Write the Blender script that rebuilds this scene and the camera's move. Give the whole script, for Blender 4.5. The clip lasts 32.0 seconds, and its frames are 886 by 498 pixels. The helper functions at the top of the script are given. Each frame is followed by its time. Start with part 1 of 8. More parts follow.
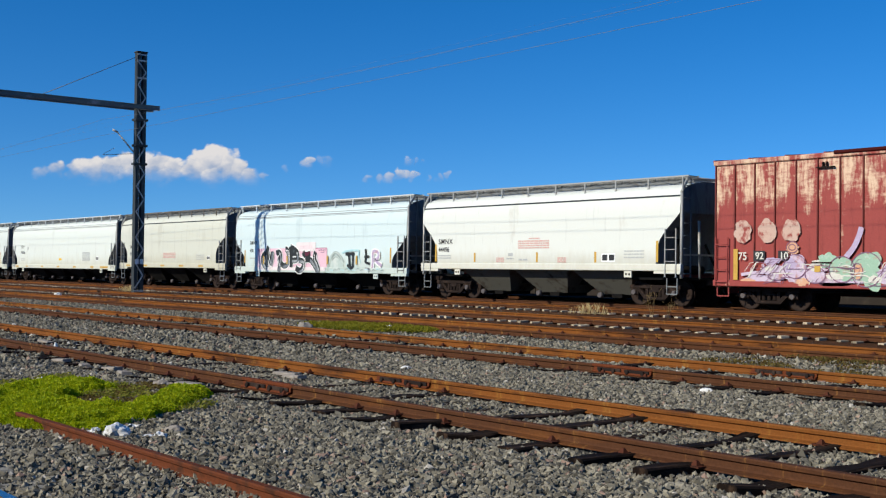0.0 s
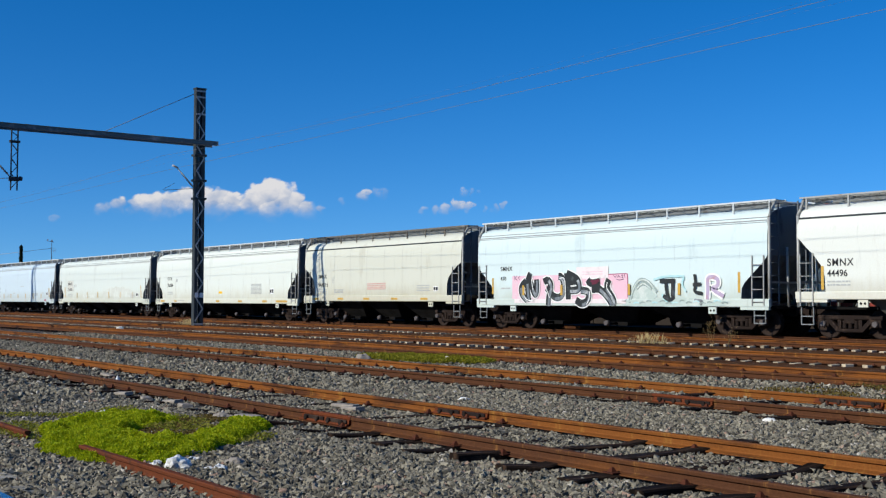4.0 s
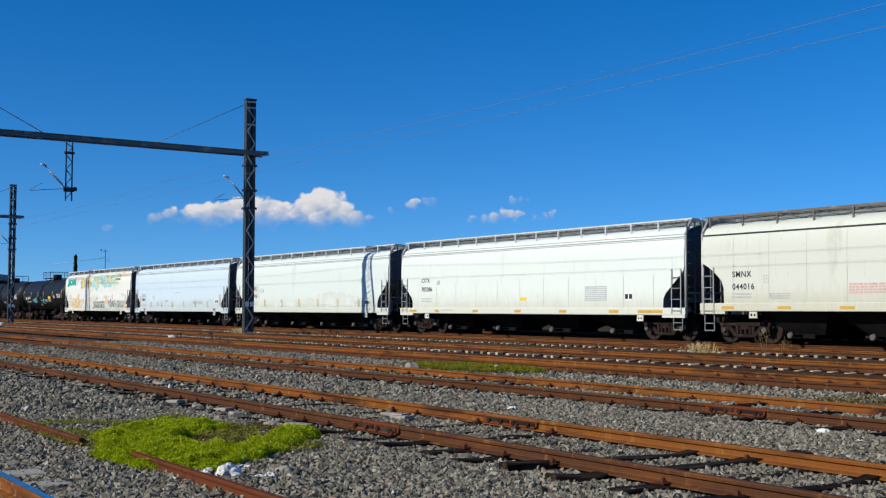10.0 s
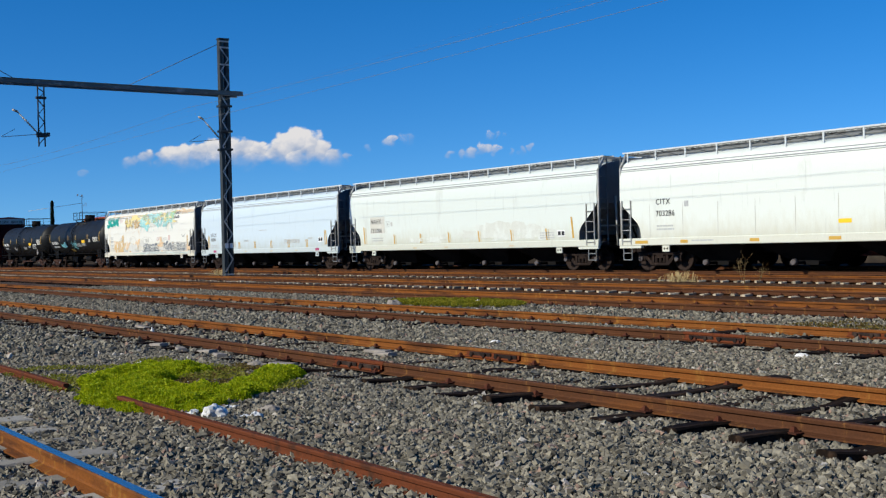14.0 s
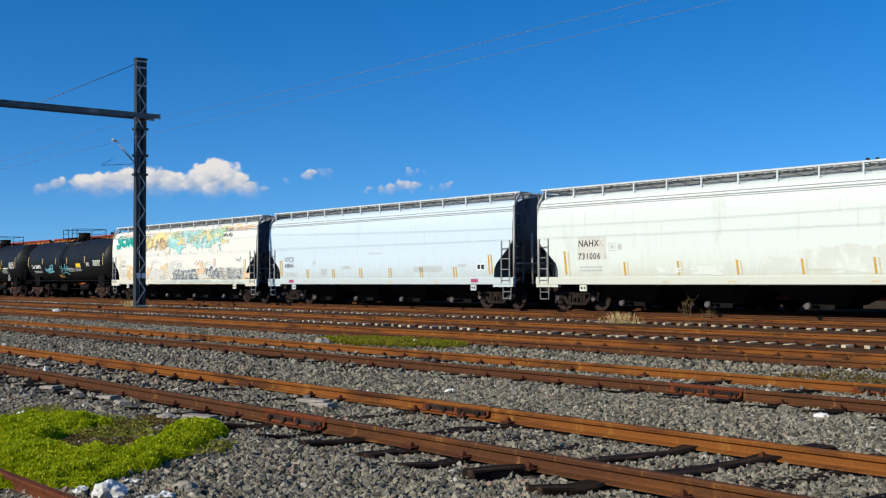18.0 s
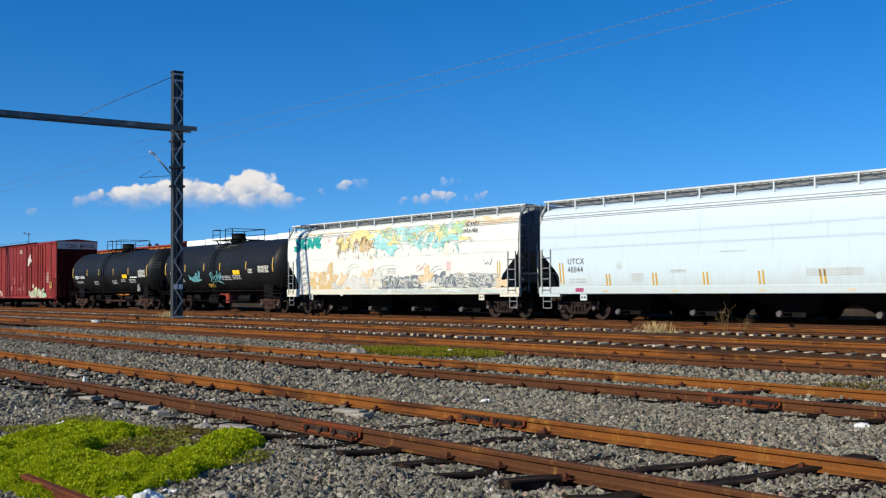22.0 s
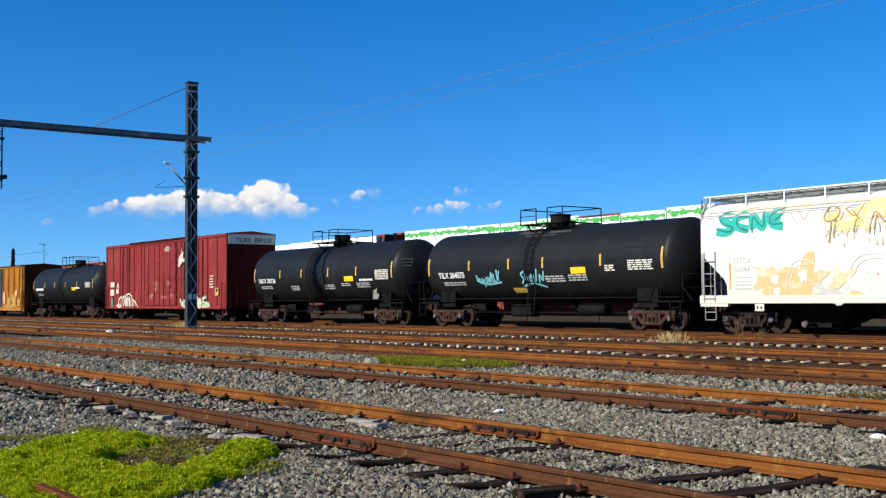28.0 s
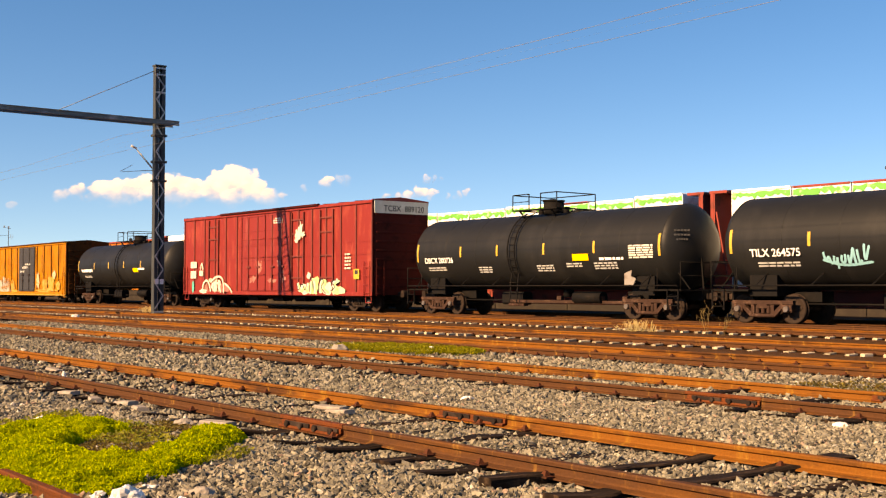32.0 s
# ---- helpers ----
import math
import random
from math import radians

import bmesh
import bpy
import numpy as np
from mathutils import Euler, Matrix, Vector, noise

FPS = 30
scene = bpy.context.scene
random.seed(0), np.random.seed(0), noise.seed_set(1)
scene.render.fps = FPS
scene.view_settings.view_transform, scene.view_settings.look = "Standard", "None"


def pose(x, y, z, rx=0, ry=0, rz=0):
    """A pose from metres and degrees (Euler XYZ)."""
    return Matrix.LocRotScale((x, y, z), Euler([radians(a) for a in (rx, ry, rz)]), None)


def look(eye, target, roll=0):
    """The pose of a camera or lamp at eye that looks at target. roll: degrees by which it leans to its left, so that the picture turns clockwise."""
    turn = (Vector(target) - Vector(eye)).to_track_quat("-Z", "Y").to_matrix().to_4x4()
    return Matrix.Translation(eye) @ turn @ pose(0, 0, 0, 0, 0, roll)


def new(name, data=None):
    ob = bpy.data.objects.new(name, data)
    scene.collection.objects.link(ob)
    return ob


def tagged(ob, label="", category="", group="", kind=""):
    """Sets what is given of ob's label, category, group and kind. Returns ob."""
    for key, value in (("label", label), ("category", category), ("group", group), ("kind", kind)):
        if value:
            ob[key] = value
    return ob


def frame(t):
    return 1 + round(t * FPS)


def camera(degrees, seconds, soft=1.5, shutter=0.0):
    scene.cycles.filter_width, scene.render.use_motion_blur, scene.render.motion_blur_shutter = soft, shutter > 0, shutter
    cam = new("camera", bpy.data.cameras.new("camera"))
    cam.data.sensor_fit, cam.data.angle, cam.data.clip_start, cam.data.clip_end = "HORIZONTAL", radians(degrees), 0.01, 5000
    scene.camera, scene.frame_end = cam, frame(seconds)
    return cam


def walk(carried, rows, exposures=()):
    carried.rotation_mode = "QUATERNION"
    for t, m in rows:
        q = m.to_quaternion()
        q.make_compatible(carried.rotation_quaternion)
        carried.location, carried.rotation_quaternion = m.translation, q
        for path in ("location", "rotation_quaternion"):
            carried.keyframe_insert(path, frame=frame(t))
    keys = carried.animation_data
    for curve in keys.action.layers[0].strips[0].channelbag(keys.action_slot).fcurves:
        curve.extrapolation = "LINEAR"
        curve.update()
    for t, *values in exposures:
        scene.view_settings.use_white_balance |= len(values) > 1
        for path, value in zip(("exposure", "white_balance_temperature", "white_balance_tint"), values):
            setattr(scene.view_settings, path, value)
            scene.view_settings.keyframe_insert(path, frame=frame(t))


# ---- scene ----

# ---------------------------------------------------------------- camera
EYE_A, EYE_M, EYE_B = Vector((1.018, -0.485, 1.288)), Vector((0.457, -0.221, 1.276)), Vector((-0.851, 0.393, 1.249))


def aim(eye, yaw, pitch, roll):
    """A camera pose from its turn to the left of +y, its tilt and its lean, in degrees."""
    a, b = radians(yaw), radians(pitch)
    ahead = Vector((-math.sin(a) * math.cos(b), math.cos(a) * math.cos(b), math.sin(b)))
    return look(eye, eye + ahead, roll)


cam = camera(42.0, 32.0, soft=1.25)
walk(cam, [
    (0.0, aim(EYE_A, 50.96, 1.07, 0.70)),
    (0.5, aim(EYE_A, 50.35, 1.05, 0.72)),
    (1.0, aim(EYE_A, 49.92, 1.08, 0.71)),
    (1.5, aim(EYE_A, 49.86, 1.30, 0.64)),
    (2.0, aim(EYE_A, 50.03, 1.50, 0.49)),
    (2.5, aim(EYE_A, 50.89, 1.75, 0.64)),
    (3.0, aim(EYE_A, 51.64, 2.10, 0.73)),
    (3.5, aim(EYE_A, 52.78, 2.42, 0.37)),
    (5.5, aim(EYE_A, 55.55, 2.57, 0.55)),
    (6.0, aim(EYE_A, 55.98, 2.60, 0.63)),
    (6.5, aim(EYE_A, 56.12, 2.69, 0.44)),
    (7.0, aim(EYE_A, 56.08, 2.79, 0.18)),
    (7.5, aim(EYE_A, 56.02, 2.81, 0.29)),
    (8.0, aim(EYE_A, 55.99, 2.81, 0.62)),
    (8.5, aim(EYE_A, 56.15, 2.89, 0.64)),
    (9.0, aim(EYE_A, 56.21, 2.94, 0.43)),
    (9.5, aim(EYE_A, 56.21, 3.01, 0.04)),
    (10.0, aim(EYE_A, 56.20, 3.01, 0.15)),
    (10.5, aim(EYE_A, 56.25, 3.01, 0.44)),
    (11.0, aim(EYE_A, 56.37, 3.04, 0.50)),
    (11.5, aim(EYE_A, 56.28, 3.06, -0.17)),
    (12.0, aim(EYE_A, 56.06, 2.78, -0.60)),
    (12.5, aim(EYE_A, 55.93, 2.31, -1.11)),
    (13.0, aim(EYE_A, 55.97, 1.15, -1.26)),
    (13.5, aim(EYE_A, 55.81, 0.32, -1.63)),
    (14.0, aim(EYE_A, 55.21, -0.17, -1.39)),
    (14.5, aim(EYE_M, 53.71, -0.02, -1.21)),
    (16.5, aim(EYE_B, 50.91, 0.82, -0.59)),
    (17.0, aim(EYE_B, 50.86, 1.05, -0.16)),
    (17.5, aim(EYE_B, 51.11, 1.45, -0.26)),
    (18.0, aim(EYE_B, 51.07, 1.59, -0.15)),
    (18.5, aim(EYE_B, 51.05, 1.38, 0.04)),
    (19.0, aim(EYE_B, 52.13, 1.40, -0.14)),
    (19.5, aim(EYE_B, 52.49, 1.51, -0.10)),
    (20.0, aim(EYE_B, 52.64, 1.55, -0.25)),
    (20.5, aim(EYE_B, 52.56, 1.73, -0.27)),
    (21.0, aim(EYE_B, 52.60, 1.80, -0.00)),
    (21.5, aim(EYE_B, 52.75, 1.97, -0.13)),
    (22.0, aim(EYE_B, 52.81, 2.09, -0.37)),
    (22.5, aim(EYE_B, 52.82, 2.17, -0.40)),
    (23.0, aim(EYE_B, 52.78, 2.24, -0.47)),
    (23.5, aim(EYE_B, 52.79, 2.25, -0.64)),
    (24.0, aim(EYE_B, 52.85, 2.30, -0.60)),
    (24.5, aim(EYE_B, 53.02, 2.34, -0.53)),
    (25.0, aim(EYE_B, 53.24, 2.39, -0.41)),
    (25.5, aim(EYE_B, 53.39, 2.46, -0.36)),
    (27.5, aim(EYE_B, 53.38, 2.60, -0.34)),
    (28.0, aim(EYE_B, 53.48, 2.59, -0.37)),
    (28.5, aim(EYE_B, 53.53, 2.60, -0.56)),
    (29.0, aim(EYE_B, 53.49, 2.55, -0.85)),
    (29.5, aim(EYE_B, 53.36, 2.43, -0.67)),
    (30.0, aim(EYE_B, 53.47, 2.35, -0.51)),
    (30.5, aim(EYE_B, 53.51, 2.25, -0.63)),
    (31.0, aim(EYE_B, 53.36, 2.08, -0.72)),
    (31.5, aim(EYE_B, 52.66, 1.94, -0.04)),
    (32.0, aim(EYE_B, 51.92, 1.94, 0.06)),
], exposures=[
    (0.0, -0.02, 6500, 7), (2.0, -0.05, 6450, 7), (3.0, -0.04, 6300, 7), (9.0, -0.02, 6320, 7), (13.0, 0.0, 6400, 7), (20.0, 0.08, 6600, 6), (25.0, 0.20, 6600, 6), (28.0, 0.36, 6600, 6), (29.0, 0.58, 7000, 5), (29.6, 0.85, 9200, 0), (30.2, 1.09, 11800, 0), (31.0, 1.03, 15000, 20), (31.6, 1.0, 16500, 27), (32.0, 1.0, 16800, 28)])

# ---------------------------------------------------------------- light
SUN_UP, SUN_SIDE = radians(30), radians(84)      # height, and angle to the tracks
SUN_FROM = Vector((-math.cos(SUN_SIDE) * math.cos(SUN_UP), -math.sin(SUN_SIDE) * math.cos(SUN_UP), math.sin(SUN_UP)))

world = bpy.data.worlds.new("sky")
scene.world = world
world.use_nodes = True
wn, wl = world.node_tree.nodes, world.node_tree.links
sky = wn.new("ShaderNodeTexSky")
sky.sky_type, sky.sun_disc = "NISHITA", False
sky.sun_elevation, sky.sun_rotation = SUN_UP, math.atan2(SUN_FROM.x, SUN_FROM.y)
sky.altitude, sky.air_density, sky.dust_density, sky.ozone_density = 2200, 1.0, 1.5, 3.0
# clear dry air: the view towards the horizon keeps the blue of the sky a little higher up
way = wn.new("ShaderNodeTexCoord")
lift = wn.new("ShaderNodeVectorMath")
lift.operation, lift.inputs[1].default_value = "ADD", (0, 0, 0.062)
unit = wn.new("ShaderNodeVectorMath")
unit.operation = "NORMALIZE"
wl.new(way.outputs["Generated"], lift.inputs[0])
wl.new(lift.outputs[0], unit.inputs[0])
wl.new(unit.outputs[0], sky.inputs["Vector"])
deep = wn.new("ShaderNodeHueSaturation")
deep.inputs["Saturation"].default_value = 1.38
wl.new(sky.outputs[0], deep.inputs["Color"])
tint = wn.new("ShaderNodeMix")
tint.data_type, tint.blend_type = "RGBA", "MULTIPLY"
tint.inputs[0].default_value, tint.inputs[7].default_value = 1.0, (0.80, 0.93, 1.08, 1)
wl.new(deep.outputs[0], tint.inputs[6])
wl.new(tint.outputs[2], wn["Background"].inputs["Color"])
wn["Background"].inputs["Strength"].default_value = 0.125

sun = new("sun", bpy.data.lights.new("sun", "SUN"))
sun.data.energy, sun.data.angle, sun.data.color = 5.0, radians(0.53), (1.0, 0.93, 0.80)
sun.matrix_world = look(SUN_FROM * 200, (0, 0, 0))

# ---------------------------------------------------------------- materials
MATS = {}


def nodes_of(name):
    m = bpy.data.materials.new(name)
    m.use_nodes = True
    n, l = m.node_tree.nodes, m.node_tree.links
    return m, n, l, n["Principled BSDF"]


def rgb(c):
    return (c[0], c[1], c[2], 1.0)


def noise_at(n, l, coords, scale, detail=4, rough=0.6, stretch=None):
    t = n.new("ShaderNodeTexNoise")
    t.inputs["Scale"].default_value, t.inputs["Detail"].default_value, t.inputs["Roughness"].default_value = scale, detail, rough
    if stretch:
        mp = n.new("ShaderNodeMapping")
        mp.inputs["Scale"].default_value = stretch
        l.new(coords, mp.inputs["Vector"])
        coords = mp.outputs[0]
    l.new(coords, t.inputs["Vector"])
    return t.outputs["Fac"]


def ramp(n, l, fac, a, b):
    r = n.new("ShaderNodeMapRange")
    r.inputs["From Min"].default_value, r.inputs["From Max"].default_value = a, b
    r.clamp = True
    l.new(fac, r.inputs["Value"])
    return r.outputs[0]


def blend(n, l, fac, a, b, mode="MIX"):
    m = n.new("ShaderNodeMix")
    m.data_type, m.blend_type = "RGBA", mode
    for sock, v in ((m.inputs[0], fac), (m.inputs[6], a), (m.inputs[7], b)):
        if isinstance(v, (int, float)):
            sock.default_value = v
        elif isinstance(v, tuple):
            sock.default_value = rgb(v)
        else:
            l.new(v, sock)
    return m.outputs[2]


def surf(name, c, spots=None, amount=0.5, scale=2.0, stretch=None, rough=0.6, metal=0.0, bump=0.1, fine=60.0, vary=0.12, second=None, amount2=0.5, scale2=6.0, stretch2=None, random_tint=0.0, gloss=None, splash=None):
    """A painted or natural surface: a base colour, two layers of stains and a fine grain with relief."""
    if name in MATS:
        return MATS[name]
    m, n, l, p = nodes_of(name)
    co = n.new("ShaderNodeTexCoord").outputs["Object"]
    col = n.new("ShaderNodeRGB").outputs[0]
    col.default_value = rgb(c)
    if spots:
        f = noise_at(n, l, co, scale, 6, 0.65, stretch)
        col = blend(n, l, ramp(n, l, f, 0.72 - 0.4 * amount, 0.86 - 0.4 * amount), col, spots)
    if second:
        f = noise_at(n, l, co, scale2, 8, 0.7, stretch2)
        col = blend(n, l, ramp(n, l, f, 0.72 - 0.4 * amount2, 0.80 - 0.4 * amount2), col, second)
    if splash:
        xyz = n.new("ShaderNodeSeparateXYZ")
        l.new(co, xyz.inputs[0])
        f = noise_at(n, l, co, 2.4, 7, 0.7, (1.6, 1.0, 0.5))
        k = n.new("ShaderNodeMath")
        k.operation = "MULTIPLY_ADD"
        k.inputs[1].default_value = 1.5
        l.new(f, k.inputs[0])
        up = n.new("ShaderNodeMath")
        up.operation = "MULTIPLY"
        up.inputs[1].default_value = -1.0
        l.new(xyz.outputs["Z"], up.inputs[0])
        l.new(up.outputs[0], k.inputs[2])
        amt = n.new("ShaderNodeMath")
        amt.operation = "MULTIPLY"
        amt.inputs[1].default_value = 0.42
        l.new(ramp(n, l, k.outputs[0], -1.25, -0.45), amt.inputs[0])
        col = blend(n, l, amt.outputs[0], col, splash)
    g = noise_at(n, l, co, fine, 3)
    lo, hi = 1 - vary, 1 + vary
    v = n.new("ShaderNodeMapRange")
    v.inputs["From Min"].default_value, v.inputs["From Max"].default_value = 0.3, 0.7
    v.inputs["To Min"].default_value, v.inputs["To Max"].default_value = lo, hi
    l.new(g, v.inputs["Value"])
    h = n.new("ShaderNodeHueSaturation")
    l.new(col, h.inputs["Color"])
    value = v.outputs[0]
    if random_tint:
        o = n.new("ShaderNodeObjectInfo")
        k = n.new("ShaderNodeMath")
        k.operation = "MULTIPLY_ADD"
        k.inputs[1].default_value, k.inputs[2].default_value = 2 * random_tint, 1 - random_tint
        l.new(o.outputs["Random"], k.inputs[0])
        mul = n.new("ShaderNodeMath")
        mul.operation = "MULTIPLY"
        l.new(k.outputs[0], mul.inputs[0])
        l.new(value, mul.inputs[1])
        value = mul.outputs[0]
    l.new(value, h.inputs["Value"])
    l.new(h.outputs[0], p.inputs["Base Color"])
    p.inputs["Roughness"].default_value, p.inputs["Metallic"].default_value = rough, metal
    p.inputs["Specular IOR Level"].default_value = (0.08 if rough >= 0.7 else 0.3) if gloss is None else gloss
    if bump:
        b = n.new("ShaderNodeBump")
        b.inputs["Strength"].default_value, b.inputs["Distance"].default_value = bump, 0.01
        l.new(g, b.inputs["Height"])
        l.new(b.outputs[0], p.inputs["Normal"])
    MATS[name] = m
    return m


def flat(name, c, rough=0.6, metal=0.0):
    return surf(name, c, spots=tuple(v * 0.75 for v in c), amount=0.45, scale=3.0, rough=rough, metal=metal, bump=0.05, vary=0.06)


def gravel_ground():
    """Crushed stone, with rust-brown dust between the far tracks and earth past them."""
    m, n, l, p = nodes_of("ballast")
    geo = n.new("ShaderNodeNewGeometry").outputs["Position"]
    cells = n.new("ShaderNodeTexVoronoi")
    cells.inputs["Scale"].default_value = 24.0
    l.new(geo, cells.inputs["Vector"])
    sep = n.new("ShaderNodeSeparateColor")
    l.new(cells.outputs["Color"], sep.inputs[0])
    grey = blend(n, l, ramp(n, l, sep.outputs[0], 0.0, 1.0), (0.036, 0.034, 0.031), (0.19, 0.18, 0.16))
    warm = blend(n, l, ramp(n, l, sep.outputs[1], 0.86, 0.95), grey, (0.20, 0.13, 0.09))
    edge = n.new("ShaderNodeTexVoronoi")
    edge.feature = "DISTANCE_TO_EDGE"
    edge.inputs["Scale"].default_value = 24.0
    l.new(geo, edge.inputs["Vector"])
    # Gaps between stones are coloured near black, standing in for shade.
    gap = ramp(n, l, edge.outputs["Distance"], 0.0, 0.12)
    col = blend(n, l, gap, (0.012, 0.012, 0.012), warm)
    xyz = n.new("ShaderNodeSeparateXYZ")
    l.new(geo, xyz.inputs[0])
    patch = noise_at(n, l, geo, 0.35, 6, 0.6, (0.35, 1.6, 1.0))
    add = n.new("ShaderNodeMath")
    add.operation = "MULTIPLY_ADD"
    add.inputs[1].default_value = 0.09
    l.new(xyz.outputs["Y"], add.inputs[0])
    l.new(patch, add.inputs[2])
    rust = ramp(n, l, add.outputs[0], 1.62, 1.98)
    col = blend(n, l, rust, col, blend(n, l, patch, (0.044, 0.019, 0.009), (0.112, 0.054, 0.024)))
    # Shade under and behind the train, put into the ground colour.
    train_shade = ramp(n, l, xyz.outputs["Y"], 29.0, 30.4)
    col = blend(n, l, train_shade, col, blend(n, l, patch, (0.007, 0.005, 0.0045), (0.022, 0.015, 0.011)))
    far = ramp(n, l, xyz.outputs["Y"], 60, 110)
    col = blend(n, l, far, col, (0.075, 0.06, 0.035))
    l.new(col, p.inputs["Base Color"])
    p.inputs["Roughness"].default_value, p.inputs["Specular IOR Level"].default_value = 0.9, 0.05
    b = n.new("ShaderNodeBump")
    b.inputs["Strength"].default_value, b.inputs["Distance"].default_value = 0.9, 0.03
    l.new(edge.outputs["Distance"], b.inputs["Height"])
    l.new(b.outputs[0], p.inputs["Normal"])
    return m


def stone_material():
    m, n, l, p = nodes_of("crushed_stone")
    g = n.new("ShaderNodeNewGeometry")
    r = g.outputs["Random Per Island"]
    col = blend(n, l, ramp(n, l, r, 0.0, 0.9), (0.050, 0.045, 0.036), (0.302, 0.270, 0.202))
    col = blend(n, l, ramp(n, l, r, 0.955, 0.96), col, (0.30, 0.20, 0.15))
    col = blend(n, l, ramp(n, l, r, 0.985, 0.987), col, (0.46, 0.42, 0.36))
    f = noise_at(n, l, g.outputs["Position"], 45, 4)
    col = blend(n, l, ramp(n, l, f, 0.45, 0.85), col, (0.085, 0.081, 0.068))
    l.new(col, p.inputs["Base Color"])
    p.inputs["Roughness"].default_value, p.inputs["Specular IOR Level"].default_value = 0.85, 0.12
    return m


def leaf_material(name, a, b):
    m, n, l, p = nodes_of(name)
    g = n.new("ShaderNodeNewGeometry")
    col = blend(n, l, g.outputs["Random Per Island"], a, b)
    l.new(col, p.inputs["Base Color"])
    p.inputs["Roughness"].default_value, p.inputs["Specular IOR Level"].default_value = 0.55, 0.15
    t = n.new("ShaderNodeBsdfTranslucent")
    l.new(col, t.inputs["Color"])
    mix = n.new("ShaderNodeMixShader")
    mix.inputs[0].default_value = 0.45
    out = n["Material Output"]
    l.new(p.outputs[0], mix.inputs[1])
    l.new(t.outputs[0], mix.inputs[2])
    l.new(mix.outputs[0], out.inputs["Surface"])
    return m


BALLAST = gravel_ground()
STONE = stone_material()
RUST_WEB = surf("rusty_rail_steel", (0.178, 0.062, 0.014), spots=(0.064, 0.025, 0.011), amount=0.55, scale=1.4, stretch=(0.6, 3, 3), rough=0.75, bump=0.25, fine=70, vary=0.2, second=(0.24, 0.110, 0.024), amount2=0.38, scale2=2.4, stretch2=(3, 1, 0.3))
RUST_DARK = surf("dark_brown_rail_steel", (0.074, 0.030, 0.014), spots=(0.125, 0.046, 0.014), amount=0.42, scale=1.2, stretch=(0.6, 3, 3), rough=0.75, bump=0.25, fine=70, vary=0.2, second=(0.20, 0.095, 0.028), amount2=0.34, scale2=4.0, stretch2=(3, 1, 0.4))
RUST_RED = surf("red_rusted_steel", (0.115, 0.034, 0.014), spots=(0.060, 0.024, 0.013), amount=0.5, scale=6.0, rough=0.8, bump=0.3, fine=90, vary=0.2)
RAIL_SHINE = surf("polished_rail_head", (0.42, 0.43, 0.45), spots=(0.25, 0.2, 0.17), amount=0.2, scale=3.0, rough=0.22, metal=1.0, bump=0.02)
JOINT_RED = surf("orange_red_joint_rust", (0.125, 0.034, 0.013), spots=(0.060, 0.020, 0.010), amount=0.45, scale=7.0, rough=0.8, bump=0.3, fine=90, vary=0.2)
OLD_TIE = surf("weathered_dark_timber", (0.011, 0.007, 0.005), spots=(0.045, 0.027, 0.017), amount=0.5, scale=3.0, stretch=(8, 0.8, 4), rough=0.9, bump=0.6, fine=40, vary=0.3, random_tint=0.4)
CONCRETE = surf("pale_concrete", (0.30, 0.28, 0.24), spots=(0.18, 0.15, 0.115), amount=0.45, scale=4.0, rough=0.9, bump=0.3, vary=0.15, random_tint=0.25)
PALE_TIE = surf("worn_concrete_tie", (0.37, 0.31, 0.22), spots=(0.16, 0.10, 0.06), amount=0.55, scale=5.0, rough=0.9, bump=0.3, vary=0.2, random_tint=0.45)
STEEL_BLACK = surf("black_underframe_steel", (0.007, 0.0065, 0.0065), spots=(0.015, 0.011, 0.009), amount=0.45, scale=3.0, rough=0.75, bump=0.1)
BOGIE_RUST = surf("rust_brown_cast_steel", (0.019, 0.013, 0.011), spots=(0.052, 0.034, 0.026), amount=0.5, scale=4.0, rough=0.8, bump=0.2)
WHEEL_STEEL = surf("brown_wheel_steel", (0.030, 0.020, 0.016), spots=(0.016, 0.011, 0.009), amount=0.5, scale=5.0, rough=0.75, metal=0.0, bump=0.1)
BOGIE_RED = surf("red_rust_cast_steel", (0.042, 0.022, 0.017), spots=(0.105, 0.058, 0.042), amount=0.5, scale=4.0, rough=0.8, bump=0.2, second=(0.03, 0.016, 0.011), amount2=0.42, scale2=5.0)
BEARING = surf("grey_bearing_cap", (0.115, 0.10, 0.095), spots=(0.09, 0.055, 0.045), amount=0.4, scale=8.0, rough=0.5, metal=0.3)
MAST_GREY = surf("galvanised_mast_steel", (0.42, 0.43, 0.43), spots=(0.25, 0.25, 0.25), amount=0.5, scale=3.0, rough=0.6, metal=0.35, bump=0.05, vary=0.1)
MAST_DARK = surf("dull_dark_steel", (0.034, 0.040, 0.043), spots=(0.065, 0.072, 0.072), amount=0.4, scale=2.0, rough=0.65, metal=0.1, bump=0.05)
WIRE = flat("wire_grey", (0.15, 0.16, 0.18), 0.6)
INSULATOR = flat("pale_insulator", (0.45, 0.42, 0.38), 0.4)
WHITE_MARK = flat("white_marking", (0.80, 0.80, 0.78))
BLACK_MARK = flat("black_marking", (0.03, 0.03, 0.032))
GREY_MARK = flat("grey_marking", (0.42, 0.43, 0.42))
AMBER = flat("amber_reflective_tape", (0.52, 0.32, 0.06), 0.4)
YELLOW = flat("yellow_placard", (0.85, 0.52, 0.02), 0.5)
RED_MARK = flat("faded_red_marking", (0.60, 0.36, 0.32))

# ---------------------------------------------------------------- mesh tools


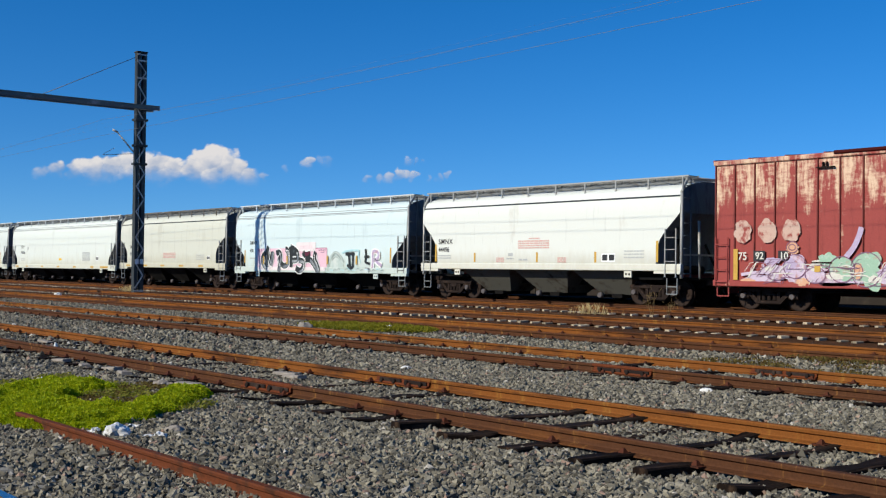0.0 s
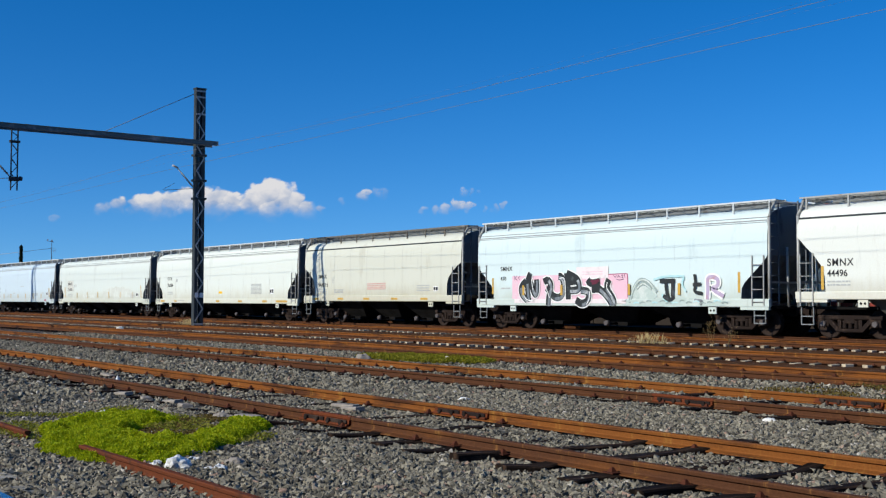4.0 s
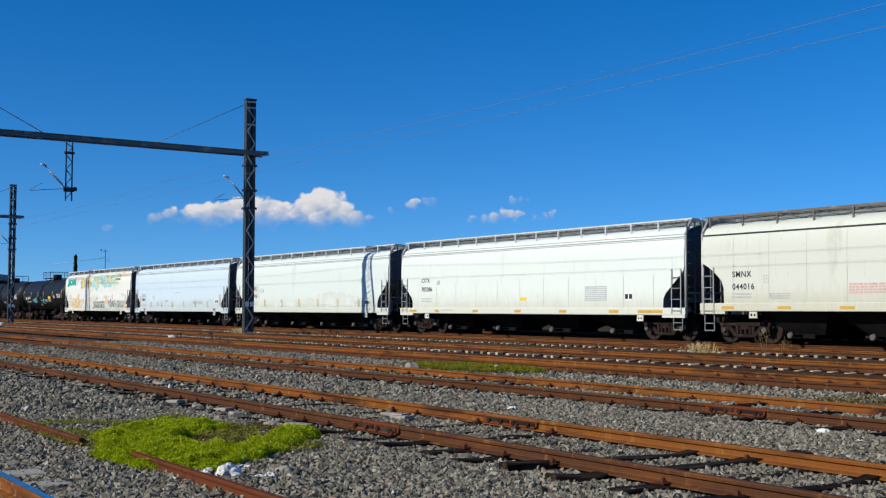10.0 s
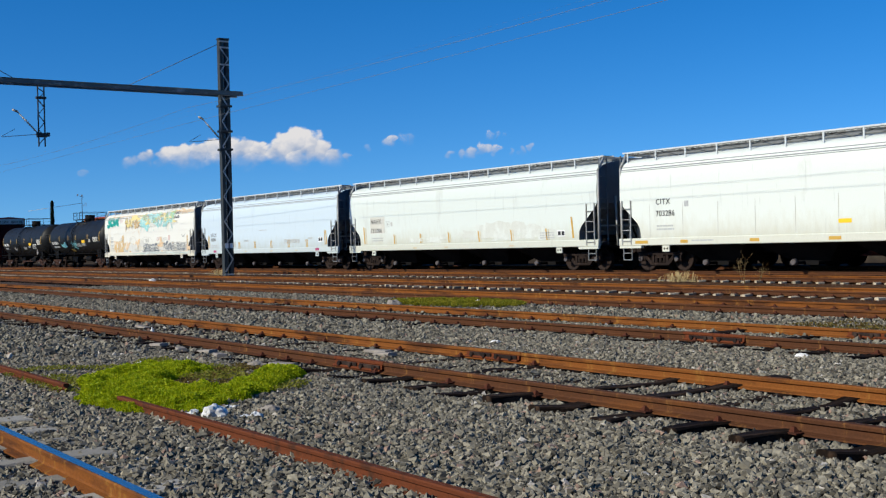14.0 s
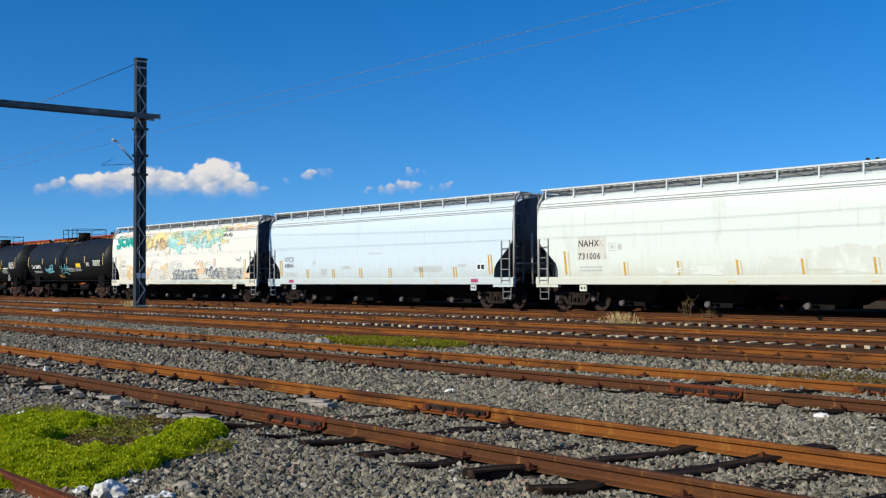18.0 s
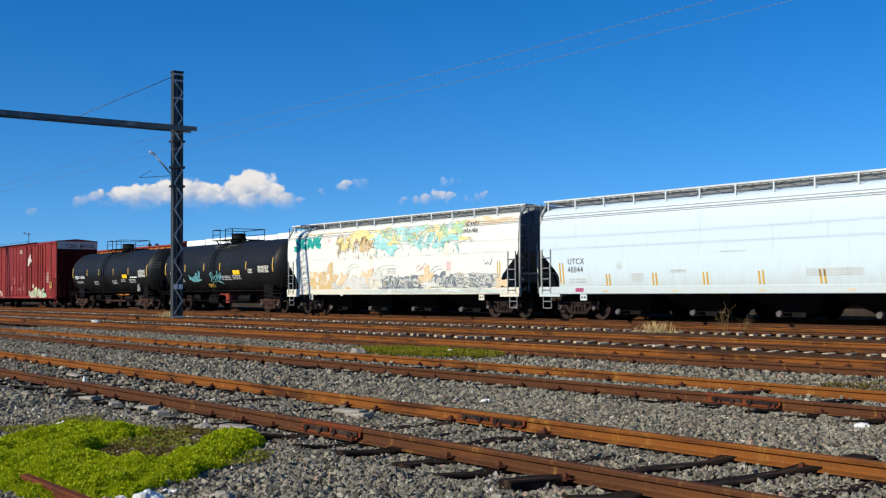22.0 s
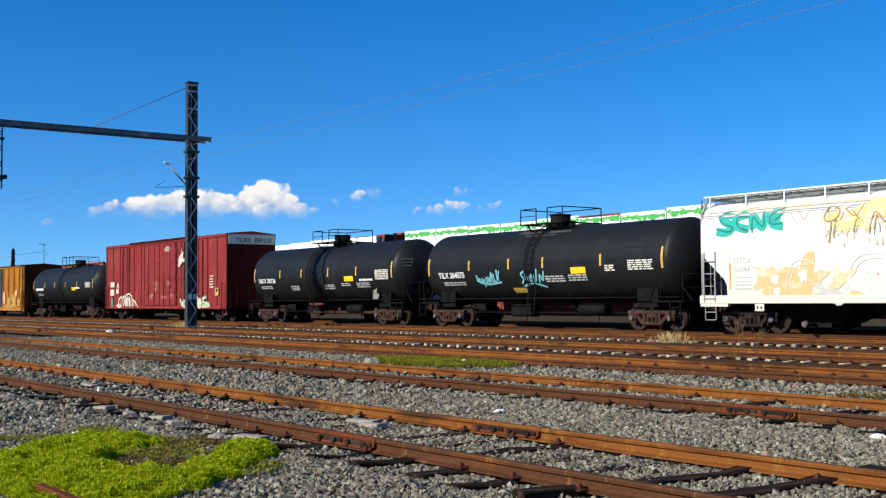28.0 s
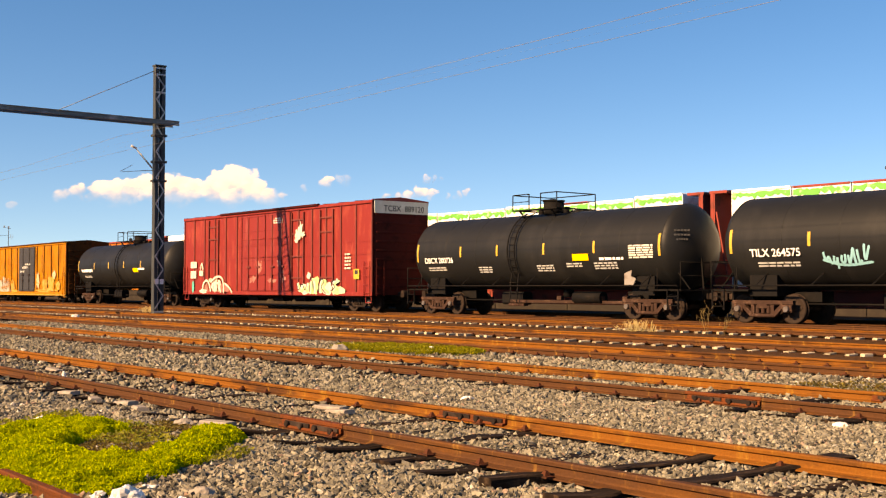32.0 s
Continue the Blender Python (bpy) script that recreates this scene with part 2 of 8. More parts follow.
class Shape:
    """Gathers corners and faces of one part."""

    def __init__(self):
        self.v, self.f, self.smooth = [], [], []

    def add(self, vs, fs, smooth=False):
        k = len(self.v)
        self.v += [tuple(p) for p in vs]
        self.f += [tuple(i + k for i in f) for f in fs]
        self.smooth += [smooth] * len(fs)
        return self

    def box(self, x0, x1, y0, y1, z0, z1, c=0.0):
        """A box; c bevels its four long edges along its longest side."""
        if c <= 0:
            return self.add([(x, y, z) for x in (x0, x1) for y in (y0, y1) for z in (z0, z1)],
                            [(0, 1, 3, 2), (4, 6, 7, 5), (0, 4, 5, 1), (2, 3, 7, 6), (0, 2, 6, 4), (1, 5, 7, 3)])
        d = (x1 - x0, y1 - y0, z1 - z0)
        k = d.index(max(d))
        lo, hi = (x0, y0, z0), (x1, y1, z1)
        a, b = [i for i in range(3) if i != k]
        ring = [(lo[a] + c, lo[b]), (hi[a] - c, lo[b]), (hi[a], lo[b] + c), (hi[a], hi[b] - c), (hi[a] - c, hi[b]), (lo[a] + c, hi[b]), (lo[a], hi[b] - c), (lo[a], lo[b] + c)]
        vs = []
        for e in (lo[k], hi[k]):
            for p, q in ring:
                w = [0, 0, 0]
                w[k], w[a], w[b] = e, p, q
                vs.append(w)
        fs = [(i, (i + 1) % 8, 8 + (i + 1) % 8, 8 + i) for i in range(8)] + [tuple(range(7, -1, -1)), tuple(range(8, 16))]
        return self.add(vs, fs)

    def rod(self, a, b, r, n=8, r2=None, caps=True, smooth=True):
        a, b = Vector(a), Vector(b)
        q = (b - a).to_track_quat("Z", "Y")
        r2 = r if r2 is None else r2
        vs = []
        for p, rr in ((a, r), (b, r2)):
            vs += [p + q @ Vector((rr * math.cos(2 * math.pi * i / n), rr * math.sin(2 * math.pi * i / n), 0)) for i in range(n)]
        self.add(vs, [(i, (i + 1) % n, n + (i + 1) % n, n + i) for i in range(n)], smooth)
        if caps:
            k = len(self.v) - 2 * n
            self.f += [tuple(k + i for i in range(n - 1, -1, -1)), tuple(k + n + i for i in range(n))]
            self.smooth += [False, False]
        return self

    def bar(self, a, b, w, h):
        """A straight square bar from a to b."""
        a, b = Vector(a), Vector(b)
        q = (b - a).to_track_quat("Z", "Y")
        vs = [p + q @ Vector((sx * w / 2, sy * h / 2, 0)) for p in (a, b) for sx, sy in ((-1, -1), (1, -1), (1, 1), (-1, 1))]
        return self.add(vs, [(0, 1, 5, 4), (1, 2, 6, 5), (2, 3, 7, 6), (3, 0, 4, 7), (3, 2, 1, 0), (4, 5, 6, 7)])

    def sweep(self, ring, x0, x1, smooth=False):
        """A closed outline of (y, z) drawn from x0 to x1, closed at both ends."""
        n = len(ring)
        vs = [(x0, y, z) for y, z in ring] + [(x1, y, z) for y, z in ring]
        self.add(vs, [(i, n + i, n + (i + 1) % n, (i + 1) % n) for i in range(n)], smooth)
        return self.add(vs, [tuple(range(n)), tuple(range(2 * n - 1, n - 1, -1))])

    def plate(self, outline, y, t=0.004):
        """A flat outline of (x, z) that faces -y, of thickness t."""
        n = len(outline)
        vs = [(x, y, z) for x, z in outline] + [(x, y + t, z) for x, z in outline]
        return self.add(vs, [tuple(range(n)), tuple(range(2 * n - 1, n - 1, -1))] + [(i, n + i, n + (i + 1) % n, (i + 1) % n) for i in range(n)])

    def tube(self, pts, r, n=5):
        """One unbroken round line through points."""
        P = [Vector(p) for p in pts]
        vs = []
        for i, p in enumerate(P):
            q = (P[min(i + 1, len(P) - 1)] - P[max(i - 1, 0)]).to_track_quat("Z", "Y")
            vs += [p + q @ Vector((r * math.cos(2 * math.pi * k / n), r * math.sin(2 * math.pi * k / n), 0)) for k in range(n)]
        return self.add(vs, [(i * n + k, i * n + (k + 1) % n, (i + 1) * n + (k + 1) % n, (i + 1) * n + k) for i in range(len(P) - 1) for k in range(n)], True)

    def turn(self, profile, centre, n=20, axis="x", smooth=True):
        """Turns a profile of (along, radius) round an axis through centre."""
        c = Vector(centre)
        vs = []
        for s, r in profile:
            for i in range(n):
                a = 2 * math.pi * i / n
                o = (s, r * math.cos(a), r * math.sin(a)) if axis == "x" else (r * math.cos(a), s, r * math.sin(a)) if axis == "y" else (r * math.cos(a), r * math.sin(a), s)
                vs.append(c + Vector(o))
        fs = [(j * n + i, j * n + (i + 1) % n, (j + 1) * n + (i + 1) % n, (j + 1) * n + i) for j in range(len(profile) - 1) for i in range(n)]
        fs += [tuple(range(n - 1, -1, -1)), tuple(range((len(profile) - 1) * n, len(profile) * n))]
        return self.add(vs, fs, smooth)

    def mesh(self, name):
        me = bpy.data.meshes.new(name)
        me.from_pydata(self.v, [], self.f)
        me.polygons.foreach_set("use_smooth", self.smooth)
        bm = bmesh.new()
        bm.from_mesh(me)
        bmesh.ops.recalc_face_normals(bm, faces=bm.faces)
        bm.to_mesh(me)
        bm.free()
        return me


def part(name, shape, material, parent, label="", m=None):
    """Links a shape, or a ready mesh, as one mesh under a thing or a part."""
    me = shape if isinstance(shape, bpy.types.Mesh) else shape.mesh(name)
    if not me.materials:
        me.materials.append(material)
    ob = new(name, me)
    ob.parent = parent
    if m is not None:
        ob.matrix_basis = m
    if label:
        tagged(ob, label)
    return ob


def thing(name, label, category, m=None, group="", kind=""):
    ob = new(name)
    ob.empty_display_size = 0.3
    if m is not None:
        ob.matrix_basis = m
    return tagged(ob, label, category, group, kind)


def whole(name, shape, material, label, category, m=None, group="", kind=""):
    me = shape if isinstance(shape, bpy.types.Mesh) else shape.mesh(name)
    if not me.materials:
        me.materials.append(material)
    ob = new(name, me)
    if m is not None:
        ob.matrix_basis = m
    return tagged(ob, label, category, group, kind)


def lettering(text, x, z, y, height, material, parent, spread=1.0, label=""):
    """Built-in font letters on a wall that faces -y; x and z are their lower left corner."""
    cu = bpy.data.curves.new("lettering", "FONT")
    cu.body, cu.size, cu.space_character, cu.extrude, cu.offset = text, height * 1.42, spread, 0.0015, 0.005 * height / 0.3
    tmp = bpy.data.objects.new("lettering", cu)
    me = bpy.data.meshes.new_from_object(tmp)
    bpy.data.objects.remove(tmp)
    me.materials.clear()
    me.materials.append(material)
    return part("lettering", me, material, parent, label, pose(x, y, z, 90, 0, 0))


def bars(rows, y, material, parent, label="block of small marking lines"):
    """Unreadable lines of writing: (x0, x1, z, height) each, broken into words."""
    s = Shape()
    rnd = random.Random(len(rows) * 7 + int(rows[0][0] * 10))
    for x0, x1, z, h in rows:
        x = x0
        while x < x1:
            w = min(rnd.uniform(1.2, 4.0) * h, x1 - x)
            s.box(x, x + w, y, y + 0.004, z, z + h)
            x += w + 0.6 * h
    return tagged(part("small_lettering", s, material, parent), label, kind="stuff")

# ---------------------------------------------------------------- ground and tracks
RAIL_TOP = 0.16
BED = 0.058           # level of the ballast, that hides the foot of the rails
TRACK_Y = {"camera": 0.68, "a": 6.23, "b": 10.77, "c": 15.36, "d": 20.22, "e": 26.65, "train": 31.25, "back": 35.85}


def ground():
    s = Shape()
    xs = [-3000, -900, -300, -150] + [-100 + 4 * i for i in range(31)] + [60, 200, 900, 3000]
    ys = [-3000, -600, -100, -30] + [-8 + 2 * i for i in range(24)] + [55, 100, 300, 900, 3000]
    for y in ys:
        for x in xs:
            near = -110 < x < 30 and -8 <= y < 40
            s.v.append((x, y, BED - 0.040 + (0.03 * noise.noise((x * 0.35, y * 0.6, 3.1)) if near else 0)))
    n = len(xs)
    s.f = [(j * n + i, j * n + i + 1, (j + 1) * n + i + 1, (j + 1) * n + i) for j in range(len(ys) - 1) for i in range(n - 1)]
    s.smooth = [True] * len(s.f)
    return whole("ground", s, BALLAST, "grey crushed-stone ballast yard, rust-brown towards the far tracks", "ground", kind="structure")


ground()


def scattered_stones(name, count, x0, x1, y0, y1, size, seed, label, keep=None):
    """Loose crushed stones as one sheet of small uneven blocks."""
    rng = np.random.default_rng(seed)
    c = np.empty((count, 3))
    c[:, 0], c[:, 1] = rng.uniform(x0, x1, count), rng.uniform(y0, y1, count)
    if keep is not None:
        c = c[keep(c[:, 0], c[:, 1], rng)]
    count = len(c)
    r = size * rng.lognormal(0.0, 0.2, count)
    c[:, 2] = BED - 0.014 + rng.uniform(-0.024, 0.012, count) + 0.2 * r
    for t in ("a", "b"):
        c[:, 2] -= 0.022 * (np.abs(c[:, 1] - TRACK_Y[t]) < 1.36)
    base = np.array([(math.cos(a) * k, math.sin(a) * k, h) for h, k, o in ((0.33, 0.62, 0.0), (-0.33, 0.72, 1.05)) for a in (o, o + 2.09, o + 4.19)])
    v = base[None] + rng.uniform(-0.2, 0.2, (count, 6, 3))
    v *= (r[:, None] * rng.uniform(0.65, 1.25, (count, 3)))[:, None, :]
    ax = rng.normal(size=(count, 4)) * (1.0, 0.42, 0.42, 1.0)
    ax /= np.linalg.norm(ax, axis=1, keepdims=True)
    w, x, y, z = ax.T
    rot = np.stack([1 - 2 * (y * y + z * z), 2 * (x * y - z * w), 2 * (x * z + y * w), 2 * (x * y + z * w), 1 - 2 * (x * x + z * z), 2 * (y * z - x * w), 2 * (x * z - y * w), 2 * (y * z + x * w), 1 - 2 * (x * x + y * y)], -1).reshape(-1, 3, 3)
    v = np.einsum("nij,nkj->nki", rot, v) + c[:, None, :]
    tri = np.array([(0, 1, 2), (5, 4, 3), (0, 3, 1), (1, 3, 4), (1, 4, 2), (2, 4, 5), (2, 5, 0), (0, 5, 3)])
    f = (tri[None] + 6 * np.arange(count)[:, None, None]).reshape(-1)
    me = bpy.data.meshes.new(name)
    me.vertices.add(6 * count)
    me.vertices.foreach_set("co", v.reshape(-1))
    me.loops.add(len(f))
    me.loops.foreach_set("vertex_index", f)
    me.polygons.add(8 * count)
    me.polygons.foreach_set("loop_start", np.arange(0, len(f), 3))
    me.update(calc_edges=True)
    me.polygons.foreach_set("use_smooth", [False] * (8 * count))
    return whole(name, me, STONE, label, "gravel", kind="stuff")


def clear_of_rails(x, y, rng):
    ok = np.ones(len(x), bool)
    for t in TRACK_Y.values():
        for side in (-0.7525, 0.7525):
            ok &= np.abs(y - t - side) > 0.10
    for t in ("a", "b"):
        tie = (np.abs(np.mod(x + 0.3, 0.62) - 0.31) < 0.145) & (np.abs(y - TRACK_Y[t]) < 1.28)
        ok &= ~(tie & (rng.random(len(x)) < np.where(np.abs(y - TRACK_Y[t]) < 0.70, 0.55, 0.80)))
    return ok


def seen_near(x, y, rng):
    a = np.degrees(np.arctan2(-(x - 1.0), y + 0.5))
    return (a > 20) & (a < 84) & clear_of_rails(x, y, rng)


def seen_mid(x, y, rng):
    return seen_near(x, y, rng) & (np.hypot(x, y) > 13)


scattered_stones("ballast_stones", 315000, -13, 0.0, 1.0, 12.6, 0.0295, 11, "loose grey crushed ballast stones between the near tracks", seen_near)
scattered_stones("ballast_stones", 125000, -42, -1, 2, 14.2, 0.046, 12, "loose grey crushed ballast stones further along the yard", seen_mid)

RAIL_OUTLINE = [(-0.066, 0.050), (0.066, 0.050), (0.066, 0.060), (0.016, 0.072), (0.009, 0.082), (0.009, 0.118), (0.030, 0.129), (0.033, 0.150), (0.026, 0.160),
                (-0.026, 0.160), (-0.033, 0.150), (-0.030, 0.129), (-0.009, 0.118), (-0.009, 0.082), (-0.016, 0.072), (-0.066, 0.060)]


def rail(parent, y, material, x0=-420.0, x1=25.0, label="", joints=()):
    cuts = [x0, *sorted(joints), x1]
    for a, b in zip(cuts, cuts[1:]):
        s = Shape()
        s.sweep([(y + p, q) for p, q in RAIL_OUTLINE], a + 0.006, b - 0.006)
        ob = part("rail", s, material, parent, label)
    for j in joints:
        plate = Shape()
        plate.box(j - 0.47, j + 0.45, y - 0.070, y - 0.009, 0.060, 0.088, 0.010)
        plate.box(j - 0.47, j + 0.45, y - 0.036, y - 0.009, 0.070, 0.127, 0.008)
        plate.box(j - 0.47, j + 0.45, y + 0.009, y + 0.040, 0.060, 0.127, 0.010)
        fp = part("fishplate", plate, JOINT_RED, ob, "orange-red rusted bolted joint bar")
        cap = Shape()
        cap.box(j - 0.50, j + 0.47, y - 0.037, y + 0.034, 0.1295, 0.163, 0.006)
        part("rail_end", cap, JOINT_RED if material is RUST_DARK else RUST_WEB, fp, "red-rusted rail ends over the joint")
        for k in (-0.40, 0.04):
            bar_ = Shape()
            bar_.box(j + k, j + k + 0.38, y - 0.050, y - 0.034, 0.074, 0.126, 0.006)
            part("joint_strap", bar_, BOGIE_RUST, fp, "dark strap under the bolts")
        for k in (-0.34, -0.12, 0.10, 0.34):
            bolt = Shape()
            bolt.rod((j + k, y - 0.045, 0.098), (j + k, y - 0.082, 0.098), 0.025, 6)
            part("joint_bolt", bolt, BOGIE_RUST, fp)
    return ob


def tie_mesh(width, height, length, top, seed, dip=0.0):
    rnd = random.Random(seed)
    s = Shape()
    n = 9
    ring = []
    for j in range(n + 1):
        y = -length / 2 + length * j / n + rnd.uniform(-0.03, 0.03)
        sh = rnd.uniform(-0.03, 0.03)
        w = width / 2 * rnd.uniform(0.6, 1.15)
        t = top + rnd.uniform(-0.020, 0.006) - (dip if abs(y) < 1.0 else 0.0)
        ring += [(sh - w, y, t - height), (sh - w, y, t - 0.012), (sh - w + 0.015, y, t), (sh + w - 0.015, y, t), (sh + w, y, t - 0.012), (sh + w, y, t - height)]
    fs = [(j * 6 + i, j * 6 + (i + 1) % 6, (j + 1) * 6 + (i + 1) % 6, (j + 1) * 6 + i) for j in range(n) for i in range(6)]
    fs += [tuple(range(5, -1, -1)), tuple(range(n * 6, n * 6 + 6))]
    return s.add(ring, fs).mesh("tie")


TIES = []
for k in range(6):
    me = tie_mesh(0.20, 0.14, 2.58, BED + 0.024, 40 + k, 0.022)
    me.materials.append(OLD_TIE)
    TIES.append(me)
TIE_DUST = surf("rust_dusted_concrete", (0.085, 0.045, 0.022), spots=(0.045, 0.022, 0.012), amount=0.5, scale=5.0, rough=0.9, bump=0.3)
PALE_TIES = []
for k in range(9):
    me = tie_mesh(0.115, 0.12, 2.16, 0.076, 60 + k)
    me.materials.append(PALE_TIE)
    me.materials.append(TIE_DUST)
    for f in me.polygons:
        f.material_index = 0 if abs(f.center.y) > 0.86 else 1
    PALE_TIES.append(me)


CLIP_RUST = surf("rusty_clip_steel", (0.075, 0.024, 0.013), spots=(0.034, 0.016, 0.011), amount=0.5, scale=9.0, rough=0.85, bump=0.2)


def clip_mesh():
    s = Shape()
    s.box(-0.055, 0.055, -0.035, 0.035, 0.0, 0.010)
    s.add([(-0.026, -0.02, 0.010), (0.026, -0.02, 0.010), (0.026, 0.03, 0.010), (-0.026, 0.03, 0.010), (-0.008, 0.0, 0.044), (0.009, 0.0, 0.040), (0.008, 0.02, 0.040), (-0.007, 0.02, 0.044)],
          [(0, 1, 5, 4), (1, 2, 6, 5), (2, 3, 7, 6), (3, 0, 4, 7), (4, 5, 6, 7), (3, 2, 1, 0)])
    me = s.mesh("rail_clip")
    me.materials.append(CLIP_RUST)
    return me


CLIP = clip_mesh()


def track(key, label, near, far, first, last, step, ties, clips=False, joints_near=(), joints_far=(), x0=-420.0, x1=25.0):
    y = TRACK_Y[key]
    t = thing("railway_track", label, "railway track", group="yard tracks", kind="structure")
    rail(t, y - 0.7525, near, x0, x1, "brown weathered rail" if near is RUST_DARK else "", joints_near)
    rail(t, y + 0.7525, far, x0, x1, "orange rusted rail", joints_far)
    rnd = random.Random(int(y * 10))
    bare = {"a": -8.6, "b": -9.5}.get(key, 99.0)     # from here on the ballast leaves the ties bare
    x = first
    while x > last:
        px = x + rnd.uniform(-0.03, 0.03)
        part("tie", rnd.choice(ties), None, t, "", pose(px, y + rnd.uniform(-0.05, 0.05), rnd.uniform(-0.024, 0.004) + (0.014 if bare < px else 0.0), rnd.uniform(-0.5, 0.5), 0, rnd.uniform(-4, 4)))
        if clips and px > {"c": -18, "d": -48, "e": -56}.get(key, -30):
            for side in (-0.7525,) if key in "de" else (-0.7525, 0.7525):
                if rnd.random() < 0.70:
                    part("rail_clip", CLIP, None, t, "", pose(px + rnd.uniform(-0.04, 0.04), y + side - 0.085, BED + 0.004, 0, 0, rnd.uniform(-8, 8)))
        x -= step
    return t


track("a", "old track with rusted rails on dark timber ties", RUST_DARK, RUST_WEB, 4.34, -70, 0.62, TIES, True, (-9.06,), (-8.80,))
track("b", "disused track with rusty rails sunk in ballast", RUST_DARK, RUST_WEB, 4.34, -80, 0.62, TIES, True, (-8.43,), (-7.20,))
track("c", "rusty siding track in brown dusty ballast", RUST_DARK, RUST_WEB, 4.3, -110, 0.62, TIES, True)
track("d", "rusty siding track with pale tie ends", RUST_DARK, RUST_WEB, 4.3, -110, 0.42, PALE_TIES, True)
track("e", "brown dusty siding track beside the catenary masts", RUST_DARK, RUST_WEB, 4.3, -110, 0.42, PALE_TIES, True)
track("train", "main track under the moving freight train", RUST_DARK, RUST_DARK, 6.0, -140, 0.62, TIES, x1=170.0)
track("back", "far track under the standing wagons", RUST_DARK, RUST_DARK, 2.0, -100, 0.9, TIES)


def camera_track():
    y = TRACK_Y["camera"]
    t = thing("railway_track", "busy track with a polished rail head on concrete ties", "railway track", group="yard tracks", kind="structure")
    for side in (-0.7525, 0.7525):
        ob = rail(t, y + side, RUST_WEB, -420, 25)
        s = Shape()
        s.box(-420, 25, y + side - 0.027, y + side + 0.027, 0.1605, 0.1635)
        part("rail_head", s, RAIL_SHINE, ob, "polished blue-shining running surface")
    rnd = random.Random(5)
    concrete = tie_mesh(0.25, 0.18, 2.38, BED + 0.012, 70)
    concrete.materials.append(CONCRETE)
    for k in range(70):
        part("tie", concrete, None, t, "", pose(2 - 0.62 * k + rnd.uniform(-0.02, 0.02), y, rnd.uniform(-0.006, 0.006)))
    return t


camera_track()


def loose_rail():
    s = Shape()
    ring = [(2.60 + p * 0.85, BED - 0.02 + (q - 0.04) * 0.85) for p, q in RAIL_OUTLINE]
    s.sweep(ring, -60, -9.35)
    whole("old_rail", s, RUST_RED, "red-rusted old rail lying in the ballast beyond the weeds", "rail")
    s = Shape()
    s.sweep([(a + 0.06, b) for a, b in ring], -8.12, 6.0)
    whole("old_rail", s, RUST_RED, "red-rusted old rail that comes out of the weeds", "rail")


loose_rail()


# Added wall, not part of the yard; darkens the gap under the train.
def boundary_wall():
    s = Shape()
    s.box(-420, 200, 46.0, 46.2, -0.2, 1.22)
    t = whole("boundary_wall", s, surf("dark_screen_wall", (0.030, 0.024, 0.020), spots=(0.05, 0.04, 0.03), amount=0.5, scale=1.0, rough=0.9), "added low dark wall that hides the bright strip under the train", "wall", kind="structure")
    for k in range(100):
        c = Shape()
        c.box(-420 + 6.2 * k, -419.7 + 6.2 * k, 45.94, 46.0, -0.2, 1.22)
        part("pier", c, MATS["dark_screen_wall"], t)


boundary_wall()

# ---------------------------------------------------------------- overhead line


def lattice(s, y0, y1, z0, z1, step, x0, x1, bar=0.045):
    """Two channel legs with zigzag bracing on both faces, upright between z0 and z1."""
    z, k = z0, 0
    while z < z1 - 0.05:
        e = min(z + step, z1)
        a, b = (y0, y1) if k % 2 == 0 else (y1, y0)
        for x in (x0, x1):
            s.bar((x, a, z), (x, b, e), bar, bar * 0.5)
        z, k = e, k + 1


BEAM_STEEL = surf("weathered_beam_steel", (0.13, 0.15, 0.155), spots=(0.28, 0.29, 0.29), amount=0.45, scale=1.5, rough=0.65, metal=0.2, bump=0.05)


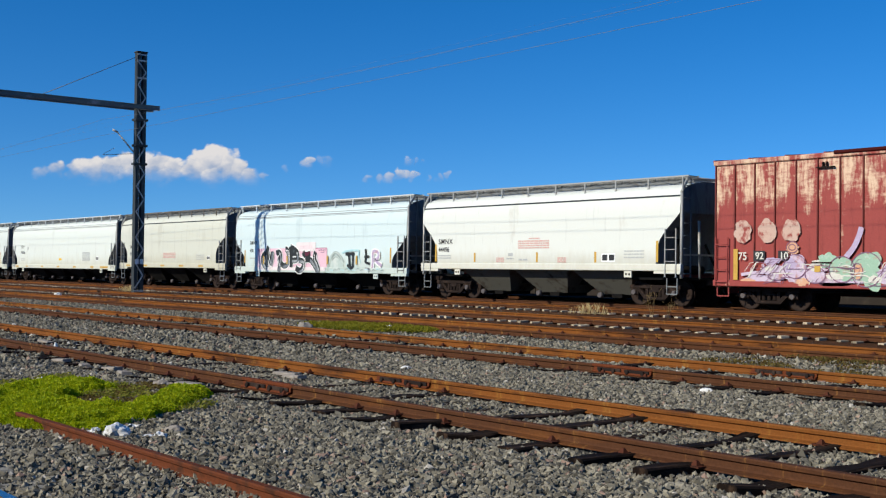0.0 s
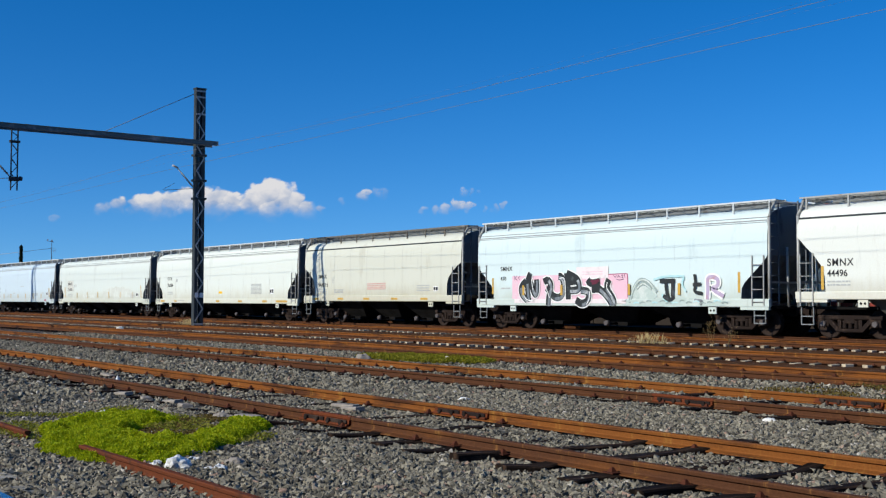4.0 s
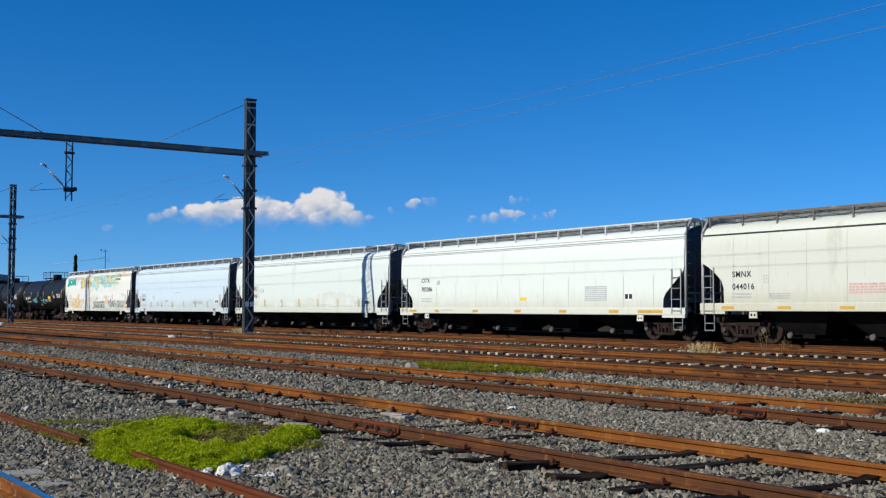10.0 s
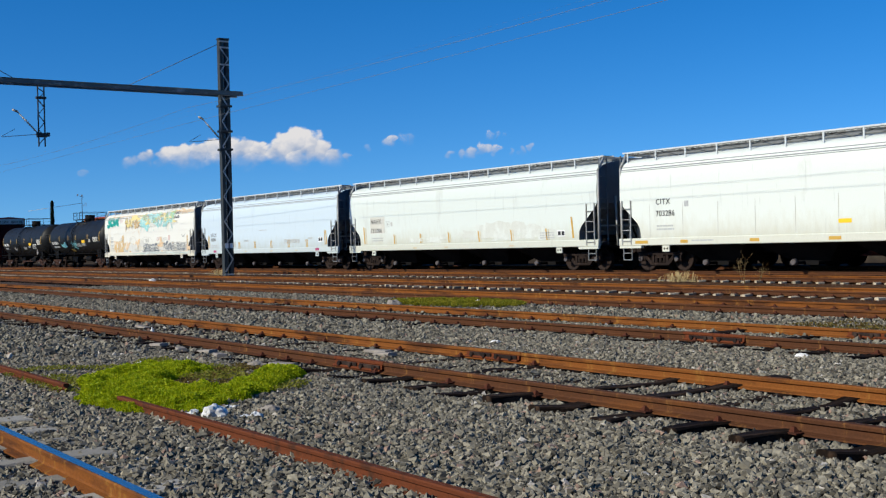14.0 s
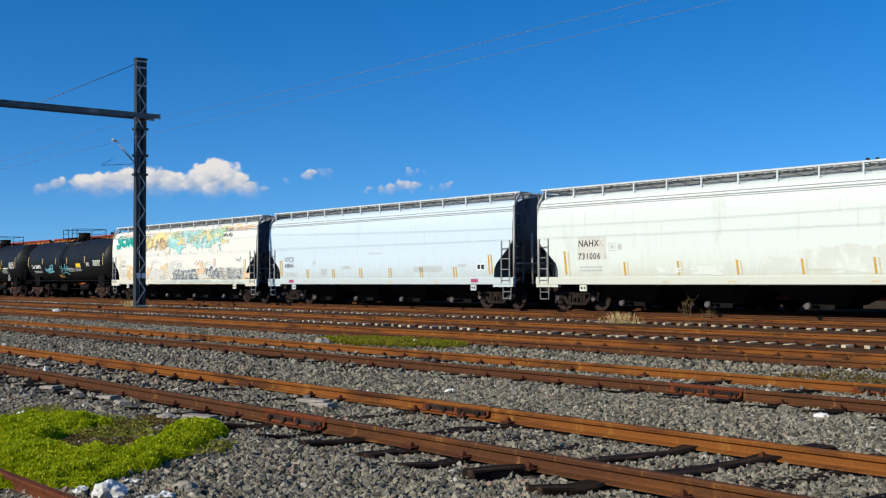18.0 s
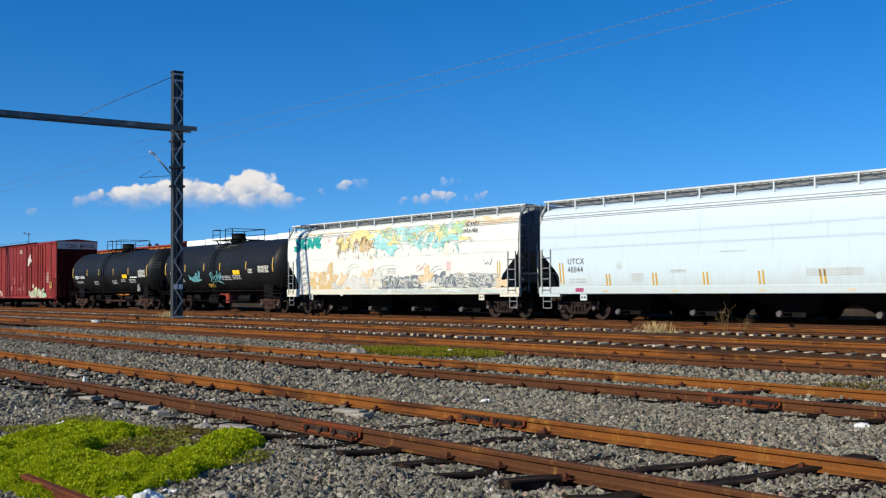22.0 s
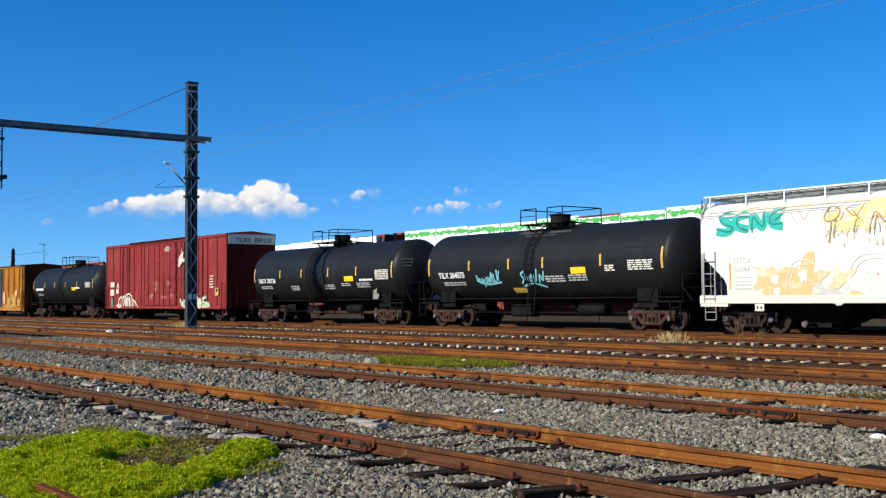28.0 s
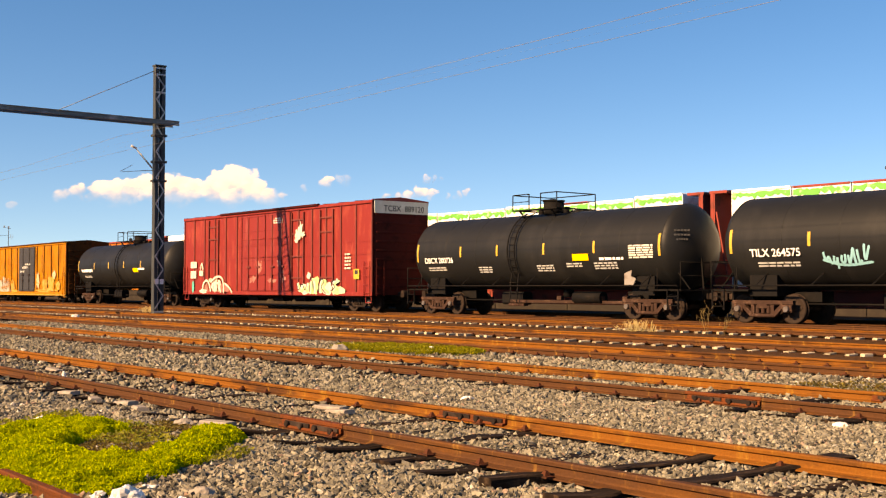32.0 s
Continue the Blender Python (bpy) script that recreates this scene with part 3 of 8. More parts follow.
def portal(x, y_far, y_near, label):
    t = thing("catenary_portal", label, "catenary mast", pose(x, y_far, 0), group="catenary portals")
    h = 11.75
    for dy in (0.0, y_near - y_far):
        mast = None
        for sy in (-1, 1):
            legs = Shape()
            o, i_, f_ = sy * 0.25, sy * 0.225, sy * 0.07
            ring = [(-0.15, o), (0.15, o), (0.15, f_), (0.125, f_), (0.125, i_), (-0.125, i_), (-0.125, f_), (-0.15, f_)]
            legs.add([(p, dy + q, z_) for z_ in (0, h) for p, q in ring], [(i, (i + 1) % 8, 8 + (i + 1) % 8, 8 + i) for i in range(8)] + [(0, 1, 2, 3, 4, 5, 6, 7), (15, 14, 13, 12, 11, 10, 9, 8)])
            leg = part("mast_leg", legs, MAST_DARK, t, "dark steel channel leg")
            mast = mast or leg
        for x_ in (-0.158, 0.158):
            br = Shape()
            z, k, step = 0.25, 0, 0.62
            while z < h - 0.6:
                e = min(z + step, h - 0.45)
                p, q = (-0.2, 0.2) if k % 2 == 0 else (0.2, -0.2)
                br.bar((x_, dy + p, z), (x_, dy + q, e), 0.014, 0.06)
                z, k = e, k + 1
            for z in (0.12, 9.0, 10.5, h - 0.4, h - 0.1):
                br.bar((x_, dy - 0.24, z), (x_, dy + 0.24, z), 0.014, 0.08)
            part("lattice_bracing", br, MAST_GREY, mast, "pale zigzag bracing bars")
        cap = Shape()
        cap.box(-0.19, 0.19, dy - 0.28, dy + 0.28, h, h + 0.06)
        part("cap_plate", cap, MAST_DARK, mast)
        foot = Shape()
        foot.box(-0.5, 0.5, dy - 0.5, dy + 0.5, -0.3, 0.02, 0.04)
        part("footing", foot, CONCRETE, mast, "concrete mast footing")
        for y_ in (-0.22, 0.03):
            sign = Shape()
            sign.box(0.168, 0.178, dy + y_, dy + y_ + 0.19, 1.42, 1.66)
            part("number_plate", sign, WHITE_MARK, mast, "small white plate")
        for z in (8.4, 7.15, 6.25):
            clamp = Shape()
            clamp.box(-0.22, 0.22, dy - 0.32, dy + 0.32, z, z + 0.11, 0.02)
            part("clamp_band", clamp, MAST_DARK, mast)
    beam = Shape()
    a, b = y_near - y_far - 0.6, 0.85
    for sx in (-0.36, 0.36):
        beam.box(sx - 0.02, sx + 0.02, a, b, 8.985, 9.16)
        beam.box(sx - 0.07, sx + 0.07, a, b, 9.16, 9.18)
        beam.box(sx - 0.07, sx + 0.07, a, b, 8.965, 8.985)
    k = a
    while k < b - 0.5:
        beam.bar((-0.36, k, 9.19), (0.36, k + 0.5, 9.19), 0.05, 0.02)
        k += 0.5
    part("beam", beam, BEAM_STEEL, t, "long grey steel portal beam")
    for p, q in (((0, -0.3, 11.5), (0, -4.8, 9.235)), ((0, y_near - y_far + 0.3, 11.5), (0, y_near - y_far + 4.8, 9.235))):
        stay = Shape()
        stay.rod(p, q, 0.018, 6)
        part("stay_wire", stay, WIRE, t, "thin tie wire from mast head to beam")
    drop = Shape()
    for sy in (-0.14, 0.14):
        drop.box(-0.05, 0.05, -8.92 + sy - 0.02, -8.92 + sy + 0.02, 6.20, 8.96)
    lattice(drop, -9.06, -8.78, 6.28, 8.85, 0.34, -0.05, 0.05, bar=0.03)
    drop.box(-0.09, 0.09, -9.14, -8.70, 8.35, 8.46, 0.02)
    drop.box(-0.09, 0.09, -9.14, -8.70, 6.62, 6.82, 0.02)
    drop.rod((0.0, -8.70, 6.75), (0.0, -8.57, 6.75), 0.10, 10)
    part("drop_support", drop, MAST_DARK, t, "hanging lattice drop bracket")
    for dy in (0.0, -8.87):
        arm = Shape()
        z = 6.85 if dy == 0 else 6.8
        y = dy - 0.28 if dy == 0 else -9.09
        arm.rod((0, y, z), (0, y - 0.95, z + 1.0), 0.028, 6)
        arm.rod((0, y, z - 0.05), (0, y - 1.55, z - 0.22), 0.016, 6)
        arm.rod((0, y - 1.0, z + 0.15), (0, y - 1.6, z - 0.2), 0.012, 6)
        part("cantilever_arm", arm, MAST_GREY, t, "pale cantilever bracket")
        ins = Shape()
        for j in range(6):
            f = 0.15 + 0.1 * j
            ins.rod((0, y - 0.95 * f, z + 1.0 * f), (0, y - 0.95 * f - 0.02, z + 1.0 * f + 0.02), 0.06, 8)
        ins.rod((0, y - 0.95 * 0.1, z + 0.1), (0, y - 0.95 * 0.7, z + 0.7), 0.035, 8)
        end = Shape()
        end.rod((0, y - 0.85, z + 0.93), (0, y - 1.1, z + 1.02), 0.05, 8)
        part("insulator", end, INSULATOR, t, "pale end insulator")
        part("insulator", ins, INSULATOR, t, "pale ribbed insulator")
    return t


portal(-52.1, 23.42, 8.5, "grey steel lattice catenary portal with hanging brackets")
portal(-100.5, 23.5, 8.5, "distant grey steel lattice catenary portal")


def overhead_wire(y, z0, sag, label):
    s = Shape()
    spans = [(-150, -101), (-101, -52.1), (-52.1, -3)]
    n, pts = 10, []
    for a, b in spans:
        pts += [(a + (b - a) * i / n, y, z0 - sag * 4 * (i / n) * (1 - i / n)) for i in range(n)]
    s.tube(pts + [(-3, y, z0)], 0.0062)
    return whole("overhead_wire", s, WIRE, label, "wire")


overhead_wire(21.5, 7.55, 0.04, "thin grey overhead contact wire")
overhead_wire(21.5, 8.3, 0.38, "thin grey sagging catenary wire")


def power_line():
    """Two cables beside the yard, carried by wooden poles past both ends of the view."""
    for x in (25.0, -215.0):
        t = thing("power_pole", "wooden power pole beside the yard", "utility pole", pose(x, 44.0, 0))
        p = Shape()
        p.rod((0, 0, -0.5), (0, 0, 15.6), 0.17, 10, r2=0.11)
        part("pole", p, OLD_TIE, t)
        c = Shape()
        c.box(-0.06, 0.06, -0.9, 0.9, 14.72, 14.86)
        part("cross_arm", c, OLD_TIE, t)
    for y in (43.3, 44.7):
        s = Shape()
        s.rod((-215, y, 14.87), (25, y, 14.87), 0.0025, 5)
        whole("power_cable", s, WIRE, "thin power cable high across the sky", "cable")


power_line()

# ---------------------------------------------------------------- rolling stock: shared parts
SIDE = 1.60          # half width of a wagon
TANK_PAINT = surf("matt_black_tank_paint", (0.0090, 0.0097, 0.0101), spots=(0.015, 0.0152, 0.0150), amount=0.5, scale=0.8, stretch=(1, 1, 0.3), rough=0.5, bump=0.03, fine=30, vary=0.1, gloss=0.18)


def half_bogie():
    """The bogie's cast side frames, springs and bearings, about its centre."""
    frame_, spring, cap = Shape(), Shape(), Shape()
    cap.rod((0, 0.02, 0), (0, -0.09, 0), 0.105, 12, r2=0.085)
    for sy in (-1, 1):
        y0, y1 = (-1.10, -0.96) if sy < 0 else (0.96, 1.10)
        # the frame in three pieces round its window
        frame_.box(-1.12, 1.12, y0, y1, 0.58, 0.72, 0.03)
        frame_.box(-0.42, 0.42, y0, y1, 0.20, 0.31, 0.03)
        for sx in (-1, 1):
            frame_.bar((sx * 0.40, (y0 + y1) / 2, 0.26), (sx * 0.74, (y0 + y1) / 2, 0.58), 0.13, 0.13)
            frame_.bar((sx * 0.36, (y0 + y1) / 2, 0.24), (sx * 0.36, (y0 + y1) / 2, 0.62), 0.12, 0.10)
            frame_.box(sx * 0.90 - 0.17, sx * 0.90 + 0.17, y0, y1, 0.36, 0.60, 0.04)
    frame_.box(-0.18, 0.18, -1.1, 1.1, 0.48, 0.66)
    frame_.box(-0.3, 0.3, -0.3, 0.3, 0.60, 0.80)
    spring.turn([(0.31 + 0.025 * j, 0.075 if j % 2 else 0.058) for j in range(11)], (0, 0, 0), 8, "z")
    shoe = Shape()
    shoe.bar((0.42, 0, 0.30), (0.46, 0, 0.62), 0.08, 0.10)
    return frame_.mesh("side_frame"), spring.mesh("spring"), cap.mesh("bearing_cap"), shoe.mesh("brake_shoe")


def wheel_mesh():
    s = Shape()
    for sy in (-1, 1):
        c = sy * 0.72
        s.turn([(c - 0.05, 0.20), (c - 0.062, 0.40), (c - 0.065, 0.452), (c + 0.065, 0.455), (c + 0.062, 0.40), (c + 0.03, 0.33), (c + 0.03, 0.20), (c + 0.08, 0.12)] if sy > 0 else
               [(c - 0.08, 0.12), (c - 0.03, 0.20), (c - 0.03, 0.33), (c - 0.062, 0.40), (c - 0.065, 0.455), (c + 0.065, 0.452), (c + 0.062, 0.40), (c + 0.05, 0.20)], (0, 0, 0), 24, "y")
        s.turn([(c - 0.09, 0.484), (c - 0.06, 0.484)] if sy > 0 else [(c + 0.06, 0.484), (c + 0.09, 0.484)], (0, 0, 0), 24, "y")
        for k in range(5):
            a = 2 * math.pi * k / 5
            s.rod((0.27 * math.cos(a), c + sy * 0.025, 0.27 * math.sin(a)), (0.27 * math.cos(a), c + sy * 0.05, 0.27 * math.sin(a)), 0.05, 8)
    s.rod((0, -1.05, 0), (0, 1.05, 0), 0.08, 10)
    return s.mesh("wheelset")


BOGIE = half_bogie()
for me, mt in zip(BOGIE, (BOGIE_RUST, BOGIE_RUST, BEARING, STEEL_BLACK)):
    me.materials.append(mt)
RUSTY_BOGIE = [me.copy() for me in BOGIE[:2]]
for me in RUSTY_BOGIE:
    me.materials[0] = BOGIE_RED
WHEELS = wheel_mesh()
WHEELS.materials.append(WHEEL_STEEL)
ROLLING = []         # (wagon, its centre along the track at the start, its wheelsets)


def running_gear(t, start, centres, rusty=False):
    wheels = []
    for cx in centres:
        fr = part("bogie", (RUSTY_BOGIE if rusty else BOGIE)[0], None, t, "rust-red cast bogie frame" if rusty else "dark brown cast bogie frame", pose(cx, 0, 0))
        for sx in (-0.2, 0.0, 0.2):
            for sy in (-1.03, 1.03):
                part("spring", (RUSTY_BOGIE if rusty else BOGIE)[1], None, fr, "", pose(sx, sy, 0))
        for sx in (-0.9, 0.9):
            part("bearing_cap", BOGIE[2], None, fr, "grey axle bearing cap", pose(sx, -1.10, 0.455))
            part("bearing_cap", BOGIE[2], None, fr, "grey axle bearing cap", pose(sx, 1.10, 0.455, 0, 0, 180))
        for sy in (-0.75, 0.75):
            part("brake_shoe", BOGIE[3], None, fr, "", pose(0, sy, 0))
            part("brake_shoe", BOGIE[3], None, fr, "", pose(0, sy, 0, 0, 0, 180))
        for d in (-0.90, 0.90):
            w = part("wheelset", WHEELS, None, t, "brown steel wheels on an axle", pose(cx + d, 0, 0.455))
            wheels.append((w, cx + d))
    ROLLING.append((t, start, wheels))


def couplers(t, half):
    for sx in (-1, 1):
        s = Shape()
        s.box(min(sx * (half - 0.3), sx * (half + 0.35)), max(sx * (half - 0.3), sx * (half + 0.35)), -0.12, 0.12, 0.72, 0.92, 0.02)
        s.box(min(sx * (half + 0.30), sx * (half + 0.55)), max(sx * (half + 0.30), sx * (half + 0.55)), -0.2, 0.14, 0.68, 0.98, 0.05)
        s.rod((sx * (half + 0.1), 0.3, 0.75), (sx * (half + 0.45), 0.25, 0.4), 0.03, 6)
        part("coupler", s, BOGIE_RUST, t, "rusty knuckle coupler")


def ladder(t, x, y, z0, z1, width, material, step=0.38, along="x", name="ladder", label=""):
    s = Shape()
    a, b = (Vector((width / 2, 0, 0)), Vector((0, -0.02, 0))) if along == "x" else (Vector((0, width / 2, 0)), Vector((0.02, 0, 0)))
    o = Vector((x, y, 0))
    for k in (-1, 1):
        s.bar(o + a * k + Vector((0, 0, z0)), o + a * k + Vector((0, 0, z1)), 0.038, 0.038)
    z = z0 + 0.12
    while z < z1:
        s.rod(o - a + b + Vector((0, 0, z)), o + a + b + Vector((0, 0, z)), 0.016, 6)
        z += step
    return part(name, s, material, t, label)


# ---------------------------------------------------------------- covered hoppers
SEAM_PALE = flat("pale_grey_seam", (0.44, 0.43, 0.38))
# Wagon ends and their ladders carry the shade in this dark grey.
END_GREY_SHADE = surf("dirty_shaded_end_paint", (0.135, 0.15, 0.165), spots=(0.06, 0.06, 0.062), amount=0.45, scale=1.5, stretch=(1, 1, 0.3), rough=0.7)
SEAM_GREY = flat("grey_seam", (0.30, 0.31, 0.31))
SILVER = surf("weathered_silver_steel", (0.36, 0.36, 0.34), spots=(0.28, 0.25, 0.22), amount=0.4, scale=4.0, rough=0.5, metal=0.2)
GRATING = surf("dark_grating_steel", (0.20, 0.21, 0.21), spots=(0.12, 0.11, 0.10), amount=0.5, scale=3.0, rough=0.6, metal=0.3)
BULGE_CUT = [(4.6, 0.0), (3.15, 0.0), (2.85, 0.30), (2.55, 0.62), (2.25, 0.86), (1.9, 1.0), (1.0, 1.04), (0.0, 1.06)]
LOW_CUT = [(4.6, 0.0), (2.80, 0.0), (2.62, 0.35), (2.40, 0.66), (2.15, 0.92), (1.9, 1.02), (1.0, 1.05), (0.0, 1.06)]
SLOPE_CUT = [(4.6, 0.0), (2.62, 0.0), (2.45, 0.12), (1.75, 0.92), (1.55, 1.04), (1.0, 1.08), (0.0, 1.1)]


def cut_at(cut, z):
    for (za, a), (zb, b) in zip(cut, cut[1:]):
        if zb <= z <= za:
            return a + (b - a) * (za - z) / (za - zb)
    return cut[-1][1]


def paint(name, c, dirt, amount=0.35, streak=None, amount2=0.3, rough=0.58):
    return surf(name, c, spots=dirt, amount=amount, scale=1.1, stretch=(1.0, 1.0, 0.28), rough=rough, bump=0.04, fine=25, vary=0.04, second=streak or tuple(v * 0.82 for v in c), amount2=amount2, scale2=3.2, stretch2=(2.2, 1.0, 0.16), splash=tuple(v * k for v, k in zip(c, (0.72, 0.62, 0.45))))


WALK_TRIM = surf("pale_walkway_paint", (0.56, 0.59, 0.59), spots=(0.40, 0.41, 0.40), amount=0.45, scale=2.5, rough=0.6, bump=0.05)


def hopper(start0, start1, body_paint, label, cut, top=4.36, bays=3, trim=None, seams=False, sill_at=(0.95, 1.22), under=None, dark_seam=False, walk_trim=None):
    """A covered hopper wagon from one end sill to the other, places along the track at the start."""
    half, mid = (start1 - start0) / 2, (start0 + start1) / 2
    t = thing("covered_hopper_wagon", label, "freight wagon", group="wagons of the moving train")
    trim = trim or body_paint
    eave = top - 0.42
    lo, hi = sill_at
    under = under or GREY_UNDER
    right_half = [(0.0, lo + 0.07), (1.50, lo + 0.07), (1.58, lo + 0.20), (SIDE, hi), (SIDE, 2.2), (SIDE, 3.05), (1.592, 3.30), (1.57, 3.52), (1.525, eave - 0.22), (1.45, eave - 0.06), (1.38, eave + 0.03), (1.2, eave + 0.14), (0.8, eave + 0.25), (0.4, eave + 0.30), (0.0, eave + 0.32)]
    zs = sorted(set([round(z, 3) for _, z in right_half] + [z for z, _ in cut if lo + 0.07 < z < eave]))
    side = []
    for z in zs:
        for (ya, za), (yb, zb) in zip(right_half[1:], right_half[2:]):
            if za <= z <= zb:
                side.append((ya + (yb - ya) * (z - za) / (zb - za), z))
                break
    s = Shape()
    n = len(side)
    for y_sign in (-1, 1):
        for x_sign in (-1, 1):
            s.v += [(x_sign * (half - 0.06 - cut_at(cut, z)), y_sign * y, z) for y, z in side]
    # order of the columns: (-y,-x), (-y,+x), (+y,-x), (+y,+x)
    for i in range(n - 1):
        sm = side[i][1] > hi - 0.02
        s.f += [(i, n + i, n + i + 1, i + 1), (2 * n + i, 2 * n + i + 1, 3 * n + i + 1, 3 * n + i)]
        s.smooth += [sm, sm]
    s.f += [(0, 2 * n, 3 * n, n)]
    s.smooth += [False]
    body = part("body", s, body_paint, t, "smooth rounded steel hopper body")
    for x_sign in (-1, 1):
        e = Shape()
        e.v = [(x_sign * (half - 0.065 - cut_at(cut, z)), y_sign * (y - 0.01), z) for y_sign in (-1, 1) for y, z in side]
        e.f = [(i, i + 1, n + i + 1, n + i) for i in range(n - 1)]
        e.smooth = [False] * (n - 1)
        part("end_sheet", e, END_GREY_SHADE, t, "dirty end and slope sheet, dark grey for shade")
    # roof edge seam and panel seams
    seam = Shape()
    for y_sign in (-1, 1):
        for z, y, w in (((eave - 0.20, 1.522, 0.028),) if dark_seam else ((eave - 0.25, 1.532, 0.010), (eave - 0.19, 1.515, 0.020), (eave - 0.09, 1.467, 0.014))):
            seam.box(-half + 0.06, half - 0.06, y_sign * y - 0.016, y_sign * y + 0.016, z - w, z + w)
    part("roof_seam", seam, MAST_DARK if dark_seam else SEAM_GREY, body, "dark seam along the eave" if dark_seam else "grey seam along the eave")
    k = max(4, round(2 * half / 1.55)) if seams else 0
    for i in range(1, k):
        x = -half + 2 * half * i / k
        if half - abs(x) < 1.3:
            continue
        p = Shape()
        ribbon(p, [(x, hi + 0.03 + (3.66 - hi if dark_seam else 2.42 - hi) * j / 12) for j in range(13)], 0.018, -SIDE - 0.006)
        part("panel_seam", p, SEAM_PALE, body)
    for y_sign in (-1, 1):
        sill = Shape()
        y0, y1 = sorted((y_sign * 1.50, y_sign * (SIDE + 0.02)))
        sill.box(-half, half, y0, y1, lo, hi, 0.02)
        for x_sign in (-1, 1):
            x0, x1 = sorted((x_sign * (half - 1.15), x_sign * (half - 0.02)))
            sill.box(x0, x1, y0, y1, lo - 0.09, lo)
        part("side_sill", sill, trim, t, "flat side sill band")
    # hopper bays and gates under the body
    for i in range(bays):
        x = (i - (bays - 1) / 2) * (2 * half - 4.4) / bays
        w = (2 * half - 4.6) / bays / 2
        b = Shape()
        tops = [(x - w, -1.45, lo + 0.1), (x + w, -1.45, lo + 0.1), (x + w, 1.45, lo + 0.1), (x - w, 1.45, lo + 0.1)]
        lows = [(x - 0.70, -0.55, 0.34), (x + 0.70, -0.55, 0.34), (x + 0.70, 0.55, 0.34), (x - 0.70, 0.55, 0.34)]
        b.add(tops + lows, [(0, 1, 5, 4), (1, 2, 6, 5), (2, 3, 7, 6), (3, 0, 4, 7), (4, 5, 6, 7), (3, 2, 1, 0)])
        bay = part("hopper_bay", b, under, t, "dirty grey discharge hopper, darkened for the shade below the wagon")
        g = Shape()
        g.box(x - 0.45, x + 0.45, -0.75, 0.75, 0.22, 0.36, 0.03)
        g.rod((x - 0.1, -0.75, 0.30), (x - 0.1, -1.25, 0.30), 0.05, 8)
        part("outlet_gate", g, STEEL_BLACK, bay)
        c = Shape()
        c.rod((x - 0.1, -1.22, 0.32), (x - 0.1, -1.36, 0.32), 0.12, 12, r2=0.09)
        part("gate_cap", c, BEARING, bay, "pale round outlet cap")
    centre_sill = Shape()
    centre_sill.box(-half + 0.1, half - 0.1, -0.25, 0.25, 0.66, 0.98)
    for x_sign in (-1, 1):
        x0, x1 = sorted((x_sign * (half - 2.6), x_sign * (half - 0.05)))
        centre_sill.box(x0, x1, -1.2, 1.2, 0.90, 0.99)
    part("centre_sill", centre_sill, STEEL_BLACK, t)
    # end frames: corner posts, end ladders, steps
    for x_sign in (-1, 1):
        posts = Shape()
        for y_sign in (-1, 1):
            posts.rod((x_sign * (half - 0.05), y_sign * 1.52, 0.96), (x_sign * (half - 0.05), y_sign * 1.52, eave - 0.1), 0.05, 8)
            posts.rod((x_sign * (half - 0.05), y_sign * 1.52, eave - 0.1), (x_sign * (half - 0.05), y_sign * 1.22, top - 0.02), 0.05, 8)
            posts.rod((x_sign * (half - 0.05), y_sign * 0.55, 0.96), (x_sign * (half - 0.05), y_sign * 0.62, 2.9), 0.045, 8)
        posts.rod((x_sign * (half - 0.05), -1.22, top - 0.02), (x_sign * (half - 0.05), 1.22, top - 0.02), 0.05, 8)
        posts.bar((x_sign * (half - 0.05), -1.5, 1.75), (x_sign * (half - 0.05), 1.5, 1.75), 0.06, 0.06)
        part("end_frame", posts, SILVER, t, "tubular corner posts")
        ladder(t, x_sign * (half - 0.42), -SIDE - 0.03, 1.0, 2.62, 0.46, SILVER, 0.40, "x", "side_ladder", "small side ladder at the corner")
        ladder(t, x_sign * (half - 0.02), -1.28, 1.0, top - 0.05, 0.40, END_GREY_SHADE, 0.42, "y", "end_ladder", "end ladder up to the roof")
        st = Shape()
        for k in (-1, 1):
            st.bar((x_sign * (half - 0.40) + 0.22 * k, -SIDE + 0.04, 0.96), (x_sign * (half - 0.40) + 0.22 * k, -SIDE + 0.04, 0.42), 0.035, 0.035)
        st.bar((x_sign * (half - 0.40) - 0.22, -SIDE + 0.04, 0.43), (x_sign * (half - 0.40) + 0.22, -SIDE + 0.04, 0.43), 0.05, 0.035)
        st.bar((x_sign * (half - 0.40) - 0.22, -SIDE + 0.04, 0.68), (x_sign * (half - 0.40) + 0.22, -SIDE + 0.04, 0.68), 0.05, 0.035)
        part("step", st, GRATING, t, "sill step")
        pipes = Shape()
        pipes.rod((x_sign * (half - 0.7), -0.9, 1.0), (x_sign * (half - 0.7), -0.9, 2.3), 0.05, 8)
        pipes.rod((x_sign * (half - 0.9), 0.6, 1.25), (x_sign * (half - 0.9), -0.6, 1.25), 0.16, 10)
        pipes.bar((x_sign * (half - 0.35), 0.9, 1.0), (x_sign * (half - 1.0), 0.9, 2.2), 0.08, 0.05)
        part("brake_gear", pipes, STEEL_BLACK, t, "brake cylinder and pipes on the end platform")
    # running boards on the roof
    for y_sign in (-1, 1):
        w = Shape()
        y = y_sign * 1.02
        k = int(2 * half / 0.30)
        for i in range(k + 1):
            x = -half + 2 * half * i / k
            w.box(x - 0.012, x + 0.012, y - 0.24, y + 0.24, top + 0.03, top + 0.06)
        for dy in (-0.14, -0.05, 0.05, 0.14):
            w.box(-half, half, y + dy - 0.01, y + dy + 0.01, top + 0.032, top + 0.058)
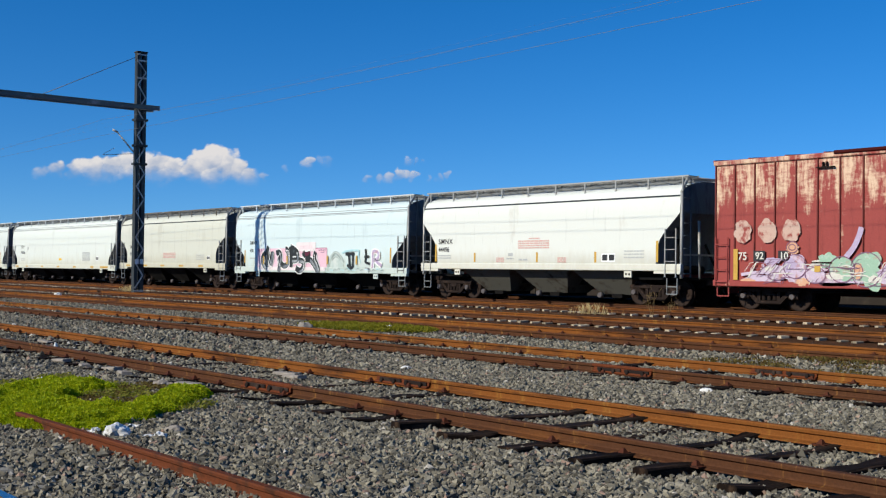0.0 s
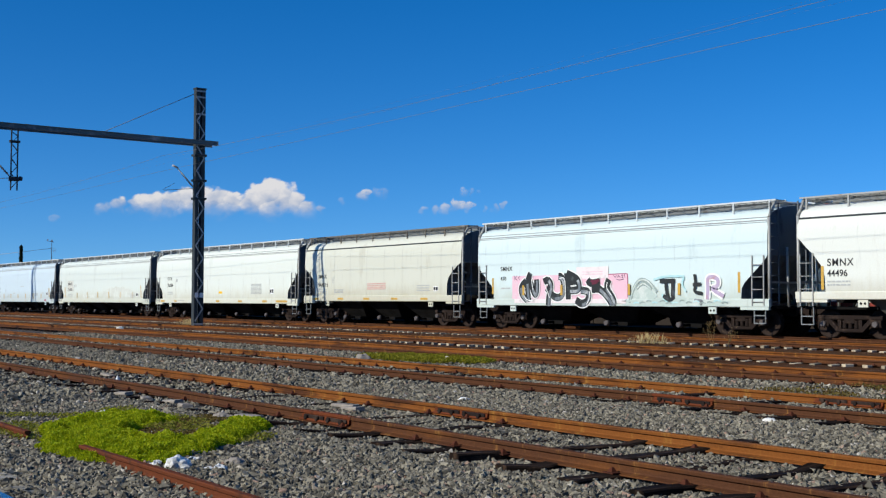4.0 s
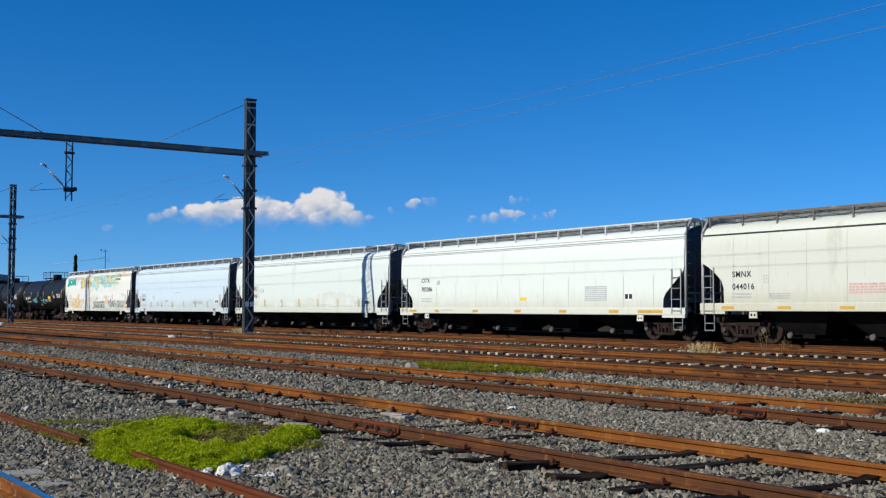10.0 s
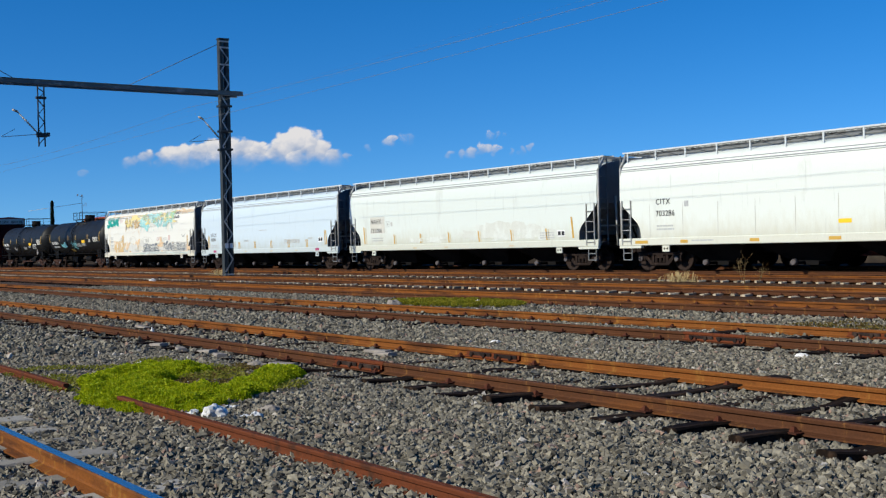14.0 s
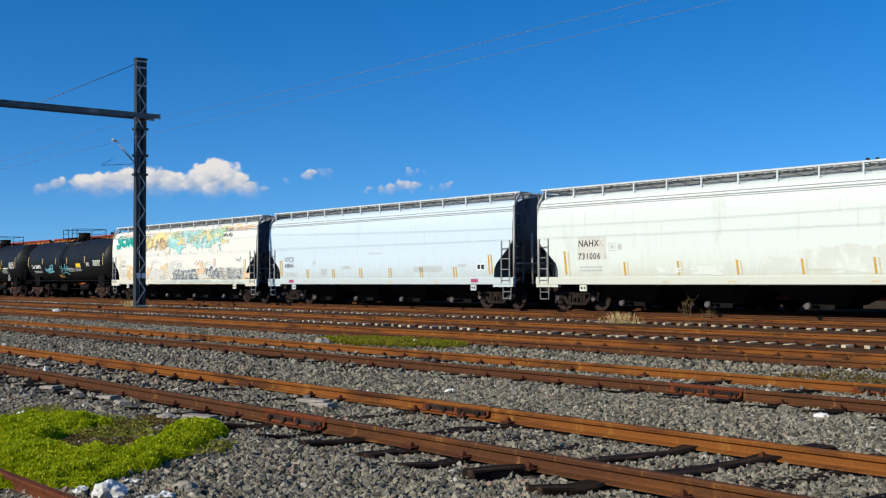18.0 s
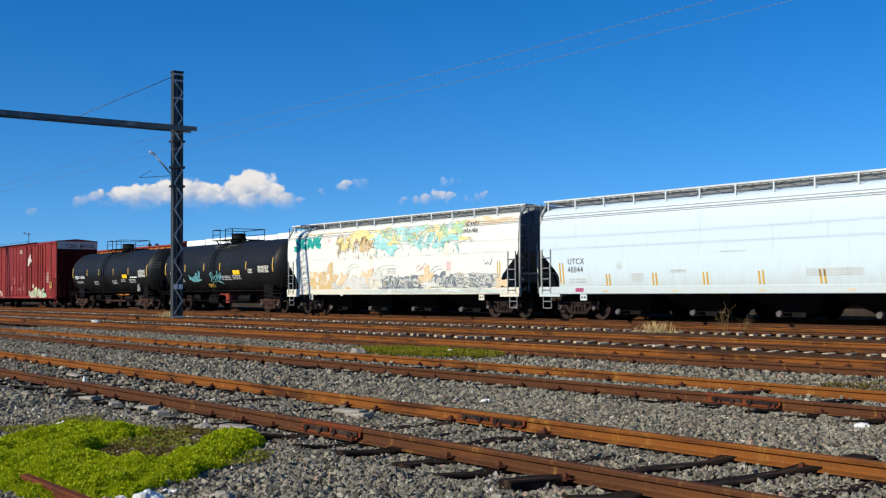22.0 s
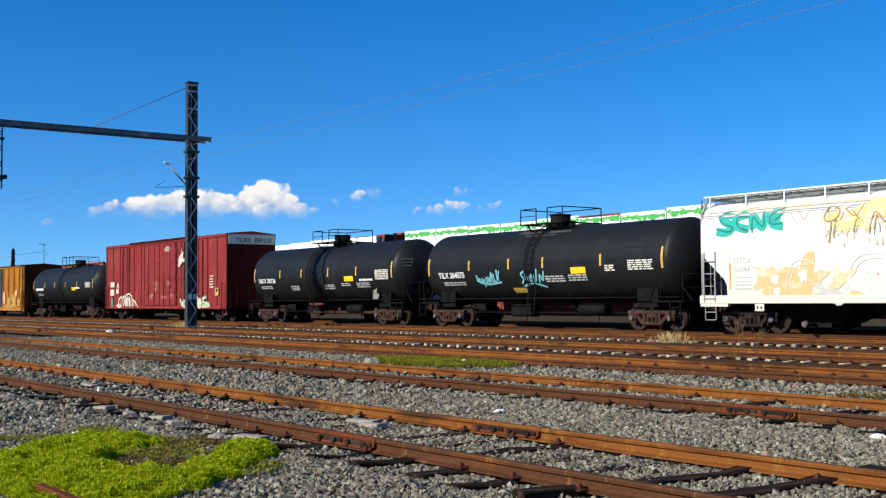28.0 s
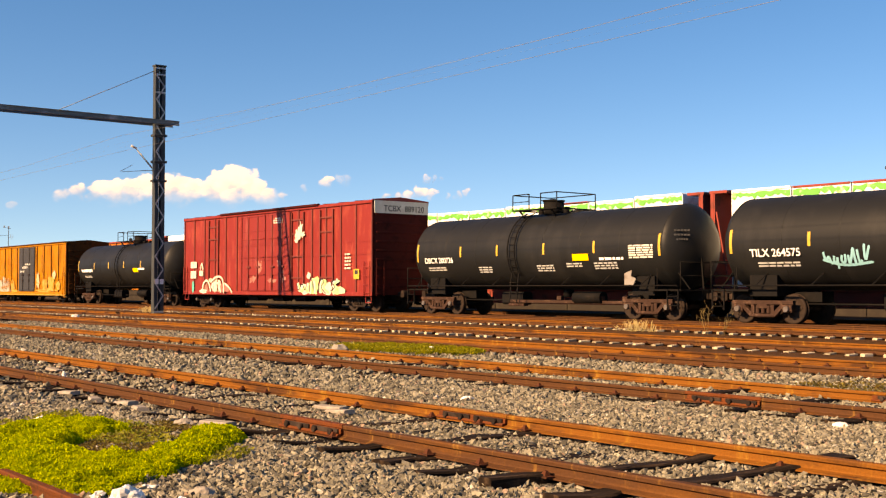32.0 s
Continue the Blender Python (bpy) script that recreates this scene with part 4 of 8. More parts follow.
        wk = part("running_board", w, GRATING, t, "open steel grating roof walkway")
        for e in (-0.26, 0.26):
            edge = Shape()
            edge.box(-half - 0.05, half + 0.05, y + e - 0.02, y + e + 0.02, top + 0.02, top + 0.07)
            part("walkway_edge", edge, walk_trim or WALK_TRIM, wk, "painted walkway edge rail")
        sup = Shape()
        yo = y + y_sign * 0.26
        sup.box(-0.028, 0.028, yo - 0.02, yo + 0.02, eave + 0.06, top + 0.02)
        sup.box(-0.028, 0.028, yo - y_sign * 0.015 - 0.05, yo - y_sign * 0.015 + 0.05, eave + 0.05, eave + 0.08)
        sup = sup.mesh("walkway_bracket")
        sup.materials.append(walk_trim or WALK_TRIM)
        k = max(6, round(2 * half / 1.5))
        for i in range(k + 1):
            part("walkway_bracket", sup, None, wk, "", pose(-half + 0.2 + (2 * half - 0.4) * i / k, 0, 0))
        beam = Shape()
        for i in range(k):
            x = -half + 0.2 + (2 * half - 0.4) * i / k
            beam.bar((x + 0.05, y - y_sign * 0.16, top), (x + 0.75, y - y_sign * 0.16, eave + 0.22), 0.035, 0.03)
            beam.bar((x + 1.45, y - y_sign * 0.16, top), (x + 0.75, y - y_sign * 0.16, eave + 0.22), 0.035, 0.03)
        beam.box(-half + 0.1, half - 0.1, y - y_sign * 0.2 - 0.02, y - y_sign * 0.2 + 0.02, top - 0.07, top + 0.02)
        part("walkway_truss", beam, GRATING, wk, "dark steel truss under the walkway")
    hatch = Shape()
    hatch.box(-half + 0.5, half - 0.5, -0.36, 0.36, eave + 0.28, top + 0.02, 0.06)
    part("roof_hatch", hatch, GRATING, t, "long trough roof hatch")
    for x_sign in (-1, 1):
        pad = Shape()
        x = x_sign * (half - 2.35)
        pad.box(x - 0.17, x + 0.17, -SIDE + 0.02, -SIDE + 0.06, lo - 0.23, lo)
        jp = part("jacking_pad", pad, trim, t, "small plate below the sill")
        for d in (-0.07, 0.07):
            hole = Shape()
            hole.rod((x + d, -SIDE + 0.02, lo - 0.12), (x + d, -SIDE + 0.012, lo - 0.12), 0.04, 8)
            part("pad_hole", hole, STEEL_BLACK, jp)
    couplers(t, half)
    running_gear(t, mid, (-half + 1.55, half - 1.55))
    return t, half


# Both bay colours are darkened for the shade under the body.
PALE_UNDER = surf("rust_stained_pale_paint_in_shade", (0.115, 0.108, 0.088), spots=(0.030, 0.015, 0.008), amount=0.42, scale=1.1, rough=0.8, bump=0.1)
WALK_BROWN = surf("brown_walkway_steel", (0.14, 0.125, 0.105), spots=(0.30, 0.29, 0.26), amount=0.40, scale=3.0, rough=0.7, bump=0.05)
GREY_UNDER = surf("shaded_dirty_grey_paint", (0.017, 0.015, 0.013), spots=(0.009, 0.008, 0.007), amount=0.6, scale=1.5, rough=0.8, bump=0.1)
FACE = -SIDE - 0.009


def stripes(t, xs, z0, z1, w=0.10, material=AMBER, slant=0.0, y=None):
    for x in xs:
        s = Shape()
        s.plate([(x - w / 2, z0), (x + w / 2, z0), (x + w / 2 - slant, z1), (x - w / 2 - slant, z1)], FACE if y is None else y, 0.006)
        part("reflector_strip", s, material, t, "amber reflective strip")


def patch(t, x0, x1, z0, z1, material, label, y=FACE + 0.002, name="painted_panel"):
    s = Shape()
    s.plate([(x0, z0), (x1, z0), (x1, z1), (x0, z1)], y, 0.004)
    return part(name, s, material, t, label)


def placard(t, x0, x1, z0, z1):
    """A small white panel with two black boxes."""
    p = patch(t, x0, x1, z0, z1, WHITE_MARK, "small white placard with black boxes", FACE)
    w = (x1 - x0) / 2
    for x in (x0, x0 + w):
        patch(p, x + 0.12 * w, x + 0.88 * w, z0 + 0.18 * (z1 - z0), z1 - 0.14 * (z1 - z0), BLACK_MARK, "black box", FACE - 0.004, "black_box")


SKIN = {"round": True}


def lean(z):
    """How far the rounded side of a hopper stands back at the height z."""
    return float(np.interp(z, (3.05, 3.30, 3.52, 3.76, 3.92, 4.02), (0.0, 0.008, 0.030, 0.075, 0.15, 0.22))) if SKIN["round"] else 0.0


def ribbon(s, pts, w, y):
    """A flat brush stroke of width w along points (x, z)."""
    P = [Vector(p) for p in pts]
    L, R = [], []
    for i, p in enumerate(P):
        d = (P[min(i + 1, len(P) - 1)] - P[max(i - 1, 0)])
        d = d.normalized() if d.length > 1e-6 else Vector((1, 0))
        o = Vector((-d.y, d.x)) * w / 2 * (0.55 if i in (0, len(P) - 1) else 1.0)
        L.append(p + o)
        R.append(p - o)
    n = len(P)
    s.add([(q.x, y + lean(q.y), q.y) for q in L + R], [(i, i + 1, n + i + 1, n + i) for i in range(n - 1)])


def brush_tag(t, x0, x1, z0, z1, material, seed, letters=5, w=0.10, y=FACE - 0.003, label="spray-painted letter shape", curl=1.0, angular=0.4):
    """Spray-painted writing that nobody can read: looping strokes letter by letter."""
    rnd = random.Random(seed)
    lw = (x1 - x0) / letters
    for k in range(letters):
        s = Shape()
        cx = x0 + lw * (k + 0.5)
        for j in range(rnd.choice((2, 3, 3))):
            pts = []
            if rnd.random() < angular:
                z_a, z_b = (z0, z1) if rnd.random() < 0.5 else (z1, z0)
                xa = cx + rnd.uniform(-0.45, 0.45) * lw
                xb, xc = xa + rnd.uniform(-0.35, 0.35) * lw, cx + rnd.uniform(-0.4, 0.4) * lw
                zm = z0 + (z1 - z0) * rnd.uniform(0.3, 0.7)
                pts = [(xa, z_a), ((xa + xb) / 2, (z_a + zm) / 2), (xb, zm), ((xb + xc) / 2 + 0.06 * lw, (zm + z_b) / 2), (xc, z_b)]
            else:
                a0, sweep_ = rnd.uniform(0, 6.28), rnd.uniform(2.0, 5.0) * curl
                rx, rz = lw * rnd.uniform(0.18, 0.5), (z1 - z0) * rnd.uniform(0.25, 0.5)
                ox, oz = rnd.uniform(-0.15, 0.15) * lw, rnd.uniform(-0.12, 0.12) * (z1 - z0)
                for i in range(12):
                    a = a0 + sweep_ * i / 11
                    x = cx + ox + rx * math.cos(a)
                    z = (z0 + z1) / 2 + oz + rz * math.sin(a + 0.3 * math.sin(2 * a))
                    pts.append((x, min(max(z, z0), z1)))
            ribbon(s, pts, w * rnd.uniform(0.7, 1.2), y - 0.0004 * (k * 3 + j))
        part("graffiti", s, material, t, label)


def blot(t, x, z, rx, rz, material, seed, y=FACE - 0.001, label="spray-painted patch", ragged=0.35):
    """A ragged sprayed patch."""
    s = Shape()
    rnd = random.Random(seed)
    n = 30
    out = []
    for i in range(n):
        a = 2 * math.pi * i / n
        k = 1 + ragged * noise.noise((math.cos(a) * 2 + seed, math.sin(a) * 2, seed * 1.7)) * 1.6 + rnd.uniform(-0.06, 0.06)
        out.append((x + rx * k * math.cos(a), z + rz * k * math.sin(a)))
    c = [(x, z)] + [(x + (a - x) * 0.55, z + (b - z) * 0.55) for a, b in out] + out
    s.add([(a, y + lean(b), b) for a, b in c], [(0, 1 + i, 1 + (i + 1) % n) for i in range(n)] + [(1 + i, 1 + n + i, 1 + n + (i + 1) % n, 1 + (i + 1) % n) for i in range(n)])
    return part("graffiti", s, material, t, label)


def strokes(t, x, lines, w, material, y, label="graffiti letter", wobble=0.0, seed=1):
    """One sprayed letter out of straight strokes, each a list of (x, z)."""
    s = Shape()
    for k, pts in enumerate(lines):
        fine = [(x + xa + wobble * noise.noise((xa * 3, za * 3, seed)), za + wobble * noise.noise((za * 3, xa * 3, seed + 5))) for xa, za in pts]
        for _ in range(3):
            cut = [fine[0]]
            for a, b in zip(fine, fine[1:]):
                cut += [((3 * a[0] + b[0]) / 4, (3 * a[1] + b[1]) / 4), ((a[0] + 3 * b[0]) / 4, (a[1] + 3 * b[1]) / 4)]
            fine = cut + [fine[-1]]
        ribbon(s, fine, w, y - 0.0006 * k)
    return part("graffiti", s, material, t, label)


def ring(t, x, z, rx, rz, w, material, y, label="sprayed outline"):
    """A sprayed line round an oval."""
    s = Shape()
    ribbon(s, [(x + rx * math.cos(0.3142 * i), z + rz * math.sin(0.3142 * i)) for i in range(21)], w, y)
    return part("graffiti", s, material, t, label)


def scribble(t, x0, x1, z0, z1, material, seed, count, w, y, slant=0.3, label="faded sprayed strokes", level=0.3):
    """Thin loose spray strokes, mostly upright with a slant, that overlap one another."""
    rnd = random.Random(seed)
    s = Shape()
    for k in range(count):
        x, z = rnd.uniform(x0, x1), rnd.uniform(z0, z1)
        h = (z1 - z0) * rnd.uniform(0.2, 0.7)
        d = slant + rnd.uniform(-0.35, 0.35) * (1.0 if level else 0.1)
        bow = rnd.uniform(-0.25, 0.25) * h * (1.0 if level else 0.1)
        pts = [(x + d * h * (f - 0.5) + bow * math.sin(3.14 * f), min(max(z + h * (f - 0.5), z0), z1)) for f in (0, 0.2, 0.4, 0.6, 0.8, 1.0)]
        if rnd.random() < level:
            pts = [(x + rnd.uniform(0.15, 0.5) * (f - 0.5) * 2, z + bow * math.sin(3.14 * f)) for f in (0, 0.25, 0.5, 0.75, 1.0)]
        ribbon(s, pts, w * rnd.uniform(0.5, 1.3), y - 0.0003 * (k % 12))
    return tagged(part("graffiti", s, material, t), label, kind="stuff")

CREAM = paint("cream_hopper_paint", (0.575, 0.58, 0.495), (0.47, 0.455, 0.37), 0.3)
WHITE1 = paint("white_hopper_paint", (0.665, 0.68, 0.625), (0.54, 0.52, 0.45), 0.25)
BLUE1 = paint("pale_blue_hopper_paint", (0.58, 0.68, 0.68), (0.46, 0.56, 0.57), 0.3)
WHITE2 = paint("grey_white_hopper_paint", (0.65, 0.685, 0.63), (0.55, 0.565, 0.51), 0.22)
WHITE3 = paint("dirty_white_hopper_paint", (0.61, 0.655, 0.61), (0.52, 0.545, 0.50), 0.28)
BLUE2 = paint("blue_white_hopper_paint", (0.525, 0.615, 0.670), (0.47, 0.555, 0.605), 0.22)
STAINED = paint("rust_stained_cream_paint", (0.69, 0.685, 0.62), (0.66, 0.58, 0.44), 0.30, (0.70, 0.63, 0.50), 0.30)
PINK = surf("pink_spray_paint", (0.72, 0.46, 0.54), spots=(0.66, 0.58, 0.61), amount=0.5, scale=2.0, rough=0.6)
TEAL = flat("teal_spray_paint", (0.02, 0.36, 0.30))
AQUA = surf("aqua_spray_paint", (0.30, 0.58, 0.56), spots=(0.56, 0.68, 0.62), amount=0.5, scale=2.5)
OCHRE = surf("ochre_spray_paint", (0.57, 0.40, 0.19), spots=(0.66, 0.55, 0.38), amount=0.5, scale=3.0)
BRIGHT = surf("yellow_spray_paint", (0.70, 0.58, 0.24), spots=(0.70, 0.62, 0.42), amount=0.45, scale=2.0)
LIME = surf("green_spray_paint", (0.38, 0.52, 0.24), spots=(0.20, 0.40, 0.30), amount=0.5, scale=2.0)
SLATE = surf("grey_spray_paint", (0.15, 0.17, 0.19), spots=(0.42, 0.44, 0.44), amount=0.5, scale=3.0)
LILAC = surf("lilac_spray_paint", (0.42, 0.34, 0.47), spots=(0.44, 0.22, 0.21), amount=0.42, scale=3.5, second=(0.54, 0.46, 0.54), amount2=0.4, scale2=5.0)
MINT = surf("mint_spray_paint", (0.30, 0.45, 0.33), spots=(0.42, 0.26, 0.20), amount=0.40, scale=3.5, second=(0.46, 0.54, 0.46), amount2=0.4, scale2=5.0)
PEACH = surf("peach_spray_paint", (0.60, 0.33, 0.20), spots=(0.56, 0.44, 0.36), amount=0.45, scale=2.0)
SKYTAG = flat("sky_blue_spray_paint", (0.17, 0.44, 0.50))
PALE = surf("off_white_spray_paint", (0.62, 0.60, 0.53), spots=(0.52, 0.48, 0.40), amount=0.45, scale=2.0)
GREY_SPRAY = flat("pale_grey_spray_paint", (0.46, 0.46, 0.43))
GREEN_HAZE = surf("pale_green_grey_spray", (0.44, 0.52, 0.48), spots=(0.58, 0.62, 0.58), amount=0.5, scale=1.5, rough=0.6)
GREEN_GREY = surf("grey_green_spray_paint", (0.27, 0.33, 0.31), spots=(0.40, 0.46, 0.43), amount=0.5, scale=2.0)
PINK_WHITE = flat("pinkish_white_spray_paint", (0.74, 0.66, 0.66))
TEAL_DARK = flat("dark_teal_spray_paint", (0.01, 0.15, 0.13))
OCHRE_DARK = flat("dark_ochre_spray_paint", (0.33, 0.20, 0.07))
PALE_ORANGE = surf("pale_rust_stain", (0.66, 0.47, 0.28), spots=(0.68, 0.60, 0.46), amount=0.5, scale=3.0)
PALE_RED = flat("pale_red_spray_paint", (0.62, 0.44, 0.40))
CHARCOAL = surf("charcoal_spray_paint", (0.022, 0.025, 0.026), spots=(0.075, 0.085, 0.085), amount=0.42, scale=3.5, rough=0.6)
DARK_WINE = flat("dark_wine_spray_paint", (0.12, 0.02, 0.04))
AQUA_PALE = surf("pale_aqua_spray_haze", (0.38, 0.60, 0.62), spots=(0.56, 0.68, 0.68), amount=0.5, scale=3.0)
PLUM = flat("plum_spray_line", (0.20, 0.10, 0.16))
DIM_MARK = flat("dim_grey_marking", (0.15, 0.155, 0.16))
SMOKE = surf("smoky_grey_spray_line", (0.27, 0.28, 0.26), spots=(0.50, 0.49, 0.42), amount=0.5, scale=3.0)
FAINT = flat("very_pale_grey_spray", (0.58, 0.57, 0.52))
MAGENTA = flat("magenta_marking", (0.34, 0.06, 0.14))

PALE_AMBER = flat("faded_amber_tape", (0.55, 0.47, 0.30), 0.45)
GRIME = surf("grey_grime", (0.56, 0.575, 0.52), spots=(0.62, 0.65, 0.60), amount=0.6, scale=1.8, stretch=(1.2, 1, 0.6), rough=0.7)
PANEL_PALE = surf("pale_repainted_field", (0.555, 0.545, 0.48), spots=(0.60, 0.60, 0.55), amount=0.5, scale=3.0, rough=0.6)
PANEL_CREAM = surf("cream_panel_paint", (0.50, 0.47, 0.40), spots=(0.57, 0.55, 0.49), amount=0.5, scale=3.0, rough=0.6)

# white hopper behind the red boxcar
h1, half = hopper(-36.53, -22.60, WHITE1, "white covered hopper wagon with amber strips", BULGE_CUT, 4.34, 3, sill_at=(1.20, 1.44), under=PALE_UNDER, dark_seam=True, walk_trim=SILVER)
lettering("SMNX", -half + 1.15, 2.22, FACE, 0.22, BLACK_MARK, h1, 1.14)
lettering("44496", -half + 1.15, 1.90, FACE, 0.20, BLACK_MARK, h1)
bars([(-half + 1.15, -half + 1.95, 1.72 - 0.1 * k, 0.05) for k in range(2)], FACE, GREY_MARK, h1)
bars([(-0.35, 0.25, 2.36, 0.05)] + [(-0.95, 0.75, 2.26 - 0.085 * k, 0.055) for k in range(4)], FACE, RED_MARK, h1, "faded red marking lines")
stripes(h1, (-half + 0.98, half - 1.02), 1.50, 2.22)
stripes(h1, (-3.5, 0.1, 3.1), 1.48, 1.86)
placard(h1, 3.40, 4.05, 1.50, 1.80)
bars([(half - 2.5, half - 1.6, 1.86 - 0.11 * k, 0.045) for k in range(3)], FACE, GREY_MARK, h1)
bars([(-1.6, -1.2, 1.60, 0.05), (-1.5, -1.25, 1.72, 0.12), (-0.9, -0.4, 1.55, 0.06)], FACE, GREY_MARK, h1)
for x in (-2.2, 1.2):
    bars([(x, x + 0.45, 1.62 - 0.07 * k, 0.045) for k in range(3)], FACE, RED_MARK, h1, "faint red marking lines")

# pale blue hopper with sprayed letters
h2, half = hopper(-52.67, -37.54, BLUE1, "pale blue covered hopper wagon with black, white and pink graffiti", SLOPE_CUT, 4.36, 3)
lettering("SMNX", -half + 1.58, 2.36, FACE, 0.18, BLACK_MARK, h2, 1.14)
lettering("470", -half + 1.58, 1.96, FACE, 0.17, BLACK_MARK, h2)
bars([(-half + 1.62, -half + 2.2, 1.62, 0.06)], FACE, GREY_MARK, h2)
patch(h2, -half + 2.34, -half + 8.88, 1.22, 2.14, PINK, "faded pink sprayed field", FACE - 0.004)
patch(h2, -half + 2.50, -half + 8.80, 1.05, 1.22, PINK_WHITE, "pale pink lower edge of the sprayed field", FACE - 0.024)
strokes(h2, -half, [[(7.70, 2.12), (8.86, 2.14), (8.88, 2.10), (8.88, 1.30)]], 0.03, MAGENTA, FACE - 0.008, "thin magenta edge of the field")
patch(h2, -half + 6.17, -half + 7.90, 1.98, 2.42, PINK_WHITE, "pinkish white painted-over panel", FACE - 0.012)
bars([(-half + 6.5, -half + 7.6, 2.22 - 0.09 * k, 0.03) for k in range(2)], FACE - 0.017, PINK, h2, "faint pink lines on the panel")
for k, lines in enumerate(([[(3.5, 2.26), (3.29, 1.87), (3.36, 1.5), (3.43, 1.17)], [(3.25, 1.93), (2.93, 1.72), (2.94, 1.41), (3.29, 1.17)], [(3.43, 2.05), (3.62, 1.65), (3.8, 1.32), (3.92, 1.58), (3.89, 2.0)]],
              [[(4.3, 1.87), (4.58, 1.98), (4.8, 1.75), (4.6, 1.33), (4.58, 0.98)], [(4.49, 1.66), (4.93, 1.24), (5.38, 1.3), (5.53, 1.72), (5.38, 2.08), (5.18, 2.1)]],
              [[(5.65, 2.22), (5.73, 1.72), (5.75, 1.2)], [(5.65, 2.2), (6.23, 2.0), (6.37, 1.76), (6.31, 1.54), (5.84, 1.53)], [(5.8, 1.86), (6.31, 1.92)], [(6.15, 1.17), (6.5, 1.01), (6.86, 1.17), (6.89, 1.5), (6.46, 1.54)]],
              [[(6.82, 1.95), (6.94, 1.79), (7.47, 1.85)], [(7.04, 1.57), (7.47, 1.61), (7.86, 1.34), (8.07, 1.05)], [(7.95, 1.95), (7.79, 1.63), (8.17, 1.23), (8.2, 1.03)]])):
    strokes(h2, -half, lines, 0.37, WHITE_MARK, FACE - 0.030, "white edge of a sprayed letter", 0.03, k)
    strokes(h2, -half, lines, 0.29, CHARCOAL, FACE - 0.036, "charcoal sprayed letter", 0.03, k)
    strokes(h2, -half, [[(x + 0.03, z - 0.05) for x, z in l[1:]] for l in lines if len(l) > 3], 0.13, SLATE, FACE - 0.041, "grey fade inside the letter", 0.05, k)
for line in [[(3.62, 2.18), (3.59, 1.91), (3.69, 1.58)], [(4.38, 1.81), (4.54, 1.53), (4.67, 1.27)], [(5.24, 2.0), (5.53, 2.06), (5.59, 1.72), (5.57, 1.35)], [(6.93, 1.51), (6.94, 1.26), (6.77, 1.01)], [(7.89, 1.83), (7.84, 1.63), (8.09, 1.34)], [(3.09, 1.68), (3.14, 1.24), (3.6, 1.09), (3.83, 1.25)]]:
    strokes(h2, -half, [line], 0.035, WHITE_MARK, FACE - 0.046, "thin white line on the letters", 0.04, 2)
strokes(h2, -half, [[(7.0, 1.92), (7.15, 1.84), (7.45, 1.92)], [(7.05, 1.80), (7.35, 1.86)]], 0.12, DARK_WINE, FACE - 0.048, "dark wine red accent in the letter")
for line in [[(2.47, 2.17), (2.53, 1.97)], [(2.64, 2.15), (2.53, 2.06), (2.67, 1.97)], [(2.84, 2.15), (2.72, 2.07), (2.82, 1.98)], [(8.17, 2.09), (8.24, 1.99), (8.32, 2.08)], [(8.38, 1.99), (8.41, 2.09), (8.51, 2.0)], [(8.57, 2.08), (8.66, 2.08), (8.57, 2.0), (8.66, 1.99)], [(8.32, 1.93), (8.49, 1.9), (8.69, 1.94)], [(8.71, 2.11), (8.75, 1.99)]]:
    strokes(h2, -half, [line], 0.03, PLUM, FACE - 0.010, "small dark tag on the pink field")
stripes(h2, (-half + 3.09, -half + 5.36, -half + 8.98), 1.36, 1.76, 0.12, y=FACE - 0.052)
blot(h2, -half + 9.65, 1.42, 0.55, 0.34, GREEN_HAZE, 13, FACE - 0.006, "pale green-grey sprayed triangle", 0.3)
strokes(h2, -half, [[(8.98, 1.07), (9.13, 1.56), (9.5, 1.97), (9.92, 1.84), (10.33, 1.44)], [(9.32, 1.59), (9.65, 1.82), (10.07, 1.6)]], 0.13, GREEN_GREY, FACE - 0.012, "grey-green arc of the sprayed triangle", 0.05, 3)
strokes(h2, -half, [[(8.98, 1.07), (9.13, 1.56), (9.5, 1.97), (9.92, 1.84), (10.33, 1.44)], [(9.32, 1.59), (9.65, 1.82), (10.07, 1.6)]], 0.05, GREEN_HAZE, FACE - 0.018, "pale line in the sprayed arc", 0.12, 4)
blot(h2, -half + 11.2, 1.10, 2.4, 0.16, GREEN_HAZE, 14, FACE - 0.024, "pale grey sprayed haze", 0.4)
strokes(h2, -half, [[(10.21, 1.9), (10.7, 2.03), (11.56, 2.0)], [(10.59, 1.39), (10.7, 1.18), (11.04, 1.11)], [(11.56, 1.98), (11.45, 1.72), (11.67, 1.46)]], 0.08, AQUA_PALE, FACE - 0.026, "pale aqua sprayed haze round the letter", 0.1, 5)
strokes(h2, -half, [[(10.45, 1.86), (10.83, 1.85), (11.19, 1.86)], [(10.75, 1.83), (10.78, 1.5), (10.89, 1.15)], [(11.07, 1.83), (11.08, 1.6), (11.05, 1.31)], [(10.63, 1.34), (10.93, 1.13), (11.15, 1.32)]], 0.15, CHARCOAL, FACE - 0.030, "charcoal sprayed letter", 0.04, 6)
stripes(h2, (-half + 11.36,), 1.36, 1.76, 0.12, y=FACE - 0.036)
strokes(h2, -half, [[(12.06, 2.06), (12.12, 1.70), (12.02, 1.45), (12.40, 1.40)], [(11.98, 1.70), (12.35, 1.72)]], 0.12, CHARCOAL, FACE - 0.030, "charcoal sprayed letter")
